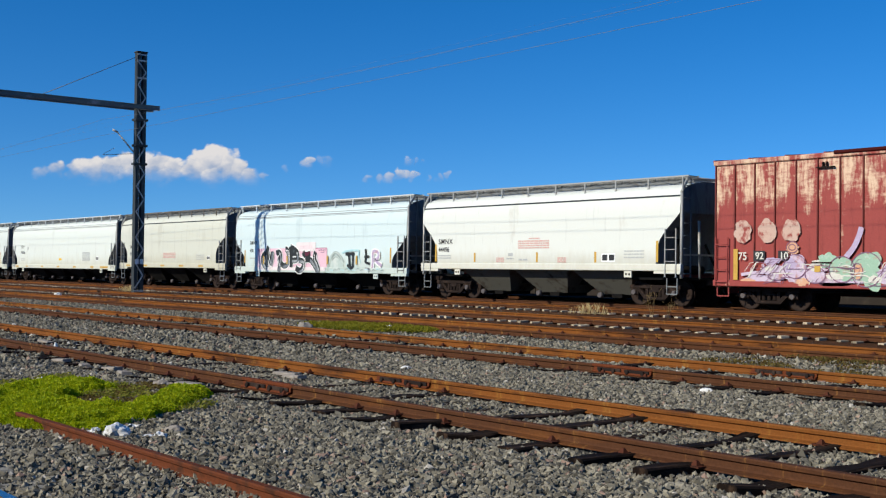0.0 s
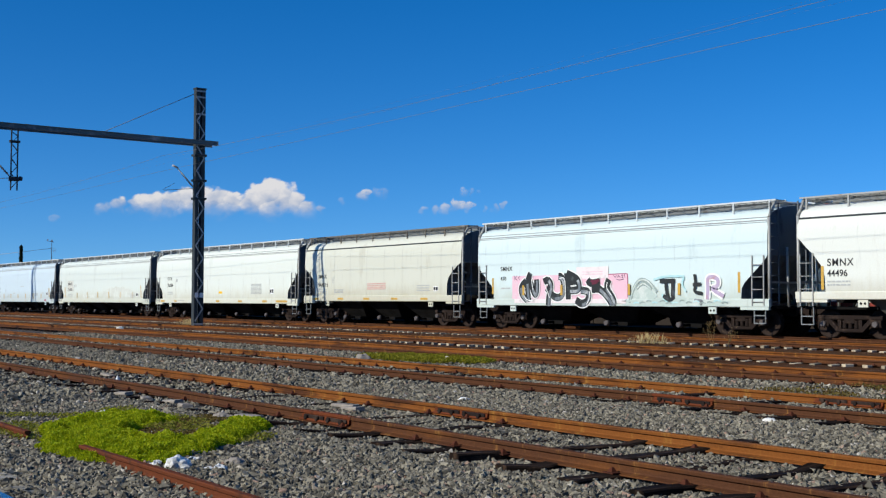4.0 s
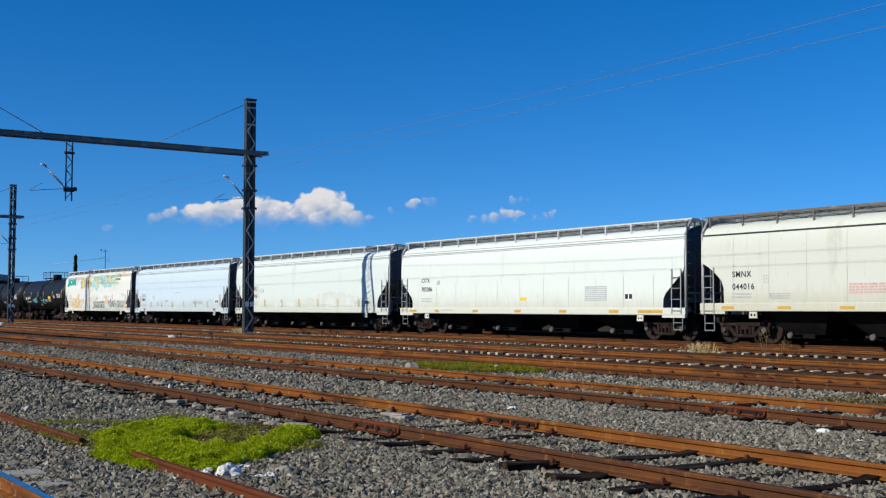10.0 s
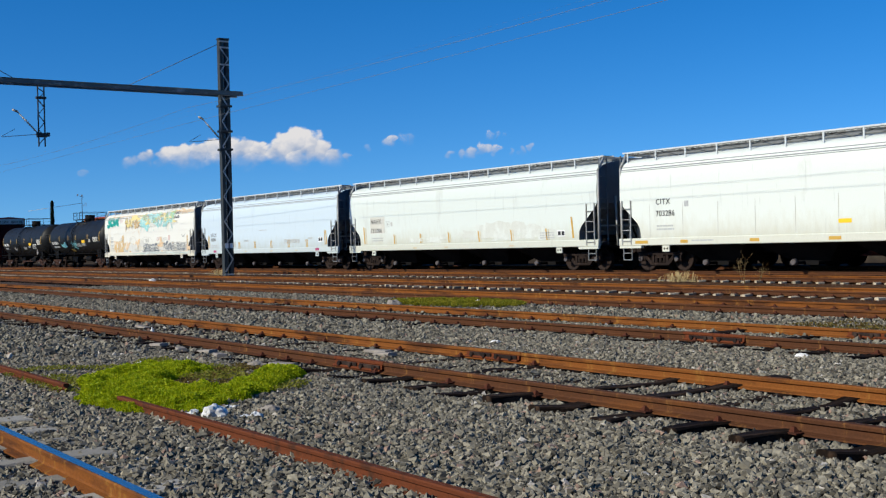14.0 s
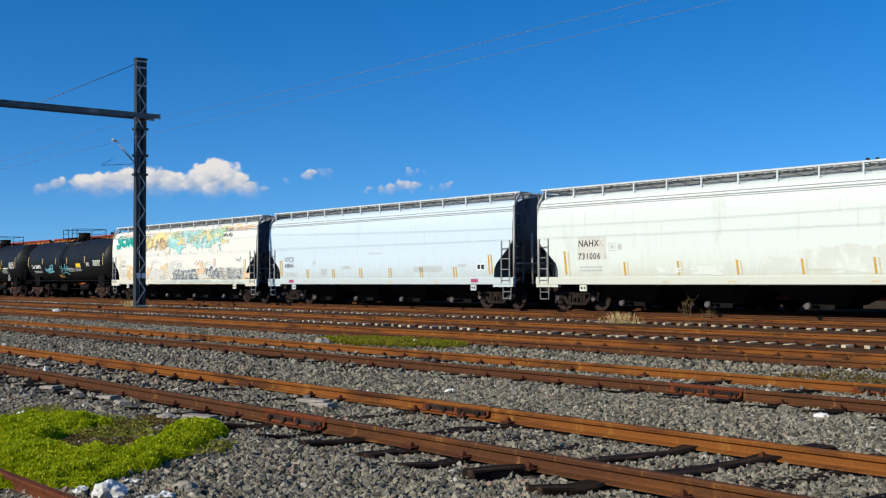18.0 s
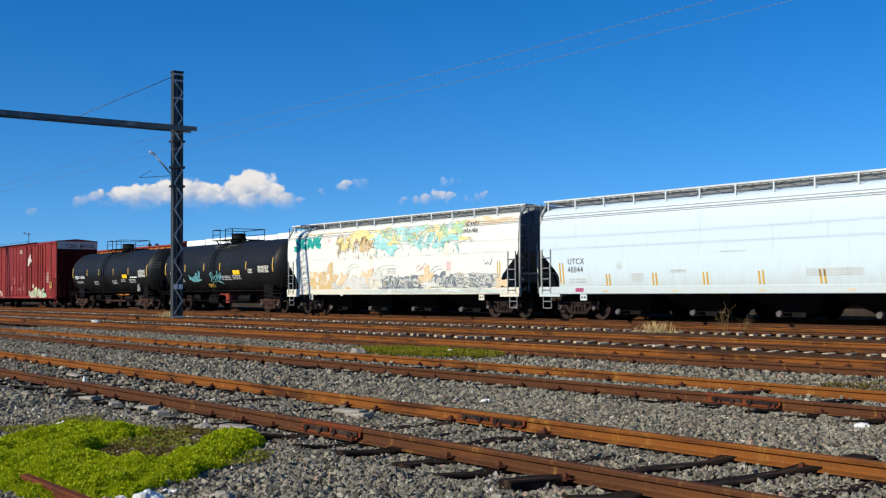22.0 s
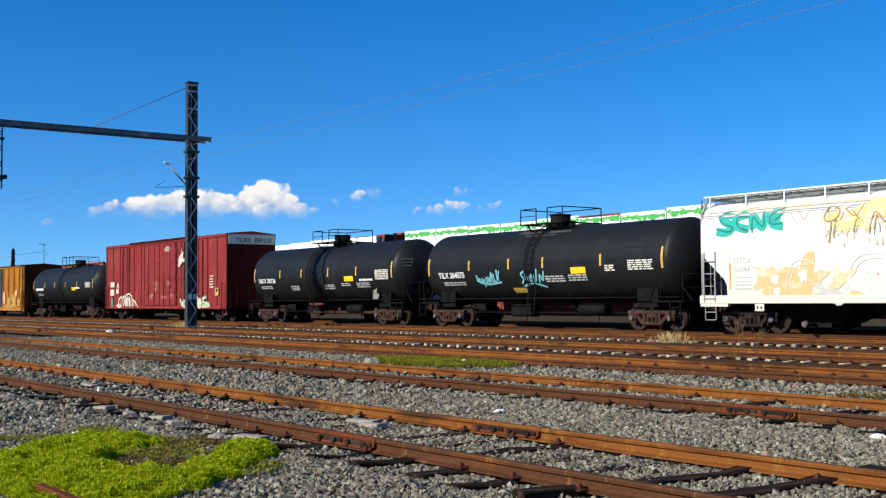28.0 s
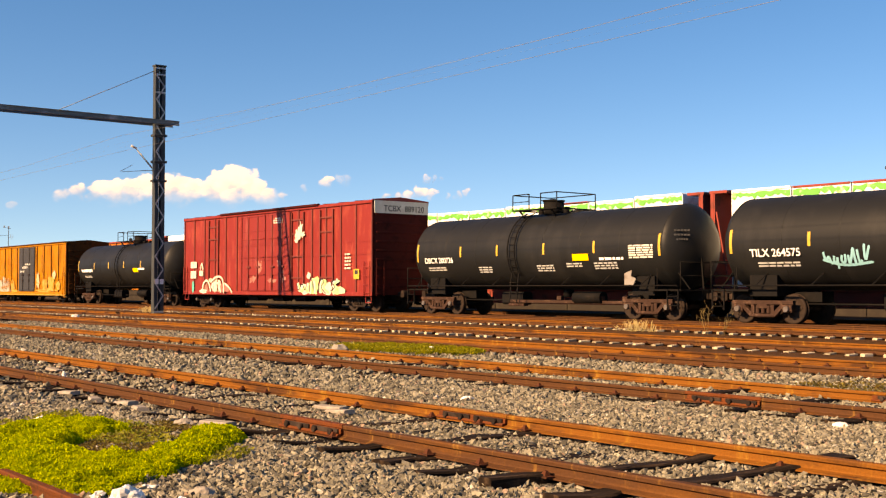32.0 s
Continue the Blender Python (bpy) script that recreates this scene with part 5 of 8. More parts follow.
strokes(h2, -half, [[(12.05, 1.18), (12.45, 1.15), (12.30, 1.02)]], 0.10, SLATE, FACE - 0.030, "grey sprayed stroke")
for w, mt, y in ((0.26, WHITE_MARK, 0.032), (0.14, LILAC, 0.037)):
    strokes(h2, -half, [[(12.62, 1.20), (12.66, 1.60), (12.62, 1.98), (13.10, 1.92), (13.08, 1.62), (12.75, 1.58), (13.32, 1.30)]], w, mt, FACE - y, "white-edged lilac sprayed letter")
for k in range(14):
    x, z = 9.2 + 0.31 * k, 1.04 + 0.11 * ((k * 7) % 5) / 5
    strokes(h2, -half + x, [[(0.0, z), (0.12, z + 0.05), (0.26, z + 0.01)]], 0.045, GREEN_GREY if k % 3 else AQUA_PALE, FACE - 0.040, "short smeared stroke on the sill", 0.05, k)
stripes(h2, (half - 1.2,), 1.42, 2.10)
stripes(h2, (-half + 1.07,), 1.42, 2.08)

# cream hopper
h3, half = hopper(-67.51, -53.75, CREAM, "cream covered hopper wagon with grey panel seams", LOW_CUT, 4.36, 3, seams=True, sill_at=(1.10, 1.38), dark_seam=True, walk_trim=WALK_BROWN)
lettering("SMNX", -half + 1.48, 2.26, FACE, 0.20, BLACK_MARK, h3, 1.14)
lettering("044016", -half + 1.48, 1.84, FACE, 0.20, BLACK_MARK, h3, 1.15)
bars([(-half + 1.48, -half + 2.3, 1.66 - 0.1 * k, 0.05) for k in range(2)], FACE, GREY_MARK, h3)
bars([(-half + 3.05, -half + 3.9, 1.66 - 0.07 * k, 0.04) for k in range(3)], FACE, GREY_MARK, h3)
for a, b, c, d in ((2.86, 3.06, 2.04, 2.06), (2.86, 3.06, 2.28, 2.30), (2.86, 2.88, 2.06, 2.28), (3.04, 3.06, 2.06, 2.28), (2.94, 2.98, 2.12, 2.22)):
    patch(h3, -half + a, -half + b, c, d, GREY_MARK, "line of a boxed marking")
bars([(-0.7, 0.9, 1.92 - 0.085 * k, 0.055) for k in range(4)], FACE, RED_MARK, h3, "faded red marking lines")
for k in range(5):
    patch(h3, -half + 1.0 + 2.42 * k, -half + 1.55 + 2.42 * k, 1.17, 1.27, AMBER, "amber reflective strip", -SIDE - 0.024, "reflector_strip")
placard(h3, half - 2.1, half - 1.75, 1.56, 1.78)
bars([(half - 3.4, half - 2.4, 1.80 - 0.11 * k, 0.05) for k in range(3)], FACE, GREY_MARK, h3)

# long grey-white hopper
h4, half = hopper(-87.56, -68.23, WHITE2, "long grey-white covered hopper wagon with amber sill strips", SLOPE_CUT, 4.38, 4, seams=True)
lettering("CITX", -half + 1.92, 2.42, FACE, 0.20, BLACK_MARK, h4, 1.15)
lettering("703286", -half + 1.92, 2.00, FACE, 0.20, BLACK_MARK, h4, 1.1)
bars([(-half + 1.95, -half + 2.8, 1.62 - 0.12 * k, 0.055) for k in range(2)], FACE, GREY_MARK, h4)
patch(h4, -half + 3.3, -half + 3.5, 2.3, 2.5, GREY_MARK, "small boxed marking")
patch(h4, -half + 9.65, -half + 10.12, 1.53, 1.66, YELLOW, "small yellow placard")
for a, b in ((0.85, 1.5), (3.1, 3.45), (6.2, 6.6), (9.3, 9.75), (12.3, 12.75), (15.3, 15.85), (16.9, 18.2)):
    patch(h4, -half + a, -half + b, 1.02, 1.13, AMBER, "amber reflective strip", -SIDE - 0.024, "reflector_strip")
bars([(half - 5.45, half - 4.15, 2.02 - 0.075 * k, 0.04) for k in range(8)], FACE, GREY_MARK, h4)
placard(h4, half - 3.15, half - 2.72, 1.50, 1.78)
bars([(half - 17.9 + 2.2, half - 16.9 + 2.2, 1.075, 0.05)], -SIDE - 0.026, GREY_MARK, h4)

# long dirty-white hopper
h5, half = hopper(-107.63, -88.71, WHITE3, "long dirty white covered hopper wagon with grime patches", SLOPE_CUT, 4.38, 4)
patch(h5, -half + 2.10, -half + 3.45, 1.80, 2.62, PANEL_PALE, "repainted cream field behind the numbers", FACE + 0.004)
lettering("NAHX", -half + 2.15, 2.28, FACE, 0.23, BLACK_MARK, h5, 1.1)
lettering("X", -half + 3.12, 2.28, FACE, 0.23, GREY_SPRAY, h5, label="faded letter")
lettering("731006", -half + 2.15, 1.84, FACE, 0.21, BLACK_MARK, h5, 1.22)
lettering("6", -half + 3.36, 1.84, FACE, 0.21, GREY_SPRAY, h5, label="faded figure")
bars([(-half + 2.25, -half + 3.3, 1.54 - 0.12 * k, 0.05) for k in range(2)], FACE, GREY_MARK, h5)
for a, b, c, d in ((3.60, 3.90, 2.10, 2.12), (3.60, 3.90, 2.36, 2.38), (3.60, 3.62, 2.12, 2.36), (3.88, 3.90, 2.12, 2.36), (3.70, 3.80, 2.18, 2.30), (4.02, 4.18, 2.14, 2.34)):
    patch(h5, -half + a, -half + b, c, d, GREY_SPRAY if a > 4 else GREY_MARK, "line of a boxed marking")
stripes(h5, (-half + 1.56, half - 1.45), 1.30, 2.14, 0.10, slant=0.10)
stripes(h5, (-half + 1.74,), 1.30, 2.10, 0.06, PALE_AMBER, 0.10)
stripes(h5, [-half + 4.36 + 2.3 * k for k in range(6)], 1.26, 1.72, 0.08, slant=0.06)
stripes(h5, [-half + 4.50 + 2.3 * k for k in range(6)], 1.26, 1.70, 0.05, PALE_AMBER, 0.06)
for k, (x, z, rx, rz) in enumerate(((10.6, 1.55, 0.8, 0.22), (11.9, 1.75, 1.0, 0.30), (13.2, 1.85, 0.9, 0.28), (14.3, 1.68, 1.0, 0.30), (15.6, 1.55, 0.8, 0.22), (12.6, 1.42, 1.6, 0.15), (8.0, 1.45, 0.9, 0.15), (6.2, 1.40, 0.7, 0.12))):
    blot(h5, -half + x, z, rx, rz, GRIME, 420 + k, FACE + 0.004 - 0.0006 * k, "soft grey grime cloud on the side", 0.8)
for x in (6.0, 8.6, 13.4):
    patch(h5, -half + x, -half + x + 0.3, 1.02, 1.08, PALE_AMBER, "faded yellow mark on the sill", -SIDE - 0.024)
bars([(half - 3.5, half - 2.6, 1.52 - 0.1 * k, 0.05) for k in range(3)], FACE, GREY_MARK, h5)
placard(h5, half - 2.4, half - 1.95, 1.38, 1.62)

# long blue-white hopper
h6, half = hopper(-126.86, -108.86, BLUE2, "long blue-white covered hopper wagon with amber strips", SLOPE_CUT, 4.40, 4)
lettering("UTCX", -half + 1.56, 2.04, FACE, 0.21, DIM_MARK, h6, 1.1)
lettering("48844", -half + 1.56, 1.74, FACE, 0.21, DIM_MARK, h6, 1.1)
bars([(-half + 1.65, -half + 2.5, 1.46 - 0.1 * k, 0.05) for k in range(2)], FACE, GREY_MARK, h6)
stripes(h6, (-half + 1.20, -half + 1.36, half - 1.36, half - 1.20), 1.34, 2.10, 0.075, slant=0.08)
stripes(h6, [-half + 3.58 + 2.185 * k + d for k in range(6) for d in (0, 0.15)], 1.24, 1.66, 0.07, slant=0.05)
for x in (-half + 1.98, -half + 15.55):
    patch(h6, x, x + 0.42, 1.03, 1.17, MAGENTA, "small magenta panel on the sill", -SIDE - 0.024)
for x, w, z, n in ((-half + 4.75, 0.55, 1.62, 5), (-half + 6.5, 0.7, 1.72, 2), (half - 6.2, 1.9, 1.66, 4), (half - 3.3, 0.5, 1.72, 2)):
    bars([(x, x + w, z - 0.06 * k, 0.035) for k in range(n)], FACE, GREY_SPRAY, h6)
bars([(-half + 8.6, -half + 9.6, 2.28, 0.035)], FACE, GREY_SPRAY, h6)
for a, b, c, d in ((4.05, 4.30, 1.84, 1.86), (4.05, 4.30, 2.06, 2.08), (4.05, 4.07, 1.86, 2.06), (4.28, 4.30, 1.86, 2.06), (4.13, 4.22, 1.90, 2.02)):
    patch(h6, -half + a, -half + b, c, d, GREY_SPRAY, "line of a boxed marking")
for x in (3.4, 6.6, 10.1, 13.2):
    patch(h6, -half + x, -half + x + 0.25, 1.02, 1.09, PALE_AMBER, "faded yellow mark on the sill", -SIDE - 0.024)
placard(h6, half - 2.1, half - 1.65, 1.50, 1.76)

# stained cream hopper with graffiti all over
h7, half = hopper(-146.03, -128.01, STAINED, "rust-stained cream covered hopper wagon covered in faded graffiti", SLOPE_CUT, 4.40, 4)
L7 = -half
for lines in ([[(1.35, 3.80), (0.85, 3.74), (0.95, 3.55), (1.38, 3.45), (1.25, 3.22), (0.78, 3.28)]], [[(1.98, 3.76), (1.52, 3.70), (1.50, 3.36), (2.00, 3.28)]],
              [[(2.14, 3.26), (2.18, 3.74), (2.42, 3.40), (2.58, 3.30), (2.62, 3.80)]], [[(3.28, 3.82), (2.84, 3.74), (2.82, 3.36), (3.24, 3.34)], [(2.86, 3.56), (3.16, 3.57)]]):
    strokes(h7, L7, lines, 0.27, TEAL, FACE - 0.004, "fat teal green sprayed letter", 0.16, 2)
    strokes(h7, L7, lines, 0.045, TEAL_DARK, FACE - 0.010, "dark line inside the teal letter", 0.22, 7)
strokes(h7, L7, [[(3.55, 3.70), (3.75, 3.40)], [(3.85, 3.72), (4.05, 3.42), (4.2, 3.70)]], 0.05, RED_MARK, FACE - 0.004, "faint red tag")
for k, (mt, x, z, rx, rz) in enumerate(((BRIGHT, 5.1, 3.52, 0.34, 0.26), (BRIGHT, 6.0, 3.45, 0.30, 0.30), (OCHRE, 6.9, 3.40, 0.40, 0.30), (BRIGHT, 7.7, 3.62, 0.55, 0.16), (BRIGHT, 8.6, 3.78, 0.75, 0.16), (AQUA, 8.5, 3.42, 0.55, 0.16), (AQUA, 9.4, 3.28, 0.85, 0.24), (LIME, 9.0, 3.62, 0.45, 0.25), (BRIGHT, 10.0, 3.55, 0.35, 0.3), (AQUA, 12.8, 3.22, 0.5, 0.2), (BRIGHT, 12.5, 3.75, 0.5, 0.15), (LIME, 11.9, 3.80, 0.4, 0.13), (AQUA, 7.9, 3.45, 0.4, 0.2),
                                            (AQUA, 10.4, 3.62, 0.55, 0.26), (LIME, 10.9, 3.35, 0.45, 0.26), (AQUA, 11.7, 3.15, 0.70, 0.22), (AQUA, 12.2, 3.42, 0.50, 0.28), (BRIGHT, 11.6, 3.62, 0.50, 0.22), (LIME, 13.2, 3.55, 0.45, 0.30), (BRIGHT, 13.9, 3.62, 0.45, 0.26), (BRIGHT, 14.3, 3.28, 0.50, 0.12), (AQUA, 9.9, 3.85, 0.35, 0.10),
                                            (BRIGHT, 6.5, 3.62, 0.75, 0.22), (BRIGHT, 5.5, 3.20, 0.50, 0.20), (OCHRE, 7.3, 3.22, 0.50, 0.22), (AQUA, 8.9, 3.18, 0.75, 0.30), (BRIGHT, 9.6, 3.40, 0.50, 0.20), (AQUA, 11.2, 3.75, 0.45, 0.16), (BRIGHT, 12.9, 3.40, 0.55, 0.22), (AQUA, 13.6, 3.30, 0.50, 0.18), (LIME, 14.2, 3.72, 0.45, 0.24))):
    blot(h7, L7 + x, z, rx, rz, mt, 250 + k, FACE - 0.002 - 0.0006 * k, "faded sprayed colour field", 0.75)
scribble(h7, L7 + 4.7, L7 + 8.2, 2.95, 3.80, STAINED, 31, 26, 0.06, FACE - 0.013, 0.2, "bare gaps worn in the sprayed letters")
scribble(h7, L7 + 8.4, L7 + 14.6, 3.0, 4.0, STAINED, 46, 44, 0.06, FACE - 0.013, 0.6, "bare cream gaps worn in the graffiti")
scribble(h7, L7 + 8.0, L7 + 14.4, 2.7, 3.3, AQUA, 47, 30, 0.05, FACE - 0.0145, 0.0, "thin aqua drips below the graffiti", 0.0)
scribble(h7, L7 + 4.8, L7 + 8.2, 2.6, 3.2, PALE_ORANGE, 48, 24, 0.035, FACE - 0.0145, 0.0, "thin ochre drips below the graffiti", 0.0)
for lines in ([[(4.78, 3.55), (4.95, 3.80), (5.30, 3.72), (5.22, 3.42), (4.90, 3.38), (4.78, 3.55)], [(5.02, 3.40), (4.96, 2.82)], [(5.16, 3.38), (5.08, 2.95)]], [[(5.55, 3.74), (5.84, 3.42), (6.10, 3.80)], [(5.86, 3.42), (5.80, 2.98)], [(5.70, 3.62), (5.95, 3.36)]],
              [[(6.28, 2.98), (6.44, 3.72), (6.78, 3.12), (7.02, 3.76), (7.10, 3.05)], [(6.40, 3.0), (6.52, 3.5)]], [[(7.24, 3.02), (7.34, 3.62), (7.72, 3.10), (7.92, 3.52)], [(7.55, 3.20), (8.05, 3.15)]]):
    strokes(h7, L7, lines, 0.045, OCHRE_DARK, FACE - 0.018, "thin ochre outline of a sprayed letter", 0.16, 5)
    strokes(h7, L7, [[(x + 0.10, z - 0.05) for x, z in l[::-1]] for l in lines], 0.024, SMOKE, FACE - 0.0185, "thin grey outline of a sprayed letter", 0.2, 6)
for lines in ([[(9.35, 3.92), (8.85, 3.95), (8.95, 3.50), (9.45, 3.45)], [(9.05, 3.85), (9.15, 3.55)]], [[(9.60, 3.95), (9.65, 3.40), (10.20, 3.35)], [(9.75, 3.90), (9.80, 3.50)]],
              [[(10.95, 3.85), (10.45, 3.80), (10.40, 3.30), (11.0, 3.28), (11.05, 3.52), (10.6, 3.55)]], [[(11.25, 3.20), (11.35, 3.88), (11.80, 3.85), (11.75, 3.55), (11.35, 3.50), (11.9, 3.15)]],
              [[(12.05, 3.20), (12.35, 3.92), (12.75, 3.25)], [(12.20, 3.50), (12.6, 3.50)]], [[(12.95, 3.25), (13.02, 3.95), (13.25, 3.90)], [(13.55, 3.95), (13.08, 3.60), (13.62, 3.30)]], [[(13.85, 3.95), (14.35, 3.92), (14.10, 3.62), (14.40, 3.42), (13.80, 3.38)]]):
    strokes(h7, L7, lines, 0.034, SMOKE, FACE - 0.019, "thin dark outline of a sprayed letter", 0.22, 3)
    strokes(h7, L7, [[(x - 0.14, z + 0.02) for x, z in l[::-1]] for l in lines], 0.022, SMOKE, FACE - 0.022, "second thin outline of a sprayed letter", 0.30, 8)
    strokes(h7, L7, [[(x + 0.12, z - 0.06) for x, z in l] for l in lines], 0.045, AQUA, FACE - 0.021, "thin green shadow line of a letter", 0.26, 4)
for z in (3.84, 3.56):
    for i in range(6):
        x = 14.56 + 0.16 * i
        strokes(h7, L7 + x, [[(0.0, z - 0.11), (0.06, z + 0.11), (0.12, z - 0.10)], [(0.02, z - 0.02), (0.12, z + 0.02)]] if (i + int(z * 10)) % 3 else [[(0.02, z + 0.11), (0.02, z - 0.11)], [(0.0, z + 0.1), (0.12, z + 0.06), (0.02, z), (0.13, z - 0.10)]], 0.028, BLACK_MARK, FACE - 0.006, "small black tag letter", 0.06, i)
scribble(h7, L7 + 14.9, L7 + 15.2, 3.05, 3.45, SLATE, 37, 5, 0.02, FACE - 0.006, 0.0, "thin drips below the tag", 0.0)
for k, (x, rx, rz) in enumerate(((14.2, 0.9, 0.07), (15.4, 0.8, 0.10), (16.3, 0.9, 0.12), (17.2, 0.5, 0.10), (3.5, 1.2, 0.07), (6.5, 1.2, 0.06), (9.4, 0.9, 0.05), (1.6, 0.8, 0.07), (11.8, 1.0, 0.05))):
    blot(h7, L7 + x, 3.90, rx, rz, PALE_ORANGE, 60 + k, FACE - 0.001, "rust stain under the eave", 0.8)
for k, (mt, x, z, rx, rz) in enumerate(((OCHRE, 2.95, 1.62, 0.62, 0.48), (OCHRE, 4.15, 1.72, 0.55, 0.52), (OCHRE, 3.5, 1.42, 0.75, 0.34), (OCHRE, 3.5, 1.85, 0.6, 0.2), (OCHRE, 5.95, 1.32, 0.40, 0.24), (GREY_SPRAY, 4.9, 1.25, 0.5, 0.22), (GREY_SPRAY, 7.0, 1.22, 0.9, 0.13), (SLATE, 9.2, 1.30, 0.75, 0.22), (SLATE, 10.1, 1.45, 0.80, 0.30), (SLATE, 11.0, 1.32, 0.55, 0.24),
                                            (SLATE, 13.0, 1.58, 0.50, 0.28), (SLATE, 13.8, 1.52, 0.60, 0.26), (SLATE, 14.3, 1.30, 0.40, 0.16), (SLATE, 15.4, 1.46, 0.50, 0.26), (SLATE, 16.1, 1.40, 0.42, 0.24),
                                            (PALE_ORANGE, 2.6, 1.95, 0.5, 0.18), (PALE_ORANGE, 5.3, 1.65, 0.45, 0.25), (PALE_ORANGE, 7.4, 1.75, 0.45, 0.30), (PALE_ORANGE, 11.9, 1.60, 0.50, 0.35), (FAINT, 6.4, 1.5, 0.7, 0.3), (FAINT, 8.4, 1.75, 0.7, 0.25), (FAINT, 12.2, 1.35, 0.5, 0.16), (PALE_ORANGE, 16.9, 1.40, 0.4, 0.20))):
    blot(h7, L7 + x, z, rx, rz, mt, 270 + k, FACE - 0.002 - 0.0006 * k, "smudged sprayed shape", 0.7)
for x, z, rx, rz in ((3.0, 1.70, 0.14, 0.16), (3.05, 1.32, 0.12, 0.13), (4.0, 1.78, 0.14, 0.16), (13.3, 1.60, 0.22, 0.10), (15.7, 1.48, 0.20, 0.10), (10.2, 1.55, 0.25, 0.07)):
    blot(h7, L7 + x, z, rx, rz, STAINED, 300 + int(10 * x), FACE - 0.014, "bare patch left inside the spray", 0.5)
for x0, x1 in ((8.4, 11.6), (12.5, 14.7), (14.9, 16.6)):
    scribble(h7, L7 + x0, L7 + x1, 1.24, 1.80, GREY_SPRAY, int(60 + x0), 30, 0.06, FACE - 0.016, 0.5, "pale grey smeared strokes", 0.75)
    scribble(h7, L7 + x0, L7 + x1, 1.26, 1.66, SMOKE, int(80 + x0), 12, 0.045, FACE - 0.020, 0.6, "smoky smeared strokes", 0.6)
for x0, x1, n, sd in ((8.6, 11.5, 5, 501), (12.6, 14.6, 3, 502), (15.0, 16.5, 2, 503)):
    brush_tag(h7, L7 + x0, L7 + x1, 1.26, 1.74, SLATE, sd, n, 0.10, FACE - 0.022, "smudged dark sprayed letter")
    brush_tag(h7, L7 + x0 + 0.1, L7 + x1, 1.30, 1.66, FAINT, sd + 10, n, 0.04, FACE - 0.026, "pale smear over the letter")
blot(h7, 2.5, 1.10, 5.6, 0.07, GREEN_HAZE, 91, -SIDE - 0.0245, "pale sprayed haze on the sill", 0.4)
scribble(h7, -0.6, 7.6, 1.0, 1.2, GREY_SPRAY, 92, 60, 0.05, -SIDE - 0.028, 0.6, "pale grey strokes on the sill", 0.4)
for x, w, top in ((5.5, 1.7, 2.36), (7.85, 2.7, 2.26), (3.4, 1.2, 2.25), (12.2, 1.4, 2.15)):
    strokes(h7, L7 + x, [[(0.0, 1.35), (0.05, 1.85), (0.22 * w, top), (0.75 * w, top + 0.02), (w, 1.88), (w + 0.05, 1.40)], [(0.12, 1.40), (0.18, 1.80), (0.3 * w, top - 0.14), (0.7 * w, top - 0.12)]], 0.030, FAINT, FACE - 0.012, "thin pale outlined arch")
strokes(h7, L7, [[(11.2, 2.05), (11.5, 2.28), (11.55, 2.0), (11.9, 2.30)], [(11.25, 1.95), (11.8, 2.1)]], 0.035, RED_MARK, FACE - 0.006, "thin red tag")
patch(h7, L7 + 13.40, L7 + 13.68, 1.95, 2.32, PALE_RED, "faded red bar")
strokes(h7, L7, [[(15.85, 2.35), (16.0, 2.10), (16.12, 2.30), (16.25, 2.08), (16.4, 2.38)]], 0.03, SLATE, FACE - 0.006, "thin dark tag")
lettering("UTCX", L7 + 1.40, 2.22, FACE, 0.18, GREY_MARK, h7)
lettering("53044", L7 + 1.40, 1.95, FACE, 0.18, GREY_MARK, h7)
bars([(L7 + 1.45, L7 + 2.1, 1.75 - 0.12 * k, 0.05) for k in range(4)], FACE, GREY_MARK, h7)
bars([(L7 + 9.0, L7 + 9.7, 2.10 - 0.07 * k, 0.04) for k in range(4)], FACE, GREY_SPRAY, h7)
stripes(h7, [L7 + x + d for x in (6.36, 8.80, 11.60, 14.22) for d in (0, 0.13)], 1.36, 1.82, 0.06)
stripes(h7, (L7 + 1.24, L7 + 16.72, L7 + 16.86), 1.40, 2.25, 0.06)
SKIN["round"] = False

# ---------------------------------------------------------------- boxcars


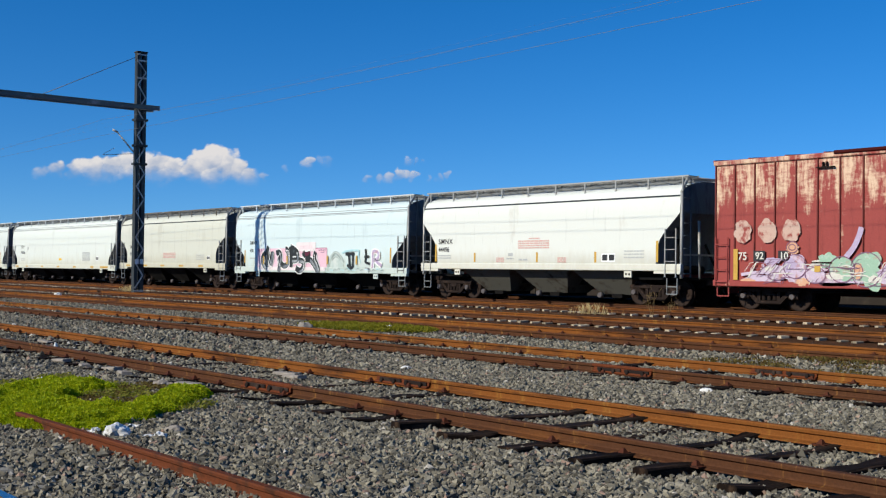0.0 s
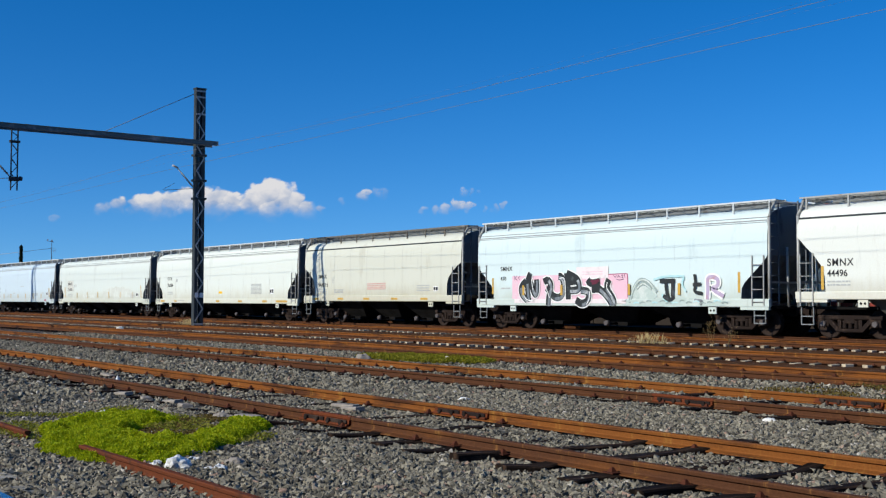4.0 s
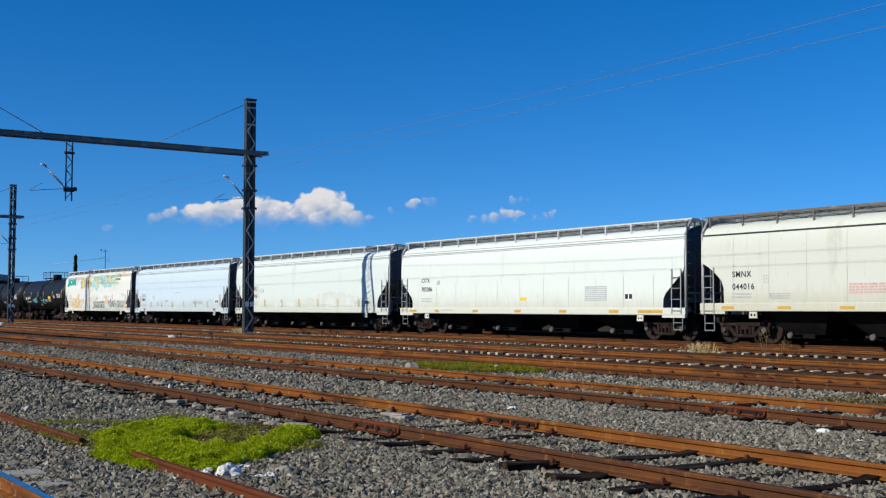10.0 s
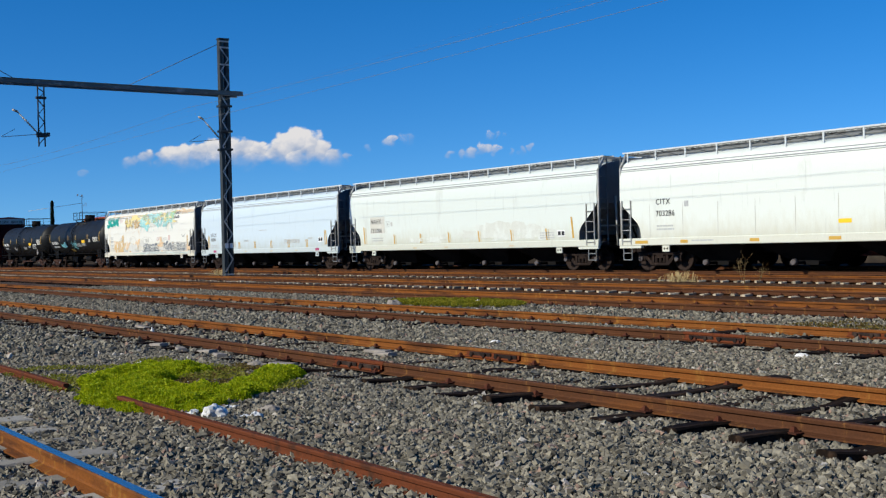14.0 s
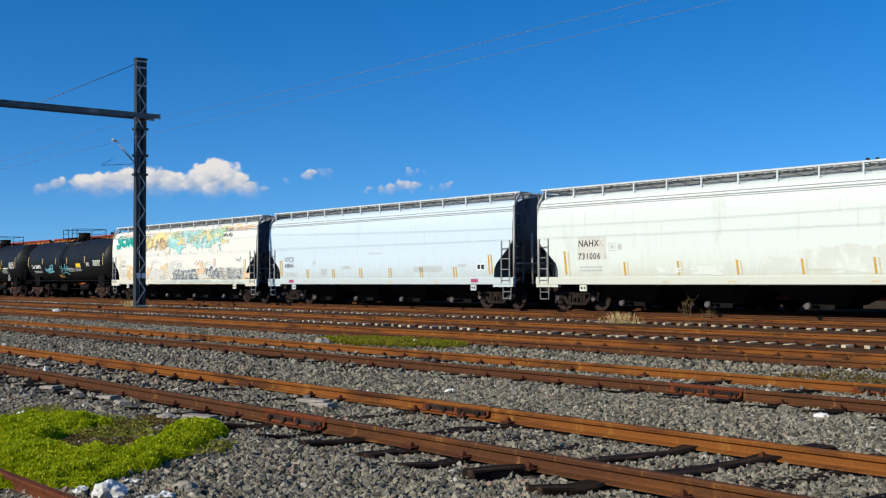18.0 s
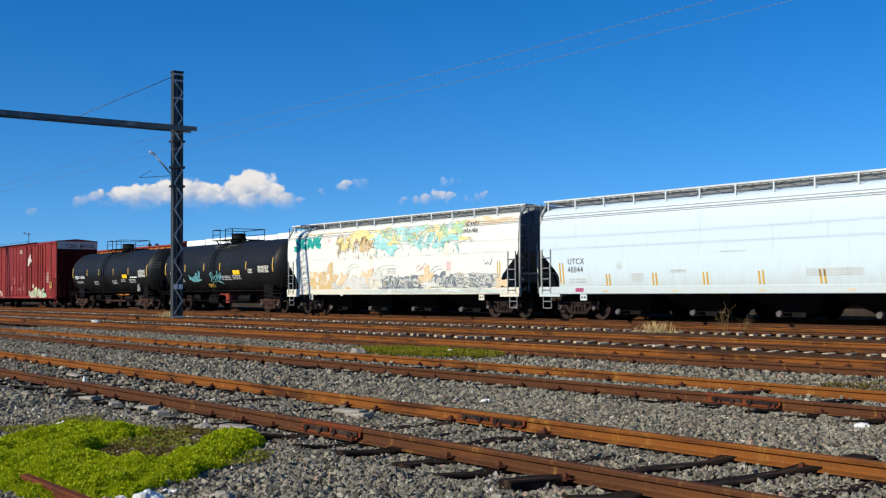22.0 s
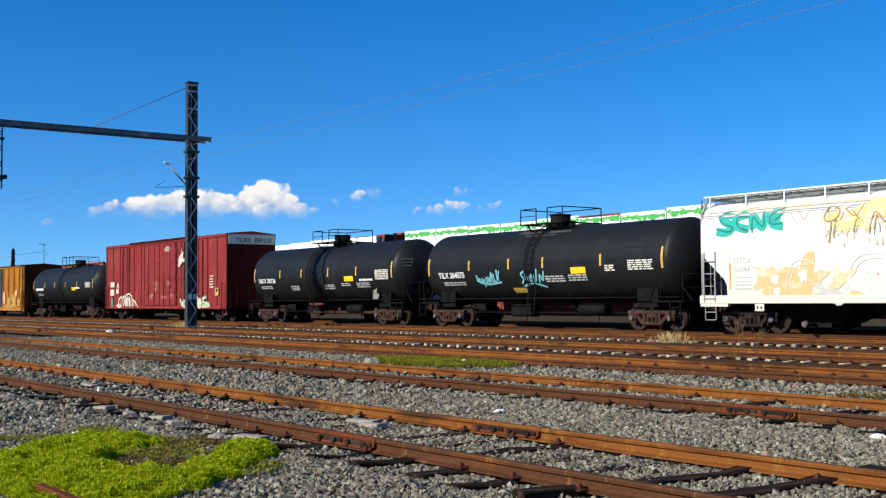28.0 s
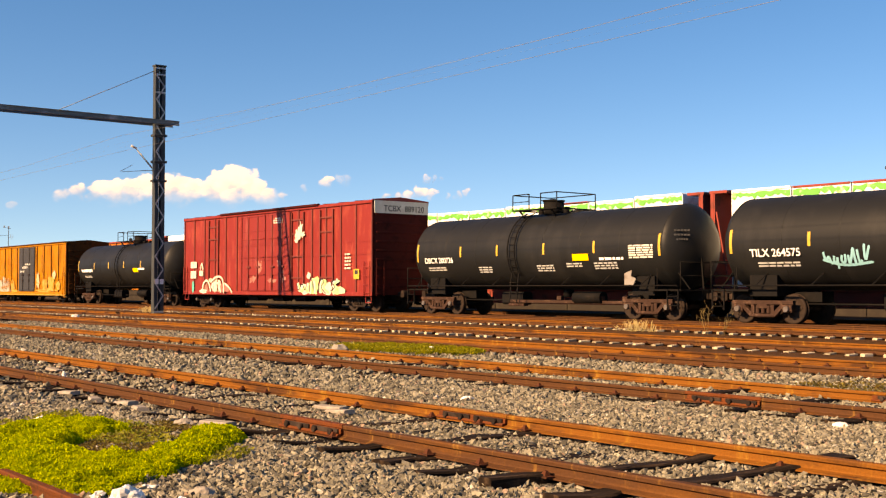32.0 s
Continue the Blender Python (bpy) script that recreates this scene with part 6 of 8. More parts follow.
def boxcar(start0, start1, mats, label, z0, z1, doors, ribs, group="wagons of the moving train", moving=True, y=None, taller=None, thin=1.0):
    """A ribbed boxcar: mats are side, end, roof and door."""
    half, mid = (start1 - start0) / 2, (start0 + start1) / 2
    t = thing("boxcar", label, "freight wagon", group=group)
    side_mat, end_mat, roof_mat, door_mat, rib_mat = mats
    W = 1.52
    for sy in (-1, 1):
        s = Shape()
        y0, y1 = sorted((sy * W, sy * (W - 0.06)))
        s.box(-half, half, y0, y1, z0, z1)
        wall = part("side_wall", s, side_mat, t, "ribbed steel side")
        for i in range(ribs + 1):
            x = -half + 0.06 + (2 * half - 0.12) * i / ribs
            if any(a - 0.2 < x < b + 0.2 for a, b in doors):
                continue
            r = Shape()
            yy = sy * (W + 0.03)
            r.add([(x - 0.05 * thin, sy * W, z0 + 0.12), (x + 0.05 * thin, sy * W, z0 + 0.12), (x + 0.035 * thin, sy * (W + 0.055), z0 + 0.12), (x - 0.035 * thin, sy * (W + 0.055), z0 + 0.12),
                   (x - 0.05 * thin, sy * W, z1 - 0.10), (x + 0.05 * thin, sy * W, z1 - 0.10), (x + 0.035 * thin, sy * (W + 0.055), z1 - 0.10), (x - 0.035 * thin, sy * (W + 0.055), z1 - 0.10)],
                  [(0, 1, 2, 3), (4, 7, 6, 5), (0, 4, 5, 1), (1, 5, 6, 2), (2, 6, 7, 3), (3, 7, 4, 0)])
            part("rib", r, rib_mat, wall)
        rails = Shape()
        y0, y1 = sorted((sy * W, sy * (W + 0.07)))
        rails.box(-half, half, y0, y1, z0 - 0.06, z0 + 0.13, 0.02)
        rails.box(-half, half, y0, y1, z1 - 0.12, z1 + 0.02, 0.02)
        part("side_rail", rails, side_mat, wall)
        for a, b in doors:
            d = Shape()
            y0, y1 = sorted((sy * (W + 0.005), sy * (W + 0.075)))
            d.box(a, b, y0, y1, z0 + 0.16, z1 - 0.16, 0.02)
            door = part("door", d, door_mat, t, "sliding steel door")
            k = 5
            for i in range(k + 1):
                det = Shape()
                z = z0 + 0.2 + (z1 - z0 - 0.45) * i / k
                yy = sorted((sy * (W + 0.075), sy * (W + 0.10)))
                det.box(a + 0.05, b - 0.05, yy[0], yy[1], z, z + 0.05)
                part("door_ridge", det, door_mat, door)
            for f in (0.3, 0.7):
                lk = Shape()
                x = a + (b - a) * f
                lk.rod((x, sy * (W + 0.12), z0 + 0.2), (x, sy * (W + 0.12), z1 - 0.25), 0.022, 6)
                lk.box(x - 0.22, x + 0.22, *sorted((sy * (W + 0.10), sy * (W + 0.15))), z0 + 1.35, z0 + 1.43)
                lk.box(x - 0.06, x + 0.06, *sorted((sy * (W + 0.10), sy * (W + 0.16))), z0 + 0.85, z0 + 1.05)
                part("door_latch", lk, RED_RIB if door_mat is RED_DOOR else BOGIE_RUST, door, "lock bars and handles")
    for sx in (-1, 1):
        e = Shape()
        x0, x1 = sorted((sx * half, sx * (half - 0.06)))
        e.box(x0, x1, -W, W, z0, z1)
        end = part("end_wall", e, end_mat, t, "corrugated steel end")
        k = 9
        for i in range(k):
            z = z0 + 0.35 + (z1 - z0 - 0.95) * i / (k - 1)
            r = Shape()
            xa, xb = sorted((sx * half, sx * (half + 0.05)))
            r.box(xa, xb, -W + 0.15, W - 0.15, z - 0.05, z + 0.05, 0.02)
            part("end_corrugation", r, end_mat, end)
        ladder(t, sx * (half - 0.35), -W - 0.10, z0 - 0.05, z0 + 1.5 if taller is None else taller, 0.46, side_mat, 0.40, "x", "side_ladder")
        ladder(t, sx * (half + 0.08), -W + 0.35, z0 - 0.05, z0 + 1.5, 0.42, end_mat, 0.40, "y", "end_ladder")
        st = Shape()
        for k in (-1, 1):
            st.bar((sx * (half - 0.35) + 0.22 * k, -W, z0 - 0.05), (sx * (half - 0.35) + 0.22 * k, -W, 0.42), 0.035, 0.035)
        st.bar((sx * (half - 0.35) - 0.22, -W, 0.43), (sx * (half - 0.35) + 0.22, -W, 0.43), 0.05, 0.035)
        part("step", st, side_mat, t)
    roof = Shape()
    roof.sweep([(-W - 0.05, z1), (W + 0.05, z1), (W + 0.05, z1 + 0.03), (0.0, z1 + 0.16), (-W - 0.05, z1 + 0.03)], -half - 0.04, half + 0.04)
    rf = part("roof", roof, roof_mat, t, "low pitched steel roof")
    k = 14
    for i in range(k + 1):
        x = -half + 2 * half * i / k
        r = Shape()
        r.sweep([(-W - 0.05, z1 + 0.03), (0, z1 + 0.16), (W + 0.05, z1 + 0.03), (W + 0.05, z1 + 0.06), (0, z1 + 0.20), (-W - 0.05, z1 + 0.06)], x - 0.03, x + 0.03)
        part("roof_rib", r, roof_mat, rf)
    under = Shape()
    under.box(-half + 0.2, half - 0.2, -0.35, 0.35, 0.55, z0)
    under.box(-half + 2.8, half - 2.8, -1.25, 1.25, z0 - 0.14, z0 - 0.02)
    for x in (-2.2, 0.4, 2.6):
        under.box(x - 0.5, x + 0.5, -1.1, -0.5, 0.42, z0 - 0.1, 0.06)
    under.rod((-half + 3.2, -1.0, 0.62), (half - 3.2, -1.0, 0.62), 0.04, 6)
    part("underframe", under, STEEL_BLACK, t, "black underframe with brake gear")
    couplers(t, half)
    if moving:
        running_gear(t, mid, (-half + 1.75, half - 1.75))
    return t, half


def peeling_side(name, base, bare, dark, full, gone):
    """Red paint that has flaked off in upright streaks to the primer, most above the height full, not at all below gone."""
    m, n, l, p = nodes_of(name)
    co = n.new("ShaderNodeTexCoord").outputs["Object"]
    col = n.new("ShaderNodeRGB").outputs[0]
    col.default_value = rgb(base)
    f = noise_at(n, l, co, 2.2, 7, 0.7, (2.0, 1.0, 0.35))
    col = blend(n, l, ramp(n, l, f, 0.52, 0.72), col, dark)
    xyz = n.new("ShaderNodeSeparateXYZ")
    l.new(co, xyz.inputs[0])
    up = ramp(n, l, xyz.outputs["Z"], gone, full)
    streak = noise_at(n, l, co, 1.5, 8, 0.72, (1.9, 1.0, 0.30))
    smear = noise_at(n, l, co, 2.6, 8, 0.75, (0.8, 1.0, 2.2))
    both = n.new("ShaderNodeMath")
    both.operation = "MULTIPLY_ADD"
    both.inputs[1].default_value = 0.45
    l.new(smear, both.inputs[0])
    l.new(streak, both.inputs[2])
    add = n.new("ShaderNodeMath")
    add.operation = "MULTIPLY_ADD"
    add.inputs[1].default_value = 0.20
    l.new(up, add.inputs[0])
    l.new(both.outputs[0], add.inputs[2])
    col = blend(n, l, ramp(n, l, add.outputs[0], 0.875, 1.02), col, bare)
    g = noise_at(n, l, co, 35, 3)
    h = n.new("ShaderNodeHueSaturation")
    l.new(ramp(n, l, g, -1.2, 1.6), h.inputs["Value"])
    h.inputs["Saturation"].default_value = 1.0
    l.new(col, h.inputs["Color"])
    mul = n.new("ShaderNodeMath")
    mul.operation = "MULTIPLY"
    mul.inputs[1].default_value = 1.65
    l.new(h.inputs["Value"].links[0].from_socket, mul.inputs[0])
    l.new(mul.outputs[0], h.inputs["Value"])
    l.new(h.outputs[0], p.inputs["Base Color"])
    p.inputs["Roughness"].default_value, p.inputs["Specular IOR Level"].default_value = 0.65, 0.2
    b = n.new("ShaderNodeBump")
    b.inputs["Strength"].default_value, b.inputs["Distance"].default_value = 0.12, 0.01
    l.new(add.outputs[0], b.inputs["Height"])
    l.new(b.outputs[0], p.inputs["Normal"])
    return m


def peeling(name, base, bare, amount, dark):
    return surf(name, base, spots=bare, amount=amount, scale=1.3, stretch=(1.6, 1.0, 0.45), rough=0.65, bump=0.12, fine=35, vary=0.08, second=dark, amount2=0.22, scale2=2.5, stretch2=(2.5, 1, 0.25))


PALE_LILAC = surf("pale_lilac_spray_paint", (0.52, 0.42, 0.52), spots=(0.44, 0.24, 0.22), amount=0.45, scale=3.5, stretch=(1.4, 1, 0.6), second=(0.60, 0.52, 0.56), amount2=0.4, scale2=5.0)
# Ribs, latches and raised frames: darker red than the sides.
RED_RIB = surf("dark_red_rib", (0.15, 0.028, 0.022), spots=(0.24, 0.04, 0.03), amount=0.4, scale=2.0, rough=0.65)
# Red darkened as the shade on the end walls; door tracks share it.
DARK_RED_AND_END_SHADE = surf("dark_red_and_end_shade", (0.055, 0.009, 0.008), spots=(0.03, 0.006, 0.006), amount=0.5, scale=2.0, rough=0.7, gloss=0.03)
RED_OLD = peeling("faded_red_boxcar_paint", (0.29, 0.058, 0.050), (0.42, 0.14, 0.10), 0.28, (0.20, 0.04, 0.035))
RED_PEEL = peeling_side("peeling_red_boxcar_paint", (0.29, 0.058, 0.050), (0.64, 0.46, 0.32), (0.22, 0.045, 0.038), 3.7, 2.70)
RED2 = peeling("red_boxcar_paint", (0.20, 0.014, 0.012), (0.27, 0.038, 0.026), 0.52, (0.12, 0.010, 0.009))
GOLD = peeling("golden_orange_boxcar_paint", (0.36, 0.125, 0.003), (0.42, 0.20, 0.012), 0.46, (0.15, 0.05, 0.008))
# Brown of roof, ribs and grime; on the end walls it paints shade.
BROWN_AND_END_SHADE = surf("brown_and_end_shade", (0.085, 0.030, 0.009), spots=(0.045, 0.018, 0.008), amount=0.5, scale=2.0, rough=0.7, gloss=0.03)
ROOF_GREY = surf("dull_roof_steel", (0.26, 0.24, 0.22), spots=(0.16, 0.10, 0.07), amount=0.5, scale=1.5, rough=0.6, metal=0.4)
RED_DOOR = peeling("faded_red_door_paint", (0.20, 0.016, 0.015), (0.30, 0.060, 0.050), 0.40, (0.10, 0.014, 0.011))
DOOR_BLACK = flat("black_door_paint", (0.035, 0.036, 0.04))

k1, half = boxcar(-21.30, -2.60, (RED_PEEL, DARK_RED_AND_END_SHADE, RED_OLD, RED_PEEL, RED_RIB), "old red boxcar with peeling cream patches and graffiti", 0.80, 4.72, ((-1.7, 1.7),), 25, thin=0.5)
s = Shape()
s.box(-half + 4.35, half - 4.35, -1.64, -1.50, 4.68, 4.79, 0.03)
part("door_track", s, DARK_RED_AND_END_SHADE, k1, "dark red door track along the eave")
EMBLEM = surf("worn_pale_paint", (0.52, 0.36, 0.29), spots=(0.29, 0.058, 0.050), amount=0.55, scale=4.0, rough=0.7)
EX = -half + 0.82     # plain shapes in place of the owner's emblem
for k, x in enumerate((0.32, 1.22, 2.08)):
    blot(k1, EX + x, 2.47, 0.32, 0.36, EMBLEM, 140 + k, -1.588, "worn pale patch of the owner's emblem", 0.12)
stripes_x = -half + 0.80
s = Shape()
s.box(stripes_x, stripes_x + 0.16, -1.60, -1.585, 0.95, 1.92)
part("reflector_strip", s, AMBER, k1, "amber reflective strip")
for x, w in ((-half + 1.55, 0.42), (-half + 2.45, 0.34)):
    s = Shape()
    s.box(x, x + w, -1.60, -1.585, 1.55, 1.86)
    part("painted_panel", s, BLACK_MARK, k1, "dark panel behind the fleet number")
lettering("75", -half + 0.98, 1.58, -1.605, 0.24, PALE, k1)
lettering("92", -half + 1.62, 1.60, -1.605, 0.22, PALE, k1)
lettering("10", -half + 2.50, 1.60, -1.605, 0.22, PALE, k1)
for k, (mt, x, z, rx, rz) in enumerate(((PALE_LILAC, 1.75, 0.98, 0.62, 0.15), (PALE_LILAC, 2.45, 1.20, 0.45, 0.28), (PEACH, 1.35, 0.92, 0.26, 0.09), (LILAC, 3.05, 1.38, 0.42, 0.36), (PALE_LILAC, 3.55, 1.08, 0.80, 0.26), (PALE_LILAC, 4.6, 0.95, 0.9, 0.13), (MINT, 4.20, 1.55, 0.34, 0.24), (MINT, 4.62, 1.30, 0.42, 0.36), (MINT, 5.40, 1.30, 0.52, 0.50),
                                            (PEACH, 5.12, 1.24, 0.16, 0.22), (PEACH, 3.30, 0.92, 0.24, 0.12), (PEACH, 2.95, 1.92, 0.22, 0.16), (MINT, 6.9, 1.25, 0.6, 0.36), (PALE_LILAC, 6.15, 1.15, 0.4, 0.30), (PALE_LILAC, 7.6, 1.0, 0.6, 0.14), (PALE, 2.0, 1.28, 0.22, 0.12), (PALE, 3.75, 1.40, 0.20, 0.16), (PALE, 4.4, 1.10, 0.30, 0.10), (LILAC, 2.2, 1.55, 0.30, 0.12), (PALE, 5.7, 1.02, 0.22, 0.10))):
    blot(k1, -half + x, z, rx, rz, mt, 80 + k, -1.584 - 0.0012 * k, "faded sprayed bubble shape", 0.30)
strokes(k1, -half, [[(4.75, 1.65), (5.02, 1.95), (5.18, 2.30), (5.24, 2.52)]], 0.17, LILAC, -1.604, "lilac sprayed tongue")
strokes(k1, -half, [[(1.1, 1.12), (1.9, 1.22), (2.6, 1.12), (3.1, 0.92)], [(1.9, 1.45), (1.95, 1.2)], [(2.9, 1.72), (3.3, 1.5), (3.5, 1.05), (4.0, 0.98)]], 0.10, PALE_LILAC, -1.606, "pale lilac sprayed sweeps")
for x, z, rx, rz in ((5.40, 1.30, 0.50, 0.50), (5.12, 1.24, 0.17, 0.24), (4.62, 1.30, 0.42, 0.38), (3.05, 1.38, 0.40, 0.36), (2.95, 1.96, 0.20, 0.17), (2.95, 1.96, 0.12, 0.09), (6.9, 1.25, 0.6, 0.40), (3.75, 1.12, 0.34, 0.24), (2.4, 1.08, 0.30, 0.12)):
    ring(k1, -half + x, z, rx, rz, 0.028, PLUM, -1.610, "thin dark purple outline")
scribble(k1, -half + 1.2, -half + 6.6, 0.84, 1.5, PALE, 83, 30, 0.03, -1.611, 0.7, "thin pale graffiti lines", 0.4)
scribble(k1, -half + 1.2, -half + 6.6, 0.84, 1.6, PLUM, 82, 34, 0.020, -1.6135, 0.9, "thin dark graffiti outlines", 0.5)
s = Shape()
s.box(-half + 3.72, -half + 3.92, -1.612, -1.60, 1.22, 1.42)
part("placard", s, AMBER, k1, "amber placard")
s = Shape()
s.box(-half + 3.62, -half + 4.3, -1.62, -1.55, 1.48, 1.52)
part("bracket", s, BOGIE_RUST, k1, "small rusty side bracket")
s = Shape()
s.box(-half + 3.75, -half + 4.35, -1.62, -1.55, 4.30, 4.34)
s.box(-half + 3.96, -half + 4.0, -1.62, -1.55, 4.34, 4.48).box(-half + 4.08, -half + 4.12, -1.62, -1.55, 4.34, 4.48)
part("bracket", s, BOGIE_RUST, k1, "small rusty side bracket")

WORN_PALE = surf("worn_off_white_spray", (0.56, 0.50, 0.43), spots=(0.26, 0.06, 0.05), amount=0.42, scale=5.0, stretch=(1.5, 1, 0.5), rough=0.7, second=(0.42, 0.30, 0.24), amount2=0.35, scale2=9.0)
PALE_ROSE = surf("red_paint_worn_pale", (0.34, 0.14, 0.12), spots=(0.24, 0.03, 0.026), amount=0.5, scale=6.0, rough=0.7)
r1, half = boxcar(-200.10, -181.00, (RED2, DARK_RED_AND_END_SHADE, RED2, RED_DOOR, RED_RIB), "red ribbed boxcar with double doors and low graffiti", 0.78, 5.02, ((-2.5, -0.06), (0.0, 2.38)), 15)
s = Shape()
s.box(-half + 4.6, half - 4.5, -1.66, -1.50, 5.00, 5.12, 0.03)
part("door_track", s, DARK_RED_AND_END_SHADE, r1, "dark red door track along the eave")
s = Shape()
s.box(half + 0.06, half + 0.085, -1.5, 1.5, 4.46, 5.02)
panel = part("end_sign_panel", s, PANEL_CREAM, r1, "pale grey panel on the end")
me = lettering("TCBX  889120", 0, 0, 0, 0.26, BLACK_MARK, r1)
me.matrix_basis = pose(half + 0.09, -1.0, 4.56, 90, 0, 90)
for k, (mt, x, z, rx, rz) in enumerate(((PALE_ROSE, 3.0, 1.08, 0.55, 0.34), (WORN_PALE, 4.1, 1.20, 0.60, 0.40), (PALE_ROSE, 5.1, 1.05, 0.55, 0.30), (MINT, 3.4, 1.50, 0.22, 0.12), (TEAL, 1.25, 1.15, 0.12, 0.34), (WORN_PALE, 2.5, 0.90, 0.45, 0.12), (WORN_PALE, 13.5, 1.02, 0.55, 0.25), (LIME, 14.2, 1.10, 0.45, 0.30), (WORN_PALE, 15.3, 1.08, 0.60, 0.30), (LIME, 16.3, 0.98, 0.45, 0.20), (BRIGHT, 14.5, 1.45, 0.20, 0.18), (WORN_PALE, 13.75, 1.68, 0.18, 0.16), (MINT, 16.7, 0.95, 0.25, 0.14))):
    blot(r1, -half + x, z, rx, rz, mt, 330 + k, -1.588 - 0.001 * k, "faded pale sprayed shape", 0.18)
strokes(r1, -half, [[(2.45, 0.84), (2.50, 1.30), (2.95, 1.58), (3.35, 1.25), (3.45, 0.84)], [(3.45, 1.45), (4.1, 1.78), (4.8, 1.62), (5.0, 1.20), (4.95, 0.84)], [(3.95, 0.84), (4.05, 1.32), (4.50, 1.32), (4.55, 0.84)], [(5.1, 1.35), (5.6, 1.12), (5.95, 0.84)]], 0.11, WORN_PALE, -1.606, "fat pale outline of a sprayed letter", 0.1, 3)
strokes(r1, -half, [[(2.65, 0.86), (2.70, 1.22), (2.98, 1.40), (3.2, 1.1)], [(3.65, 1.40), (4.15, 1.62), (4.7, 1.45)], [(4.2, 0.9), (4.28, 1.15), (4.4, 0.9)]], 0.045, BROWN_AND_END_SHADE, -1.608, "thin brown line of a sprayed letter", 0.1, 4)
for lines in ([[(12.8, 1.3), (13.0, 0.85), (13.35, 1.30), (13.6, 0.84), (13.75, 1.35)], [(13.95, 0.84), (14.0, 1.5), (14.35, 1.45), (14.38, 0.86)], [(14.8, 0.86), (14.85, 1.52), (15.35, 1.40), (14.95, 1.15), (15.45, 0.86)], [(16.35, 1.42), (15.85, 1.30), (16.30, 1.08), (15.85, 0.86)]],):
    strokes(r1, -half, lines, 0.21, WORN_PALE, -1.610, "fat pale sprayed letter", 0.1, 4)
    strokes(r1, -half, [[(x + 0.10, z - 0.02) for x, z in l] for l in lines], 0.12, LIME, -1.614, "green fade of a sprayed letter", 0.12, 5)
    strokes(r1, -half, [[(x - 0.13, z + 0.03) for x, z in l] for l in lines], 0.05, BLACK_MARK, -1.616, "thin dark outline of a sprayed letter", 0.15, 6)
for k, (x, z, w, h) in enumerate(((-half + 0.95, 2.20, 0.75, 0.36), (-half + 0.95, 1.62, 0.7, 0.42), (-half + 2.05, 1.75, 0.45, 0.30))):
    patch(r1, x, x + w, z, z + h, WORN_PALE, "worn cream block of paint", -1.60 - 0.001 * k)
strokes(r1, -half, [[(2.15, 2.1), (2.35, 2.55), (2.5, 2.1)]], 0.12, WORN_PALE, -1.60, "small off-white tag")
for k, (x, z, rx, rz) in enumerate(((3.20, 3.75, 0.22, 0.28), (3.45, 4.05, 0.16, 0.34), (3.60, 3.72, 0.20, 0.16), (3.05, 3.45, 0.18, 0.12))):
    blot(r1, x, z, rx, rz, WORN_PALE, 360 + k, -1.610 - 0.001 * k, "off-white splashed tag", 0.6)
for k, (x, z, rx, rz) in enumerate(((-1.3, 1.55, 0.30, 0.16), (0.6, 1.45, 0.35, 0.12), (1.7, 1.6, 0.25, 0.20), (1.4, 2.35, 0.20, 0.16), (-0.6, 2.2, 0.22, 0.30))):
    blot(r1, x, z, rx, rz, PALE_ROSE, 370 + k, -1.604 - 0.001 * k, "patch worn pale on the door", 0.7)
for a, b in ((-2.54, -0.04), (-0.02, 2.42)):
    for x in (a, b):
        s = Shape()
        s.box(x - 0.03, x + 0.03, -1.60, -1.53, 0.92, 4.84)
        part("door_post", s, DARK_RED_AND_END_SHADE, r1, "dark door edge post")
    for z in (1.75, 2.65, 3.6):
        s = Shape()
        s.box(a + 0.1, b - 0.1, -1.635, -1.59, z, z + 0.06)
        part("door_rib", s, RED2, r1, "horizontal door rib")
bars([(half - 2.2, half - 1.7, 2.6 - 0.16 * k, 0.08) for k in range(5)], -1.592, WORN_PALE, r1, "faded white marking lines")
s = Shape()
s.box(half - 1.45, half - 1.0, -1.60, -1.588, 1.5, 1.95)
part("placard", s, AMBER, r1, "amber and black placard")
s = Shape()
s.box(half - 1.35, half - 1.1, -1.606, -1.60, 1.72, 1.9)
part("painted_panel", s, BLACK_MARK, r1, "black mark on the placard")
for x in (-half + 3.1, 2.5, half - 4.4):
    s = Shape()
    s.box(x, x + 0.07, -1.60, -1.53, 0.92, 4.80).box(x + 1.13, x + 1.2, -1.60, -1.53, 0.92, 4.80)
    for z in (1.55, 2.6, 3.72, 4.4):
        s.box(x, x + 1.2, -1.585, -1.53, z, z + 0.07)
    part("locking_frame", s, RED_RIB, r1, "raised frame on the side")
bars([(0.95, 1.6, 4.56, 0.07), (0.80, 1.75, 4.45, 0.08), (0.82, 1.72, 4.34, 0.07)], -1.612, WORN_PALE, r1, "faded white oval of marking lines")

y1, half = boxcar(-235.6, -219.0, (GOLD, BROWN_AND_END_SHADE, BROWN_AND_END_SHADE, DOOR_BLACK, BROWN_AND_END_SHADE), "golden orange boxcar with a dark louvred door and faded graffiti", 0.66, 4.30, ((-1.75, 1.75),), 11)
PALE_BLUE = surf("faded_pale_blue_spray", (0.34, 0.33, 0.28), spots=(0.36, 0.16, 0.02), amount=0.5, scale=3.0)
PALE_GOLD = surf("worn_pale_yellow_paint", (0.42, 0.25, 0.06), spots=(0.34, 0.13, 0.008), amount=0.5, scale=3.0)
for i in range(12):
    s = Shape()
    z = 0.95 + 0.26 * i
    s.box(-1.68, 1.68, -1.628, -1.595, z, z + 0.05)
    part("door_louvre", s, DOOR_BLACK, y1, "level ridge of the dark door")
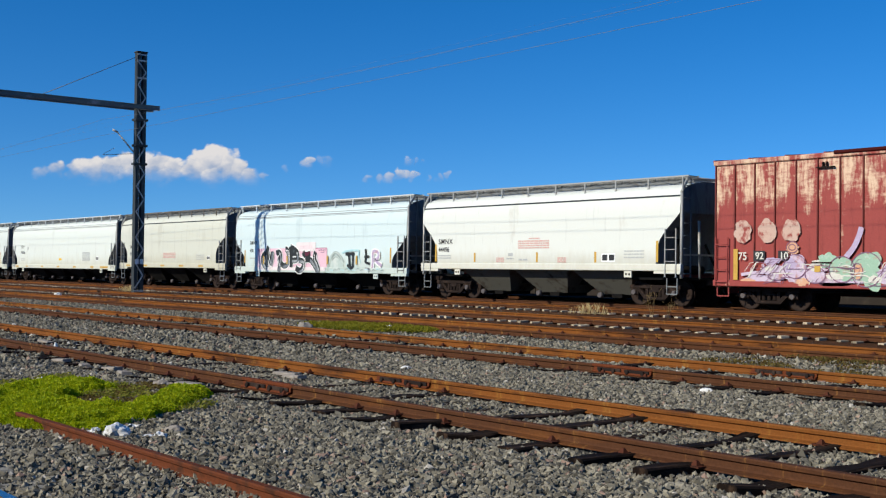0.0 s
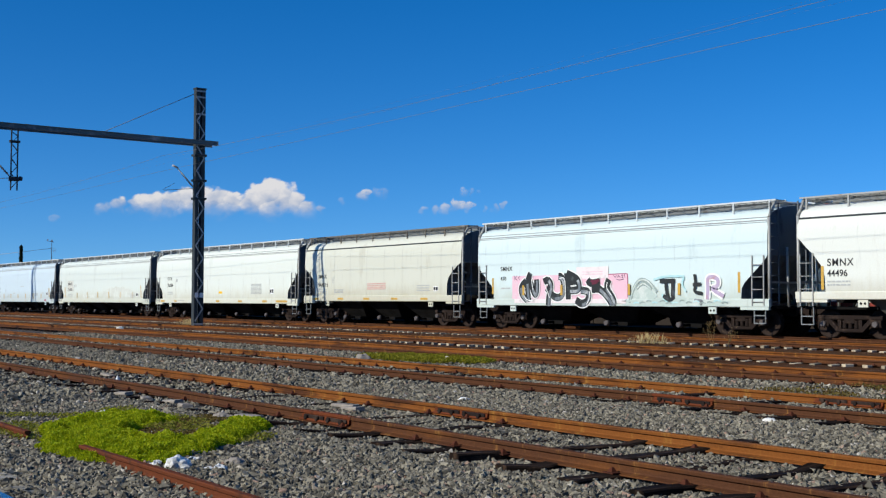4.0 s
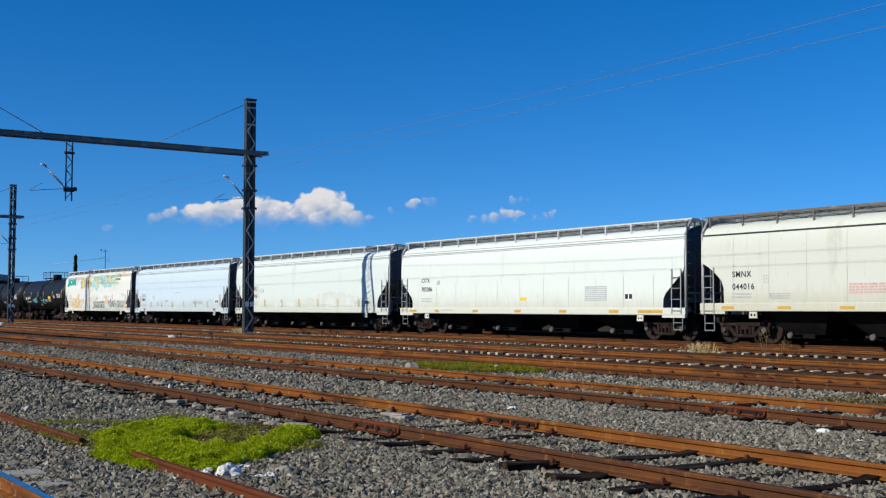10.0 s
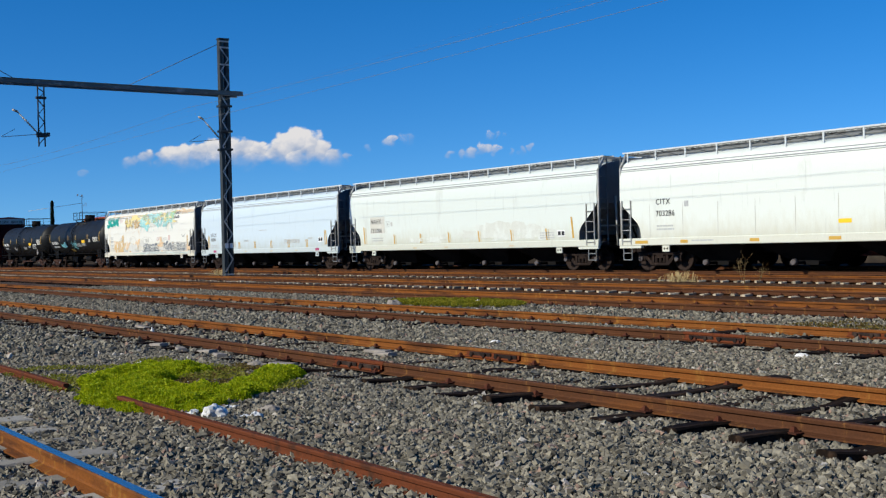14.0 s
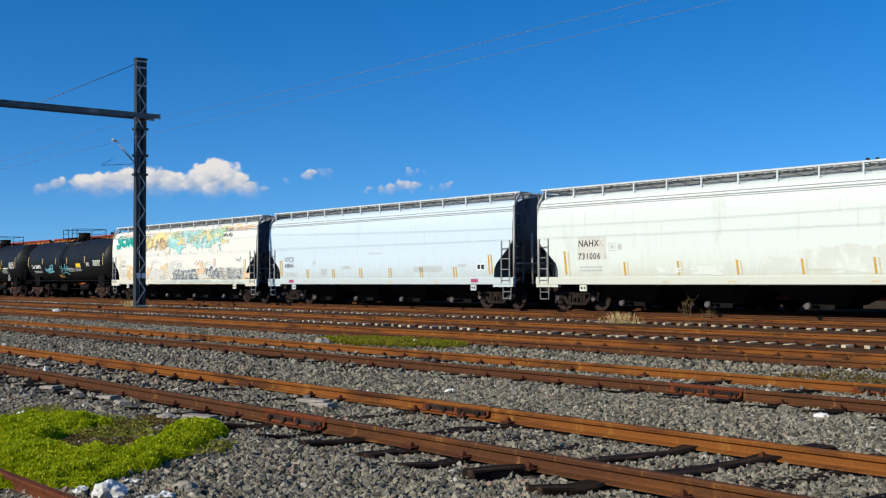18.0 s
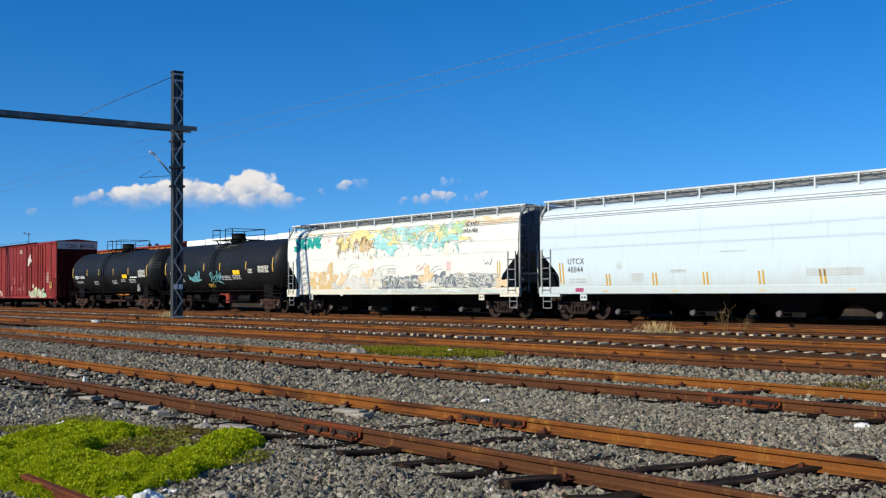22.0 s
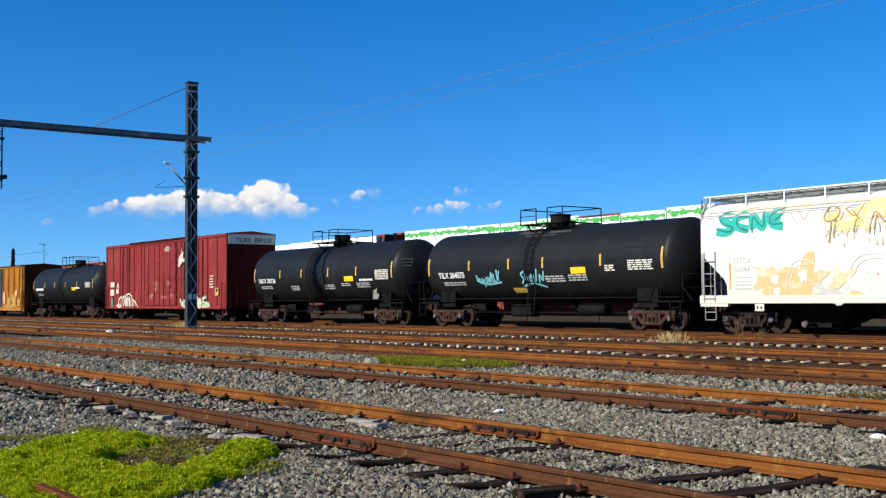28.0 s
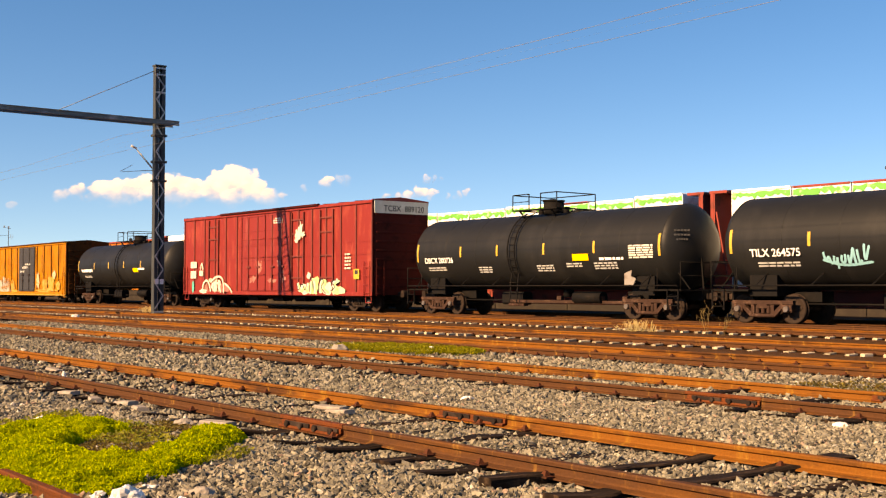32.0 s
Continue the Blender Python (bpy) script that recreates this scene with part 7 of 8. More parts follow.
for k, (mt, x, z, rx, rz) in enumerate(((PALE_BLUE, -6.2, 1.30, 0.42, 0.45), (PALE_BLUE, -5.3, 1.45, 0.40, 0.60), (PALE_BLUE, -4.4, 1.20, 0.40, 0.45), (PALE_GOLD, -3.2, 1.25, 0.45, 0.50), (PALE_BLUE, -5.6, 0.88, 1.9, 0.12), (PALE_GOLD, -2.6, 0.86, 0.7, 0.12), (PEACH, 2.5, 1.6, 0.35, 0.55), (PALE_GOLD, 4.0, 1.35, 0.55, 0.40), (PALE_GOLD, 5.4, 1.45, 0.60, 0.45), (PALE_GOLD, 4.6, 0.90, 2.2, 0.14), (PALE_GOLD, 6.8, 1.25, 0.45, 0.30), (PEACH, 6.0, 2.0, 0.35, 0.25))):
    blot(y1, x, z, rx, rz, mt, 310 + k, -1.588 - 0.001 * k, "faded sprayed patch", 0.35)
scribble(y1, -6.8, -2.4, 0.76, 1.9, GOLD, 151, 34, 0.06, -1.603, 0.2, "bare gaps worn in the faded spray")
scribble(y1, 2.0, 7.2, 0.76, 1.8, GOLD, 152, 34, 0.06, -1.603, 0.2, "bare gaps worn in the faded spray")
for a, b, sd in ((-half + 0.2, -1.9, 154), (1.9, half - 0.2, 155)):
    scribble(y1, a, b, 0.80, 4.15, BROWN_AND_END_SHADE, sd, 46, 0.03, -1.590, 0.0, "upright grime streaks on the side", 0.0)
scribble(y1, -6.8, -3.8, 0.80, 1.8, SLATE, 153, 9, 0.03, -1.606, 0.3, "thin dark sprayed lines")
bars([(-0.9, 0.3, 2.55, 0.16), (-1.3, -0.4, 2.25, 0.14), (-0.2, 0.9, 2.80, 0.12)], -1.632, GREY_SPRAY, y1, "pale marks on the dark door")
s = Shape()
s.box(-half - 0.05, half + 0.05, -1.66, -1.50, 4.29, 4.37, 0.02)
part("roof_edge", s, BROWN_AND_END_SHADE, y1, "brown roof edge overhanging the side")
s = Shape()
s.box(-half + 0.1, half - 0.1, -1.60, -1.50, 0.52, 0.60, 0.02)
part("sill_strip", s, PALE_GOLD, y1, "pale worn strip below the sill")

h8, half = hopper(-255.3, -236.62, WHITE1, "long cream-white covered hopper wagon behind the orange boxcar", SLOPE_CUT, 4.38, 4)
stripes(h8, [half - 2.0 - 2.3 * k for k in range(7)], 1.26, 1.72, 0.08)
bars([(half - 3.6, half - 2.6, 1.80 - 0.11 * k, 0.05) for k in range(3)], FACE, GREY_MARK, h8)

# ---------------------------------------------------------------- tank wagons


def tank_wagon(start0, start1, label, strips=(2.95, 5.4, 7.9, 10.5), sign=9.3, climb=-0.1):
    """A black tank wagon; start0 and start1 are the ends of the straight shell."""
    half, mid = (start1 - start0) / 2, (start0 + start1) / 2
    t = thing("tank_wagon", label, "freight wagon", group="wagons of the moving train")
    R, zc = 1.47, 2.50
    s = Shape()
    prof = [(-half - 0.70, 0.05), (-half - 0.66, 0.40), (-half - 0.55, 0.80), (-half - 0.36, 1.14), (-half - 0.15, 1.37), (-half, R), (-half + 0.02, R)]
    rings = [-half + 2 * half * i / 7 for i in range(1, 7)]
    prof += [(x, R) for x in rings] + [(-a, r) for a, r in reversed(prof)]
    s.turn(prof, (0, 0, zc), 48)
    tank = part("tank", s, TANK_PAINT, t, "matt black cylindrical tank with domed ends")
    for x in (-half + 0.05, *rings, half - 0.05):
        b = Shape()
        b.turn([(x - 0.014, R + 0.001), (x - 0.01, R + 0.006), (x + 0.01, R + 0.006), (x + 0.014, R + 0.001)], (0, 0, zc), 48)
        part("weld_seam", b, TANK_PAINT, tank)
    dome = Shape()
    dome.rod((0.1, 0, zc + R - 0.1), (0.1, 0, zc + R + 0.46), 0.40, 20)
    dome.rod((0.1, 0, zc + R + 0.46), (0.1, 0, zc + R + 0.51), 0.43, 20)
    for dx in (-0.6, 0.8):
        dome.rod((dx, 0, zc + R - 0.1), (dx, 0, zc + R + 0.22), 0.12, 10)
    part("manway_dome", dome, STEEL_BLACK, t, "black valve dome on top")
    plat = Shape()
    z = zc + R + 0.10
    plat.box(-1.15, 1.35, -1.05, -0.65, z, z + 0.04)
    top = part("top_platform", plat, STEEL_BLACK, t, "narrow steel walkway round the dome")
    for x0, x1, y0, y1_ in ((-1.15, 1.35, 0.65, 1.05), (-1.15, -0.9, -0.65, 0.65), (1.1, 1.35, -0.65, 0.65)):
        board = Shape()
        board.box(x0, x1, y0, y1_, z, z + 0.04)
        part("walkway_board", board, STEEL_BLACK, top)
    for x in (-0.8, 0.95):
        for sy in (-1, 1):
            leg = Shape()
            leg.bar((x, sy * 0.95, z), (x, sy * 0.62, zc + R - 0.25), 0.05, 0.05)
            part("platform_leg", leg, STEEL_BLACK, top)
    rail_ = Shape()
    for sy in (-1, 1):
        y = sy * 1.02
        for x0, x1 in ((-1.13, -0.2), (0.45, 1.33)) if sy < 0 else ((-1.13, 1.33),):
            for x in (x0, x1):
                rail_.rod((x, y, z), (x, y, z + 0.62), 0.022, 6)
            rail_.rod((x0, y, z + 0.62), (x1, y, z + 0.62), 0.022, 6)
            rail_.rod((x0, y, z + 0.34), (x1, y, z + 0.34), 0.016, 6)
    for x in (-1.13, 1.33):
        rail_.rod((x, -1.02, z + 0.62), (x, 1.02, z + 0.62), 0.022, 6)
    part("platform_railing", rail_, STEEL_BLACK, t, "thin black safety railing")
    lad = Shape()
    for sy in (-1,):
        for dx in (-0.2, 0.2):
            q = [Vector((climb + dx, -r * math.sin(a) if a < math.pi else -r * math.sin(a), zc - r * math.cos(a))) for a, r in [(math.radians(v), R + 0.10) for v in range(58, 165, 8)]]
            for p0, p1 in zip(q, q[1:]):
                lad.bar(p0, p1, 0.05, 0.03)
            lad.bar(q[0], (climb + dx, -1.45, 0.55), 0.05, 0.03)
        for v in range(60, 160, 10):
            a = math.radians(v)
            r = R + 0.10
            lad.rod((climb - 0.2, -r * math.sin(a), zc - r * math.cos(a)), (climb + 0.2, -r * math.sin(a), zc - r * math.cos(a)), 0.014, 6)
        for z2 in (0.6, 0.95, 1.3):
            lad.rod((climb - 0.2, -1.46, z2), (climb + 0.2, -1.46, z2), 0.014, 6)
    part("ladder", lad, STEEL_BLACK, t, "curved side ladder")
    for x_sign in (-1, 1):
        sad = Shape()
        cx = x_sign * (half - 1.1)
        sad.box(cx - 0.5, cx + 0.5, -1.15, 1.15, 0.85, 1.5)
        x0, x1 = sorted((x_sign * (half - 2.6), x_sign * (half + 0.75)))
        sad.box(x0, x1, -0.3, 0.3, 0.68, 1.0)
        xe = x_sign * (half + 0.72)
        sad.box(min(xe, xe - x_sign * 1.4), max(xe, xe - x_sign * 1.4), -1.35, 1.35, 1.0, 1.06)
        part("saddle_frame", sad, STEEL_BLACK, t, "stub underframe and end platform")
        hr = Shape()
        for y in (-1.38, 1.38):
            hr.rod((xe, y, 1.06), (xe, y, 1.95), 0.022, 6)
            hr.rod((xe - x_sign * 1.0, y, 1.06), (xe - x_sign * 1.0, y, 1.75), 0.022, 6)
        hr.rod((xe, -1.38, 1.95), (xe, 1.38, 1.95), 0.022, 6)
        hr.rod((xe, -1.38, 1.5), (xe, 1.38, 1.5), 0.018, 6)
        hr.bar((xe, -0.2, 1.06), (xe - x_sign * 0.1, -0.2, 2.3), 0.05, 0.05)
        hr.bar((xe, -0.9, 1.06), (xe - x_sign * 0.75, -0.9, 1.9), 0.05, 0.03)
        part("end_railing", hr, STEEL_BLACK, t, "end platform handrail")
        ladder(t, xe - x_sign * 0.3, -1.42, 0.40, 1.06, 0.46, STEEL_BLACK, 0.30, "x", "step")
    bars_ = Shape()
    for y in (-1.42, 1.42):
        bars_.rod((-half - 0.6, y, 1.18), (half + 0.6, y, 1.18), 0.028, 6)
        for i in range(7):
            x = -half + 1.0 + (2 * half - 2.0) * i / 6
            bars_.bar((x, y, 1.18), (x + 0.25, y * 0.80, 1.55), 0.04, 0.03)
    part("side_handrail", bars_, STEEL_BLACK, t, "thin side handrail along the tank")
    low = Shape()
    low.rod((0.9, 0, zc - R - 0.28), (0.9, 0, zc - R + 0.1), 0.2, 12)
    low.box(-1.9, -0.7, -0.9, -0.4, 0.45, 0.95, 0.08)
    low.rod((-half + 1.4, -0.6, 0.62), (half - 1.4, -0.6, 0.62), 0.03, 6)
    low.rod((2.2, -0.9, 0.75), (3.6, -0.9, 0.75), 0.22, 12)
    part("brake_gear", low, STEEL_BLACK, t, "outlet valve and brake gear below the tank")

    couplers(t, half + 0.72)
    running_gear(t, mid, (-half + 1.0, half - 1.0), True)

    def on_tank(x0, x1, z0_, z1_, material, name, label_="", lift=0.010):
        """A thin sheet that follows the shell's curve."""
        q = Shape()
        n = 5
        vs = []
        for i in range(n + 1):
            zz = z0_ + (z1_ - z0_) * i / n
            yy = -math.sqrt(max(0.01, (R + lift) ** 2 - (zz - zc) ** 2))
            vs += [(x0, yy, zz), (x1, yy, zz)]
        q.add(vs, [(2 * i, 2 * i + 1, 2 * i + 3, 2 * i + 2) for i in range(n)])
        return part(name, q, material, t, label_)

    for x in (-half + 0.12, *(v - half for v in strips), half - 0.12):
        tall = 0.75 if abs(abs(x) - half) < 0.3 else 0.42
        on_tank(x - 0.05, x + 0.05, 2.55 - tall / 2, 2.55 + tall / 2, AMBER, "reflector_strip", "amber reflective strip")
    on_tank(sign - half, sign - half + 0.80, 2.08, 2.32, YELLOW, "placard", "yellow placard")
    return t, half, on_tank, R, zc


def tank_text(t, text, x, z, h, R, zc):
    yy = -math.sqrt((R + 0.012) ** 2 - (z + h / 2 - zc) ** 2)
    a = math.degrees(math.atan2(z + h / 2 - zc, -yy))
    ob = lettering(text, x, z, yy, h, WHITE_MARK, t)
    ob.matrix_basis = pose(x, yy - 0.012, z, 90 - a, 0, 0)


def tank_bars(on_tank, x, z, w, rows, h=0.05, gap=0.09, material=GREY_MARK):
    rnd = random.Random(int(x * 10) + rows)
    for k in range(rows):
        xx = x
        while xx < x + w - 0.05:
            d = min(rnd.uniform(0.12, 0.35), x + w - xx)
            on_tank(xx, xx + d, z - gap * k, z - gap * k + h, material, "small_lettering", "", 0.009)
            xx += d + 0.05


SPILL = surf("pale_dried_spill", (0.055, 0.056, 0.056), spots=(0.018, 0.018, 0.018), amount=0.55, scale=2.5, rough=0.8)

t1, half, on1, R, zc = tank_wagon(-161.5, -147.7, "matt black tank wagon with amber strips and pale blue tags", (2.95, 5.5, 7.55, 10.7), 9.1, -0.1)
tank_text(t1, "TILX 264575", -half + 0.85, 2.06, 0.24, R, zc)
tank_bars(on1, -half + 1.05, 1.84, 1.5, 2)
tank_bars(on1, half - 6.2, 1.98, 1.1, 3)
tank_bars(on1, half - 4.9, 2.0, 1.0, 3)
tank_bars(on1, half - 1.75, 2.45, 1.2, 5, 0.045, 0.075, PALE)
tank_bars(on1, half - 2.9, 2.3, 0.5, 3, 0.05, 0.08, PALE)
on1(-half + 5.45, -half + 6.25, 1.40, 1.60, AMBER, "placard", "faded amber placard")
for x, letters in ((-half + 3.40, ([(0.00, 0.30), (0.05, 0.02), (0.16, 0.24), (0.22, 0.0)], [(0.34, 0.20), (0.30, 0.05), (0.42, 0.06), (0.45, 0.22), (0.40, -0.10)], [(0.60, 0.22), (0.54, 0.06), (0.68, 0.04), (0.70, 0.24)], [(0.80, 0.22), (0.78, -0.02), (0.92, 0.20), (0.98, 0.44), (1.00, 0.0)], [(1.10, 0.34), (1.12, -0.02), (1.22, 0.10)], [(1.34, 0.46), (1.30, 0.0), (1.50, 0.42)], [(-0.05, 0.12), (0.6, -0.04), (1.55, 0.05)])),
                   (-half + 6.15, ([(0.25, 0.36), (0.02, 0.28), (0.22, 0.12), (0.00, -0.02)], [(0.35, 0.40), (0.30, 0.02), (0.48, 0.22)], [(0.60, 0.22), (0.52, 0.04), (0.70, 0.08), (0.66, 0.28)], [(0.80, 0.26), (0.78, -0.08), (0.95, 0.16), (1.02, 0.42)], [(1.08, 0.0), (1.18, 0.32), (1.30, -0.02), (1.42, 0.36)], [(0.05, -0.10), (0.75, 0.0), (1.40, -0.14)]))):
    for line in letters:
        s = Shape()
        fine = [(x + a, 1.78 + 1.25 * b) for a, b in line]
        for _ in range(2):
            fine = [fine[0]] + [((u * a[0] + (1 - u) * b[0]), (u * a[1] + (1 - u) * b[1])) for a, b in zip(fine, fine[1:]) for u in (0.75, 0.25)] + [fine[-1]]
        ribbon(s, fine, 0.075, 0.0)
        s.v = [(px, -math.sqrt((R + 0.016) ** 2 - (pz - zc) ** 2), pz) for px, _, pz in s.v]
        part("graffiti", s, SKYTAG, t1, "pale blue sprayed handwriting stroke")

for x0, x1, z0_, z1_ in ((-1.5, -0.1, 3.72, 3.84), (0.3, 1.6, 3.70, 3.80), (-0.9, 0.9, 3.60, 3.66)):
    on1(x0, x1, z0_, z1_, SPILL, "spill_stain", "pale grey spill below the dome")
t2, half, on2, R, zc = tank_wagon(-177.85, -164.2, "matt black tank wagon with white markings and amber strips", (3.0, 5.25, 7.9, 10.5), 9.4, -0.65)
tank_text(t2, "DBCX 200726", -half + 0.65, 2.12, 0.22, R, zc)
tank_bars(on2, -half + 0.75, 1.90, 1.2, 2)
tank_bars(on2, -2.8, 1.88, 0.8, 3)
tank_bars(on2, 0.6, 1.9, 0.9, 3)
tank_bars(on2, 2.2, 1.95, 0.8, 2)
tank_bars(on2, 3.6, 1.95, 1.1, 3)
tank_bars(on2, 3.9, 2.08, 1.15, 1, 0.09, 0.1, WHITE_MARK)
tank_bars(on2, half - 1.5, 2.52, 1.1, 6, 0.05, 0.08, PALE)
beam = Shape()
beam.box(-1.4, half - 2.1, -0.98, -0.86, 0.52, 0.64, 0.02).box(-1.4, -0.5, -1.02, -0.80, 0.40, 0.50, 0.02)
part("brake_beam", beam, BOGIE_RED, t2, "rusty brake beam below the tank")
for x in (1.3, 3.4, 4.6):
    box_ = Shape()
    box_.box(x, x + 0.22, -1.0, -0.84, 0.64, 0.80, 0.02)
    part("brake_bracket", box_, BOGIE_RED, t2, "rusty bracket on the brake beam")
for k, w in enumerate((0.55, 0.55, 0.40)):
    s = Shape()
    for i in range(5):
        s.box(-w / 2 + w * i / 5, -w / 2 + w * (i + 0.75) / 5, -0.004, 0.0, -0.03, 0.03)
    part("small_lettering", s, SPILL, t2, "faint grey line on the domed end", pose(half + 0.47, -0.98, 3.02 - 0.15 * k, -8, 0, 50))
gusset = Shape()
gusset.plate([(half - 1.75, 1.18), (half - 1.35, 1.18), (half - 1.22, 1.42), (half - 1.45, 1.50), (half - 1.40, 1.72), (half - 1.75, 1.60)], -1.40, 0.02)
part("support_gusset", gusset, ROOF_GREY, t2, "grey steel gusset plate")

t3, half, on3, R, zc = tank_wagon(-216.95, -203.0, "black tank wagon beside the yellow boxcar")
tank_bars(on3, -half + 0.7, 2.15, 1.9, 1, 0.18, 0.2, WHITE_MARK)
tank_bars(on3, -half + 1.0, 1.85, 1.2, 2)
tank_bars(on3, half - 4.3, 2.2, 1.4, 1, 0.12, 0.2, WHITE_MARK)
tank_bars(on3, half - 1.7, 2.6, 1.1, 5, 0.05, 0.08, PALE)

# ---------------------------------------------------------------- standing wagons on the far track
WRAP = surf("white_tarpaulin", (0.80, 0.82, 0.80), spots=(0.60, 0.62, 0.60), amount=0.45, scale=2.0, rough=0.6, bump=0.2)
WRAP_GREEN = surf("green_printed_band", (0.06, 0.36, 0.07), spots=(0.50, 0.66, 0.48), amount=0.38, scale=2.2, rough=0.6, bump=0.2)
WAGON_RED = surf("dull_red_wagon_steel", (0.26, 0.05, 0.04), spots=(0.14, 0.04, 0.03), amount=0.5, scale=1.5, rough=0.7)
WAGON_ORANGE = surf("orange_wagon_steel", (0.42, 0.14, 0.03), spots=(0.25, 0.07, 0.03), amount=0.5, scale=1.2, rough=0.7)


def standing_wagon(x0, x1, label, band):
    """A high flat wagon loaded with wrapped stacks between two red end bulkheads."""
    half, mid = (x1 - x0) / 2, (x0 + x1) / 2
    t = thing("loaded_bulkhead_wagon", label, "freight wagon", pose(mid + 0.5, TRACK_Y["back"], RAIL_TOP), group="standing wagons on the far track")
    deck = Shape()
    deck.box(-half, half, -1.5, 1.5, 0.95, 1.15, 0.03)
    deck.box(-half, half, -0.3, 0.3, 0.6, 0.95)
    # Deep side skirts added to block bright ground seen below the train.
    deck.box(-half + 2.9, half - 2.9, -1.48, -1.38, 0.42, 0.95)
    deck.box(-half + 2.9, half - 2.9, 1.38, 1.48, 0.42, 0.95)
    part("deck", deck, WAGON_RED, t, "red wagon deck")
    for sx in (-1, 1):
        e = Shape()
        for y in (-1.45, -0.5, 0.5, 1.45):
            post = Shape()
            post.bar((sx * (half - 0.12), y, 1.15), (sx * (half - 0.12), y, 4.57), 0.14, 0.10)
            post = part("bulkhead_post", post, WAGON_RED, t)
            brace = Shape()
            brace.bar((sx * (half - 0.85), y, 1.15), (sx * (half - 0.3), y, 3.9), 0.08, 0.06)
            part("bulkhead_brace", brace, WAGON_RED, post)
        e.box(*sorted((sx * (half - 0.20), sx * (half - 0.25))), -1.5, 1.5, 1.15, 4.60)
        e.box(*sorted((sx * half, sx * (half - 0.8))), -1.5, 1.5, 4.57, 4.67)
        part("bulkhead", e, WAGON_RED, t, "dull red end bulkhead")
    rnd = random.Random(int(x0 * 10))
    x = -half + 0.9
    while x < half - 1.2:
        w = min(rnd.uniform(2.2, 2.9), half - 0.95 - x)
        top = 4.62 + rnd.uniform(-0.05, 0.05)
        s = Shape()
        s.box(x + 0.03, x + w - 0.03, -1.40, 1.40, 1.15, top, 0.0)
        load = part("wrapped_load", s, WRAP, t, "white plastic wrapped stack")
        if band:
            g = Shape()
            n = 20
            vs = []
            for i in range(n + 1):
                xx = x + 0.06 + (w - 0.12) * i / n
                o = rnd.uniform(-0.05, 0.05)
                vs += [(xx, -1.412 - rnd.uniform(0, 0.02), top - rnd.uniform(0.16, 0.34)), (xx, -1.412, top - rnd.uniform(0.03, 0.12))]
            g.add(vs, [(2 * i, 2 * i + 2, 2 * i + 3, 2 * i + 1) for i in range(n)])
            part("printed_band", g, WRAP_GREEN, load, "torn green printed band")
            lip = Shape()
            lip.box(x + 0.05, x + w - 0.05, -1.43, 1.43, top - 0.02, top + 0.05, 0.02)
            part("top_sheet", lip, WAGON_RED if rnd.random() < 0.35 else WRAP, load, "edge of the top sheet")
        x += w
    for cx in (-half + 1.9, half - 1.9):
        fr = part("bogie", BOGIE[0], None, t, "", pose(cx, 0, 0))
        for d in (-0.9, 0.9):
            part("wheelset", WHEELS, None, t, "", pose(cx + d, 0, 0.455))
    return t


standing_wagon(-51.6, -29.0, "standing red wagon with white and green wrapped loads", True)
standing_wagon(-28.75, -6.0, "standing red wagon with white and green wrapped loads", True)
standing_wagon(-76.4, -52.4, "standing red wagon with plain white wrapped loads", False)


def ore_wagon(x0, x1):
    half, mid = (x1 - x0) / 2, (x0 + x1) / 2
    t = thing("open_wagon", "standing orange open wagon with ribbed sides", "freight wagon", pose(mid, TRACK_Y["back"], RAIL_TOP), group="standing wagons on the far track")
    s = Shape()
    for sy in (-1, 1):
        s.box(-half, half, *sorted((sy * 1.5, sy * 1.42)), 0.95, 4.40)
    for sx in (-1, 1):
        s.box(*sorted((sx * half, sx * (half - 0.08))), -1.42, 1.42, 0.95, 4.40)
    s.box(-half, half, -1.42, 1.42, 0.9, 1.0)
    part("body", s, WAGON_ORANGE, t, "rusty orange steel body")
    for i in range(15):
        r = Shape()
        x = -half + 0.1 + (2 * half - 0.2) * i / 14
        r.box(x - 0.06, x + 0.06, -1.58, -1.5, 0.95, 4.40)
        part("rib", r, WAGON_ORANGE, t)
    c = Shape()
    c.box(-half - 0.02, half + 0.02, -1.60, -1.40, 4.40, 4.52, 0.02)
    c.box(-half - 0.02, half + 0.02, 1.40, 1.60, 4.40, 4.52, 0.02)
    part("top_chord", c, WAGON_RED, t, "red top rail")
    l = Shape()
    rnd = random.Random(3)
    n = 24
    vs = []
    for i in range(n + 1):
        for j in range(5):
            vs.append((-half + 0.1 + (2 * half - 0.2) * i / n, -1.4 + 2.8 * j / 4, 4.28 + rnd.uniform(0, 0.22) + (0.1 if 0 < j < 4 else 0)))
    l.add(vs, [(i * 5 + j, (i + 1) * 5 + j, (i + 1) * 5 + j + 1, i * 5 + j + 1) for i in range(n) for j in range(4)])
    part("load", l, OCHRE, t, "heaped ochre load")
    for cx in (-half + 1.9, half - 1.9):
        part("bogie", BOGIE[0], None, t, "", pose(cx, 0, 0))
        for d in (-0.9, 0.9):
            part("wheelset", WHEELS, None, t, "", pose(cx + d, 0, 0.455))


ore_wagon(-92.5, -77.2)
ore_wagon(-108.8, -93.5)

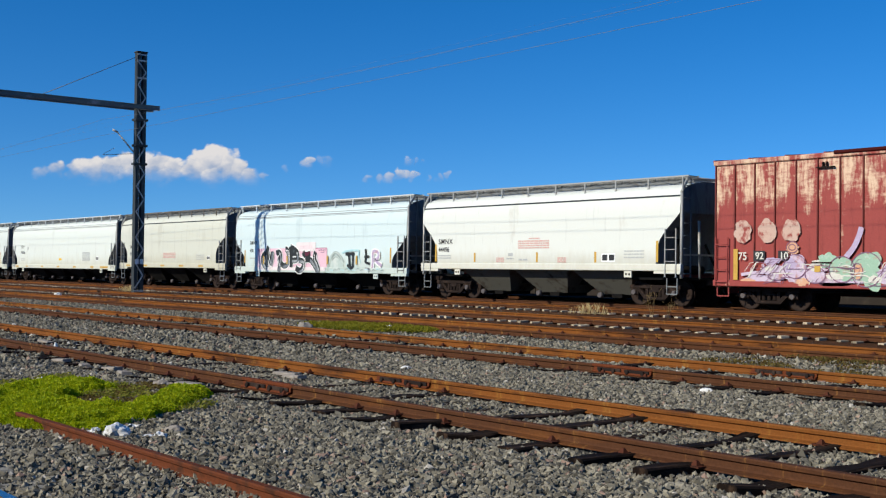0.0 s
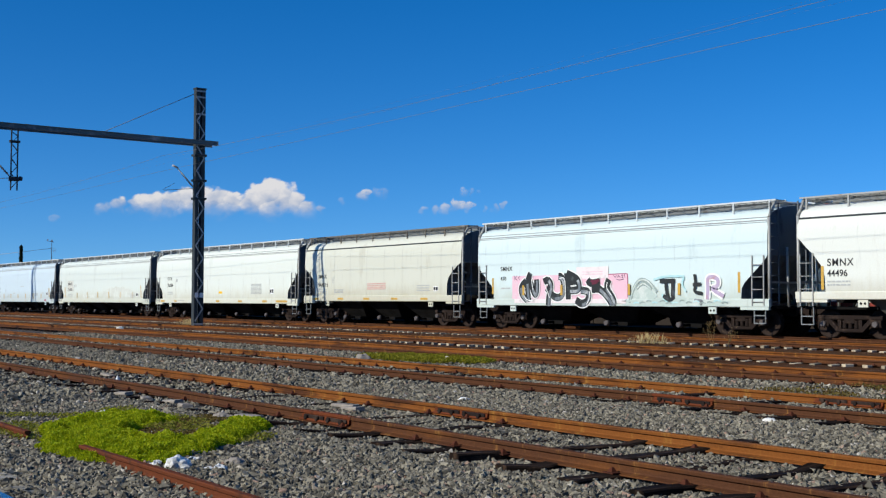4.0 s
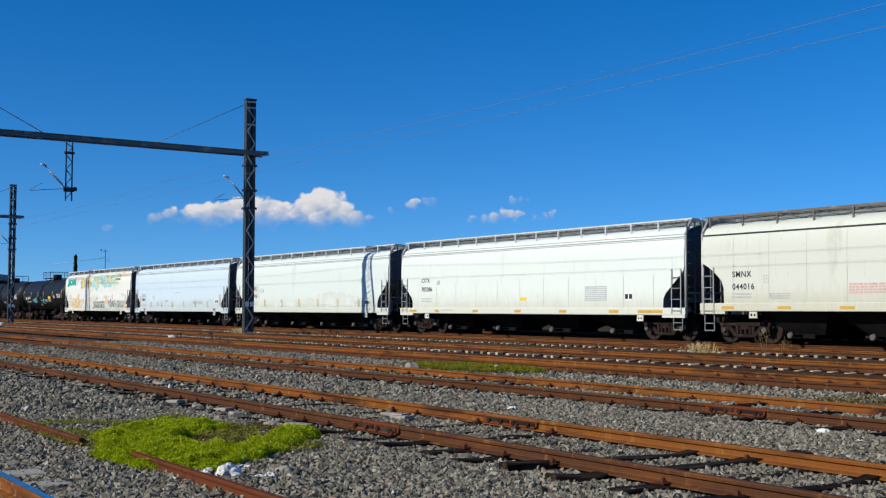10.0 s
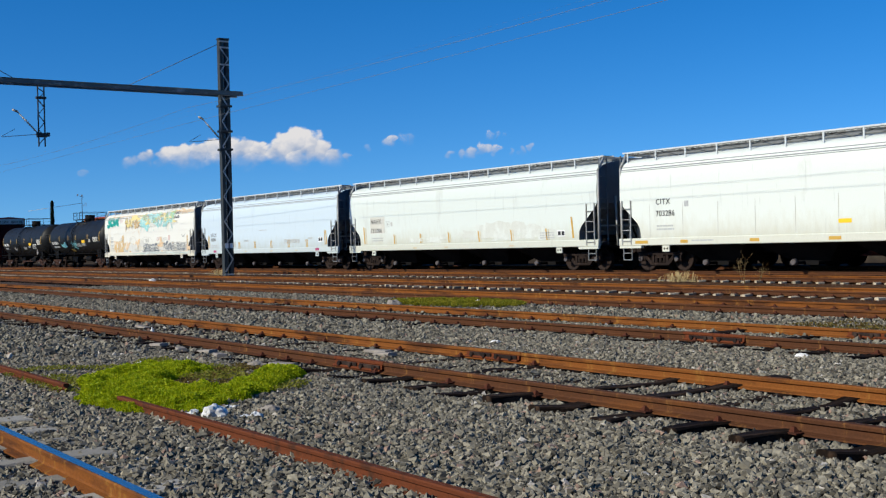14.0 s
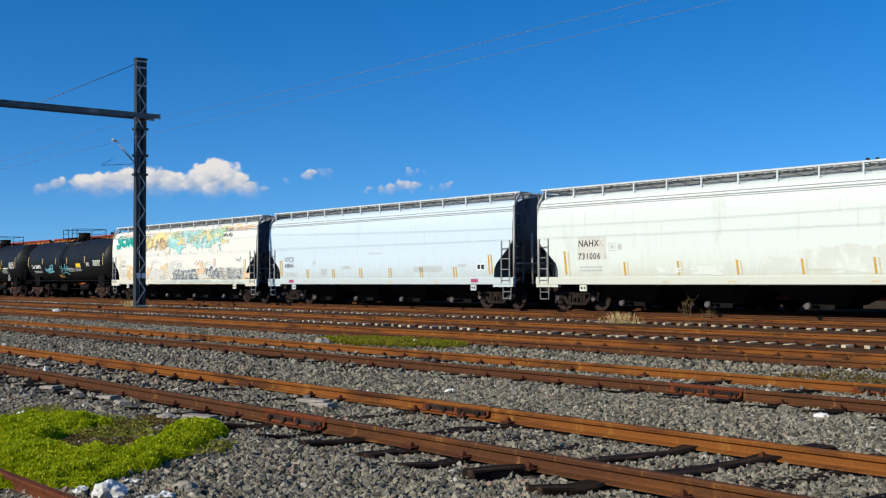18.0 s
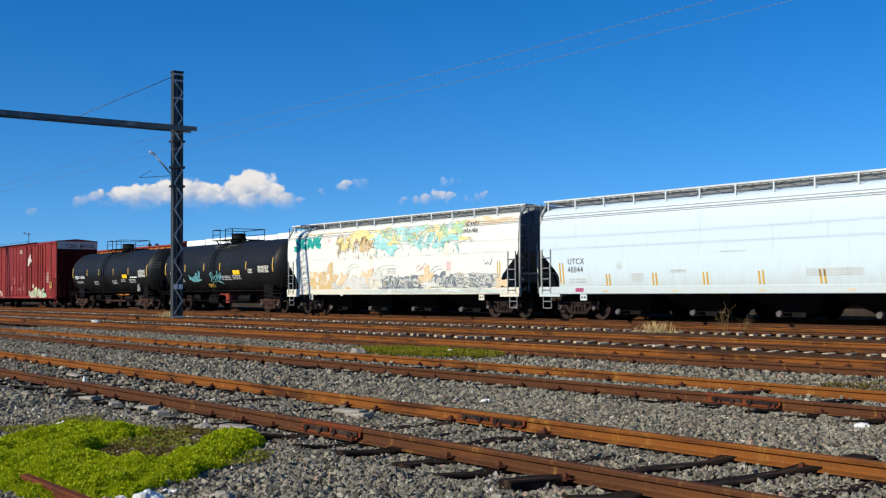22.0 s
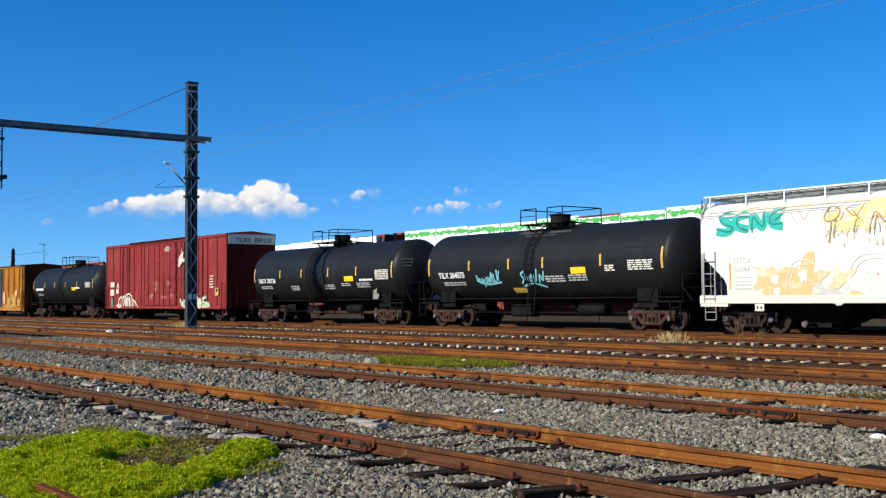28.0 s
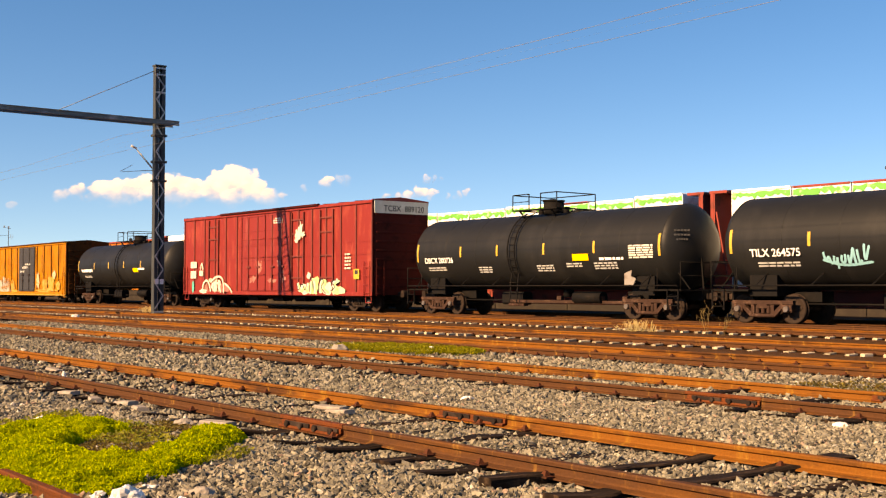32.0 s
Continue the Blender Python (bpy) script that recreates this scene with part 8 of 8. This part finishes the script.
# ---------------------------------------------------------------- plants, litter and stones
WEED = leaf_material("bright_weed_leaf", (0.20, 0.30, 0.004), (0.54, 0.55, 0.012))
WEED_OLIVE = leaf_material("olive_weed_leaf", (0.15, 0.165, 0.010), (0.34, 0.29, 0.025))
WEED_DULL = leaf_material("dull_weed_leaf", (0.17, 0.19, 0.02), (0.32, 0.29, 0.05))
WEED_BROWN = leaf_material("withered_weed_leaf", (0.10, 0.055, 0.014), (0.24, 0.19, 0.05))
STRAW = leaf_material("dry_straw", (0.38, 0.29, 0.13), (0.58, 0.46, 0.24))


def leaf_sheet(name, points, material, label, category, size, tall, seed):
    """Many small leaves, each two triangles, standing in clumps at (x, y, height)."""
    rng = np.random.default_rng(seed)
    p = np.array(points)
    n = len(p)
    a, lean, r = rng.uniform(0, 6.283, n), rng.uniform(0.2, 1.1, n), size * rng.uniform(0.6, 1.3, n)
    p[:, 2] = BED - 0.01 + p[:, 2] * rng.uniform(0.0, 1.0, n) ** 0.45
    d = np.stack([np.cos(a), np.sin(a), np.zeros(n)], -1)
    o = np.stack([-d[:, 1], d[:, 0], np.zeros(n)], -1) * (r * 0.35)[:, None]
    tip = p + d * (r * lean)[:, None]
    tip[:, 2] += r * tall * (1.2 - 0.5 * lean)
    middle = (p + tip) / 2
    middle[:, 2] += 0.15 * r
    v = np.stack([p, middle - o, tip, middle + o], 1).reshape(-1, 3)
    me = bpy.data.meshes.new(name)
    me.from_pydata(v.tolist(), [], np.arange(4 * n).reshape(-1, 4).tolist())
    return whole(name, me, material, label, category, kind="stuff")


def inside(poly, x, y):
    hit = False
    for (xa, ya), (xb, yb) in zip(poly, poly[1:] + poly[:1]):
        if (ya > y) != (yb > y) and x < (xb - xa) * (y - ya) / (yb - ya) + xa:
            hit = not hit
    return hit


def weeds():
    rnd = random.Random(77)
    outline = [(-8.35, 2.42), (-9.9, 2.85), (-10.85, 3.60), (-10.95, 3.92), (-10.55, 4.42), (-10.0, 4.30), (-9.65, 3.80), (-9.0, 3.36), (-8.38, 3.58), (-9.12, 4.26), (-9.85, 4.95), (-9.4, 5.0), (-8.8, 4.68), (-8.1, 4.02), (-7.72, 3.58), (-7.25, 2.98), (-7.7, 2.55)]
    edges = [(Vector(p), Vector(q)) for p, q in zip(outline, outline[1:] + outline[:1])]

    def depth(x, y):
        """How far (x, y) lies inside the patch."""
        best, v = 9.0, Vector((x, y))
        for p, q in edges:
            d = q - p
            k = max(0.0, min(1.0, (v - p).dot(d) / d.length_squared))
            best = min(best, (p + d * k - v).length)
        return best

    pts, dull = [], []
    while len(pts) < 170000:
        x, y = rnd.uniform(-11.5, -7.1), rnd.uniform(2.3, 5.2)
        qx, qy = x + 0.10 * noise.noise((x * 6, y * 6, 4)), y + 0.10 * noise.noise((x * 6, y * 6, 9))
        if not inside(outline, qx, qy):
            continue
        n = noise.noise((x * 2.6, y * 2.6, 0.0)) + 0.5 * noise.noise((x * 6.5, y * 6.5, 2.0))
        rise = min(1.0, depth(qx, qy) / 0.16)
        h = rise ** 0.5 * (0.085 + 0.075 * n + 0.03 * noise.noise((x * 14, y * 14, 6)))
        if h > 0.012 and n > -0.75 + rnd.uniform(-0.1, 0.1):
            pts += [(x, y, h)] * 2
    while len(dull) < 3000:
        x, y = rnd.uniform(-11.7, -8.0), rnd.uniform(2.5, 5.3)
        if noise.noise((x * 1.6, y * 1.6, 7.0)) > 0.05 and y < 4.5 and not inside(outline, x, y):
            dull.append((x, y, 0.04))
    leaf_sheet("weed_patch", pts, WEED, "bright yellow-green low weeds in soft clumps over the ballast", "weeds", 0.0155, 1.1, 78)
    leaf_sheet("weed_patch", dull, WEED_DULL, "brownish dying weeds round the green patch", "weeds", 0.035, 0.6, 79)
    hollow = []
    while len(hollow) < 4200:
        x, y = rnd.uniform(-10.4, -8.3), rnd.uniform(3.5, 4.8)
        if noise.noise((x * 3, y * 3, 3)) > -0.15 and not inside(outline, x, y) and abs((y - 3.6) + 0.93 * (x + 8.75)) < 0.55:
            hollow.append((x, y, 0.03))
    leaf_sheet("weed_patch", hollow, WEED_BROWN, "withered brown weeds in the hollow of the green patch", "weeds", 0.03, 0.5, 83)
    strip = []
    while len(strip) < 26000:
        x, y = rnd.uniform(-21.6, -16.4), rnd.uniform(12.3, 14.45)
        e = ((x + 18.65) / 2.15) ** 2 + ((y - 13.40) / 1.0) ** 2
        n = noise.noise((x * 2.2, y * 2.2, 1)) + 0.5 * noise.noise((x * 5, y * 5, 3))
        if e < 1 - 0.55 * abs(n) and n > -0.35:
            strip.append((x, y, 0.075 + 0.05 * n))
    edge = []
    while len(edge) < 4200:
        x, y = rnd.uniform(-9.2, -4.2), rnd.uniform(12.2, 14.3)
        n = noise.noise((x * 1.3, y * 1.6, 5)) + 0.5 * noise.noise((x * 4, y * 4, 8))
        if n > 0.05:
            edge.append((x, y, 0.05 + 0.03 * n))
    leaf_sheet("weed_patch", edge, WEED_BROWN, "sparse brownish green weeds beside the siding", "weeds", 0.035, 0.8, 81)
    leaf_sheet("weed_patch", strip, WEED_OLIVE, "low yellow-green weeds between two sidings", "weeds", 0.026, 1.0, 80)


weeds()


def dry_tuft(x, y, h, spread, count, seed, label):
    rnd = random.Random(seed)
    s = Shape()
    for k in range(count):
        ox = rnd.gauss(0, spread * 0.45)
        bx, by = x + ox, y + rnd.gauss(0, spread * 0.25)
        a, l = rnd.uniform(0, 6.28), h * rnd.uniform(0.3, 1.25) * math.exp(-(ox / spread) ** 2 * 0.8)
        d = Vector((math.cos(a), 0.5 * math.sin(a), 0)) * l * rnd.uniform(0.2, 0.7)
        p = Vector((bx, by, BED - 0.02))
        q = p + d * 0.5 + Vector((0, 0, l * 0.7))
        r = p + d + Vector((0, 0, l))
        s.add([p + Vector((0.004, 0, 0)), p - Vector((0.004, 0, 0)), q, r], [(0, 1, 2), (0, 2, 3)])
    me = bpy.data.meshes.new("dry_grass")
    me.from_pydata(s.v, [], s.f)
    return whole("dry_grass", me, STRAW, label, "grass", kind="stuff")


dry_tuft(-23.2, 24.9, 0.30, 0.8, 150, 5, "pale dry grass tuft beside the track")
dry_tuft(-54.5, 24.2, 0.3, 0.9, 500, 6, "pale dry grass at the mast foot")


STALK = leaf_material("dry_brown_stalk", (0.20, 0.13, 0.055), (0.38, 0.28, 0.13))


def dry_weed(x, y, h, seed):
    rnd = random.Random(seed)
    s = Shape()
    for k in range(3):
        a = rnd.uniform(-0.4, 0.4)
        p = Vector((x + rnd.uniform(-0.2, 0.2), y, BED - 0.02))
        q = p + Vector((a * h, rnd.uniform(-0.1, 0.1), h * rnd.uniform(0.7, 1.0)))
        s.rod(p, q, 0.006, 5, r2=0.003)
        for j in range(7):
            f = rnd.uniform(0.3, 1.0)
            b = p + (q - p) * f
            e = b + Vector((rnd.uniform(-0.3, 0.3), rnd.uniform(-0.1, 0.1), rnd.uniform(0.02, 0.25))) * h
            s.rod(b, e, 0.003, 4, r2=0.002)
            s.rod(e, e + Vector((rnd.uniform(-0.05, 0.05), 0, 0.05)), 0.008, 4, r2=0.004)
    return whole("dry_weed", s, STALK, "tall dry brown weed stalks by the track", "weed")


dry_weed(-20.3, 24.15, 0.85, 1)
dry_weed(-19.8, 24.2, 0.55, 2)

BAG = surf("white_plastic_film", (0.62, 0.62, 0.60), spots=(0.34, 0.32, 0.29), amount=0.55, scale=6.0, rough=0.35, bump=0.2)
PALE_STONE = surf("pale_stone", (0.25, 0.22, 0.19), spots=(0.33, 0.29, 0.25), amount=0.5, scale=5.0, rough=0.85, bump=0.4)
WHITE_STONE = surf("white_stone", (0.72, 0.70, 0.66), spots=(0.50, 0.46, 0.42), amount=0.4, scale=8.0, rough=0.8, bump=0.3)


def lump(name, x, y, r, squash, material, label, category, seed, rough=0.35):
    """An uneven faceted lump resting on the ballast."""
    bm = bmesh.new()
    bmesh.ops.create_icosphere(bm, subdivisions=3, radius=1.0)
    for v in bm.verts:
        n = noise.noise(v.co * 1.7 + Vector((seed, 0, 0))) + 0.5 * noise.noise(v.co * 4 + Vector((0, seed, 0)))
        v.co *= 1 + rough * n
        v.co = Vector((v.co.x * r, v.co.y * r * 0.8, max(v.co.z, -0.6) * r * squash))
    me = bpy.data.meshes.new(name)
    bm.to_mesh(me)
    bm.free()
    return whole(name, me, material, label, category, pose(x, y, BED + r * squash * 0.5 - 0.02, 0, 0, seed * 40))


lump("plastic_bag", -7.05, 3.00, 0.095, 0.7, BAG, "crumpled grey-white plastic bag on the ballast", "litter", 1, 0.5)
lump("plastic_bag", -7.35, 3.28, 0.06, 0.5, BAG, "small crumpled white plastic bag", "litter", 2, 0.6)
lump("paper_scrap", -6.80, 3.14, 0.07, 0.35, BAG, "crumpled white paper scrap", "litter", 3, 0.6)
lump("paper_scrap", -6.82, 3.24, 0.06, 0.5, BAG, "crumpled white paper scrap", "litter", 4, 0.6)
lump("plastic_bag", -7.25, 2.92, 0.055, 0.6, BAG, "small crumpled white plastic bag", "litter", 12, 0.6)
lump("stone", -6.95, 3.42, 0.08, 0.6, PALE_STONE, "pinkish pale stone beside the litter", "stone", 5)
lump("rock", -18.7, 11.98, 0.17, 0.7, PALE_STONE, "pale grey rock between two sidings", "stone", 6)
lump("rock", -10.4, 8.2, 0.075, 0.55, WHITE_STONE, "white stone lying on grey ballast", "stone", 7)
lump("rock", -18.0, 13.55, 0.09, 0.9, WHITE_STONE, "small white stone beside weeds", "stone", 8)
lump("rock", -10.1, 4.80, 0.085, 0.7, PALE_STONE, "pale stone beside the weeds", "stone", 10)
lump("rock", -11.1, 3.9, 0.07, 0.7, WHITE_STONE, "white stone beside the weeds", "stone", 11)
lump("plastic_bag", -84.0, 19.0, 0.22, 0.8, BAG, "white plastic bag between distant sidings", "litter", 13, 0.5)
lump("rock", -6.6, 9.25, 0.075, 0.55, WHITE_STONE, "white stone lying on grey ballast", "stone", 14)
lump("rock", -47.0, 17.6, 0.15, 0.6, WHITE_STONE, "white stone between distant sidings", "stone", 15)


def bottle():
    s = Shape()
    s.turn([(0.0, 0.025), (0.015, 0.028), (0.09, 0.028), (0.115, 0.012), (0.13, 0.012)], (0, 0, 0), 12, "z")
    return whole("plastic_bottle", s, BAG, "small white plastic bottle standing by the rail", "bottle", pose(-15.5, 5.72, BED - 0.004, 6, 0, 0))


bottle()
rnd = random.Random(9)
for k in range(8):
    s = Shape()
    s.box(-0.19, 0.19, -0.06, 0.06, -0.02, 0.022, 0.012)
    x, y = ((-12.9, 5.1), (-12.3, 5.2), (-13.8, 5.15), (-10.25, 6.5), (-10.6, 6.62), (-11.7, 5.1), (-17.5, 6.3), (-10.1, 5.12))[k]
    whole("broken_slab", s, PALE_STONE, "broken pale flat slab lying in the ballast", "stone", pose(x, y, BED, rnd.uniform(-4, 4), rnd.uniform(-4, 4), rnd.uniform(-20, 20)), "broken slabs")

# ---------------------------------------------------------------- distance
DARK_TREE = leaf_material("dark_conifer", (0.012, 0.022, 0.012), (0.025, 0.04, 0.02))


def cypress(az, dist, h, label):
    a = radians(az)
    x, y = -math.sin(a) * dist, math.cos(a) * dist
    t = thing("cypress_tree", label, "tree", pose(x, y, 0))
    s = Shape()
    s.rod((0, 0, 0), (0, 0, h * 0.9), 0.25, 8, r2=0.05)
    part("trunk", s, OLD_TIE, t)
    rnd = random.Random(int(az))
    c = Shape()
    for k in range(1500):
        z = rnd.random()
        r = (0.9 * (1 - z) ** 0.7 * min(1, z * 6) + 0.08) * h * 0.030 * rnd.uniform(0.4, 1.1)
        b = rnd.uniform(0, 6.28)
        p = Vector((r * math.cos(b), r * math.sin(b), h * (0.05 + 0.95 * z)))
        q = rnd.uniform(0.25, 0.55)
        o = Vector((rnd.uniform(-q, q), rnd.uniform(-q, q), 0))
        c.add([p - o, p + Vector((0, 0, -q)), p + o, p + Vector((0, 0, q * 1.6))], [(0, 1, 2, 3)])
    me = bpy.data.meshes.new("crown")
    me.from_pydata(c.v, [], c.f)
    part("crown", me, DARK_TREE, t)


def antenna(az, dist, h, label):
    a = radians(az)
    x, y = -math.sin(a) * dist, math.cos(a) * dist
    t = thing("antenna_mast", label, "antenna", pose(x, y, 0, 0, 0, az))
    s = Shape()
    s.rod((0, 0, 0), (0, 0, h), 0.16, 8, r2=0.07)
    part("pole", s, MAST_DARK, t)
    b = Shape()
    b.bar((-1.1, 0, h - 0.2), (0.5, 0, h - 0.5), 0.10, 0.10)
    for k, z in ((-1.1, h - 0.2), (0.0, h - 0.35)):
        b.box(k - 0.22, k + 0.22, -0.2, 0.2, z, z + 0.45)
    b.bar((0, 0, h - 3.0), (1.1, 0, h - 2.6), 0.07, 0.07)
    for k in (0.5, 0.8, 1.1):
        b.bar((k, 0, h - 3.3), (k, 0, h - 2.0), 0.05, 0.05)
    b.rod((-0.1, 0, h - 2.2), (-14.0, 0, h - 4.2), 0.05, 5)
    part("cross_arm", b, MAST_GREY, t)


cypress(73.9, 330, 15.5, "dark slender cypress tree far behind the yard")
antenna(72.55, 330, 17.5, "slim antenna mast far behind the yard")


def floodlights(az, dist, h, label):
    a = radians(az)
    t = thing("floodlight_mast", label, "floodlight", pose(-math.sin(a) * dist, math.cos(a) * dist, 0, 0, 0, az))
    s = Shape()
    s.rod((0, 0, 0), (0, 0, h), 0.14, 8, r2=0.09)
    part("pole", s, MAST_DARK, t)
    for k in (-1, 1):
        arm = Shape()
        arm.bar((0, 0, h - 0.1), (k * 0.55, 0, h + 0.1), 0.10, 0.10)
        arm = part("arm", arm, MAST_DARK, t)
        lamp = Shape()
        lamp.rod((k * 0.55, 0.2, h + 0.22), (k * 0.55, -0.2, h + 0.15), 0.22, 12, r2=0.28)
        part("floodlight", lamp, MAST_DARK, arm, "round dark floodlight")


floodlights(66.9, 190, 8.7, "dark mast with two round floodlights behind the yard")
floodlights(30.8, 150, 15.7, "tall dark mast with two round floodlights behind the train")

# clouds low over the horizon, far away


def cloud_material():
    m, n, l, p = nodes_of("cloud_white")
    at = n.new("ShaderNodeAttribute")
    at.attribute_name = "veil"
    # Clouds glow by themselves; lit tops and grey bases are painted tones.
    em = n.new("ShaderNodeEmission")
    sh = n.new("ShaderNodeAttribute")
    sh.attribute_name = "lit_tone"
    col = blend(n, l, sh.outputs["Fac"], (0.36, 0.47, 0.70), (0.96, 0.92, 0.93))
    l.new(col, em.inputs["Color"])
    em.inputs["Strength"].default_value = 0.80
    tr = n.new("ShaderNodeBsdfTransparent")
    mix = n.new("ShaderNodeMixShader")
    l.new(at.outputs["Fac"], mix.inputs[0])
    l.new(tr.outputs[0], mix.inputs[1])
    l.new(em.outputs[0], mix.inputs[2])
    l.new(mix.outputs[0], n["Material Output"].inputs["Surface"])
    return m


CLOUD = cloud_material()
FAR = 2600.0


def cloud(puffs, base, seed, label, strength=1.0, soft=0.42, far=FAR):
    """A bank of vapour; puffs are (azimuth, height, radius) in degrees, base the height of its flat lower side."""
    pad = 0.55
    a0, a1 = min(p[0] - 1.3 * p[2] for p in puffs) - pad, max(p[0] + 1.3 * p[2] for p in puffs) + pad
    e0, e1 = base - 0.55, max(p[1] + p[2] for p in puffs) + pad
    nx, nz = min(260, int((a1 - a0) * 22)), min(140, int((e1 - e0) * 34))
    vs, dens, lit_tone = [], [], []
    for j in range(nz + 1):
        for i in range(nx + 1):
            az, el = a1 + (a0 - a1) * i / nx, e0 + (e1 - e0) * j / nz
            a, e = radians(az), radians(el)
            vs.append((-math.sin(a) * far, math.cos(a) * far, math.tan(e) * far))
            q = Vector((az, el * 1.25, seed))
            f = noise.fractal(q * 1.7, 1.0, 2.1, 6)
            bx, bz = az + 0.30 * noise.noise(q * 2.3 + Vector((0, 0, 5))), el + 0.14 * noise.noise(q * 2.3 + Vector((0, 0, 11)))
            best, shade = -2.0, 0.0
            for pa, pe, r in puffs:
                d = 1 - math.hypot((bx - pa) / (1.2 * r), (bz - pe) / (r if bz > pe else 1.7 * r))
                if d > best:
                    best, shade = d, (el - pe) / r + 0.5 * (az - pa) / r
            v = best + 0.30 * f
            low = max(0.0, min(1.0, (base + 0.45 - el) / 0.9))
            k = max(0.0, min(1.0, v / (soft * (0.55 + 1.6 * low))))
            floor_ = max(0.0, min(1.0, (el - base + 0.30 + 0.20 * f) / 0.75))
            edge = max(0.0, min((az - a0) / 0.3, (a1 - az) / 0.3, (el - e0) / 0.2, (e1 - el) / 0.2, 1.0))
            dens.append(strength * k * k * (3 - 2 * k) * floor_ * edge)
            # Painted brightness: lighter towards the top, greyer at the base.
            lit_tone.append(max(0.0, min(1.0, 0.30 + 0.60 * (el - base) + 0.22 * shade + 0.45 * f)))
    n = nx + 1
    fs = [(j * n + i, j * n + i + 1, (j + 1) * n + i + 1, (j + 1) * n + i) for j in range(nz) for i in range(nx)]
    me = bpy.data.meshes.new("cloud")
    me.from_pydata(vs, [], fs)
    for name, vals in (("veil", dens), ("lit_tone", lit_tone)):
        at = me.attributes.new(name, "FLOAT", "POINT")
        at.data.foreach_set("value", vals)
    me.polygons.foreach_set("use_smooth", [True] * len(fs))
    ob = whole("cloud", me, CLOUD, label, "cloud", kind="structure")
    ob.visible_shadow = False
    return ob


cloud([(70.2, 4.44, 0.36), (69.5, 4.52, 0.44), (68.7, 4.58, 0.50), (67.9, 4.68, 0.56), (67.0, 4.85, 0.55), (66.3, 5.00, 0.58), (65.5, 4.95, 0.62), (64.9, 5.10, 0.50), (64.2, 4.98, 0.42), (63.3, 4.85, 0.55), (62.75, 5.20, 0.60), (62.15, 5.50, 0.62),
       (61.7, 5.20, 0.66), (61.2, 4.95, 0.52), (60.6, 4.68, 0.34), (59.9, 4.56, 0.24), (66.4, 4.40, 0.7), (64.4, 4.40, 0.7), (62.3, 4.50, 0.7)], 4.40, 1.3, "white puffy cloud bank with a grey base low over the horizon", 1.0, 0.5)
cloud([(67.6, 4.25, 0.8), (65.2, 4.25, 0.9), (62.6, 4.30, 0.9), (60.6, 4.35, 0.6)], 4.10, 2.6, "thin grey haze under the cloud bank", 0.28, 0.9, FAR + 60)
cloud([(57.72, 5.24, 0.26), (57.58, 5.36, 0.20)], 5.02, 4.1, "small white cloud puff", 0.8, 0.5)
cloud([(56.8, 5.40, 0.34)], 5.1, 5.3, "faint wisp of cloud", 0.26, 0.7)
cloud([(58.8, 4.96, 0.20)], 4.75, 6.1, "faint tiny cloud puff", 0.35, 0.6)
cloud([(54.75, 4.54, 0.20), (54.2, 4.62, 0.25), (53.7, 4.66, 0.26), (53.2, 4.78, 0.28), (52.85, 4.86, 0.26), (52.5, 4.72, 0.22)], 4.48, 7.7, "thin white cloud streak", 0.85, 0.5)
cloud([(51.7, 4.58, 0.18), (51.2, 4.70, 0.24), (50.75, 4.82, 0.20)], 4.50, 9.2, "thin white cloud streak", 0.65, 0.55)
cloud([(52.8, 5.46, 0.16), (52.4, 5.50, 0.18), (52.0, 5.46, 0.14)], 5.3, 11.9, "faint white cloud streak", 0.45, 0.5)
cloud([(72.4, 3.98, 0.20)], 3.8, 13.3, "faint small cloud puff", 0.5, 0.5)

# ---------------------------------------------------------------- what moves
TRAVEL = [(0.0, -1.05), (2.0, 6.87), (3.5, 12.97), (5.5, 21.15), (7.5, 29.3), (9.5, 37.7), (11.5, 46.15), (13.0, 52.53), (14.0, 56.82), (14.5, 59.53), (16.5, 69.51), (18.0, 76.0), (20.0, 84.7), (22.0, 93.46), (24.0, 102.15), (25.5, 108.75), (27.5, 117.58), (29.0, 124.27), (30.5, 130.93), (32.0, 137.64)]


def travelled(t):
    """How far the train has come at t seconds, in metres."""
    return float(np.interp(t, [a for a, _ in TRAVEL], [b for _, b in TRAVEL]))


def motions():
    for wagon, start, wheels in ROLLING:
        walk(wagon, [(t, pose(start + d, TRACK_Y["train"], RAIL_TOP)) for t, d in TRAVEL])
        for wheel, x in wheels:
            rows = [(0.13 * k, pose(x, 0, 0.455, 0, math.degrees(travelled(0.13 * k) / 0.455) % 360, 0)) for k in range(247)]
            walk(wheel, rows)


motions()
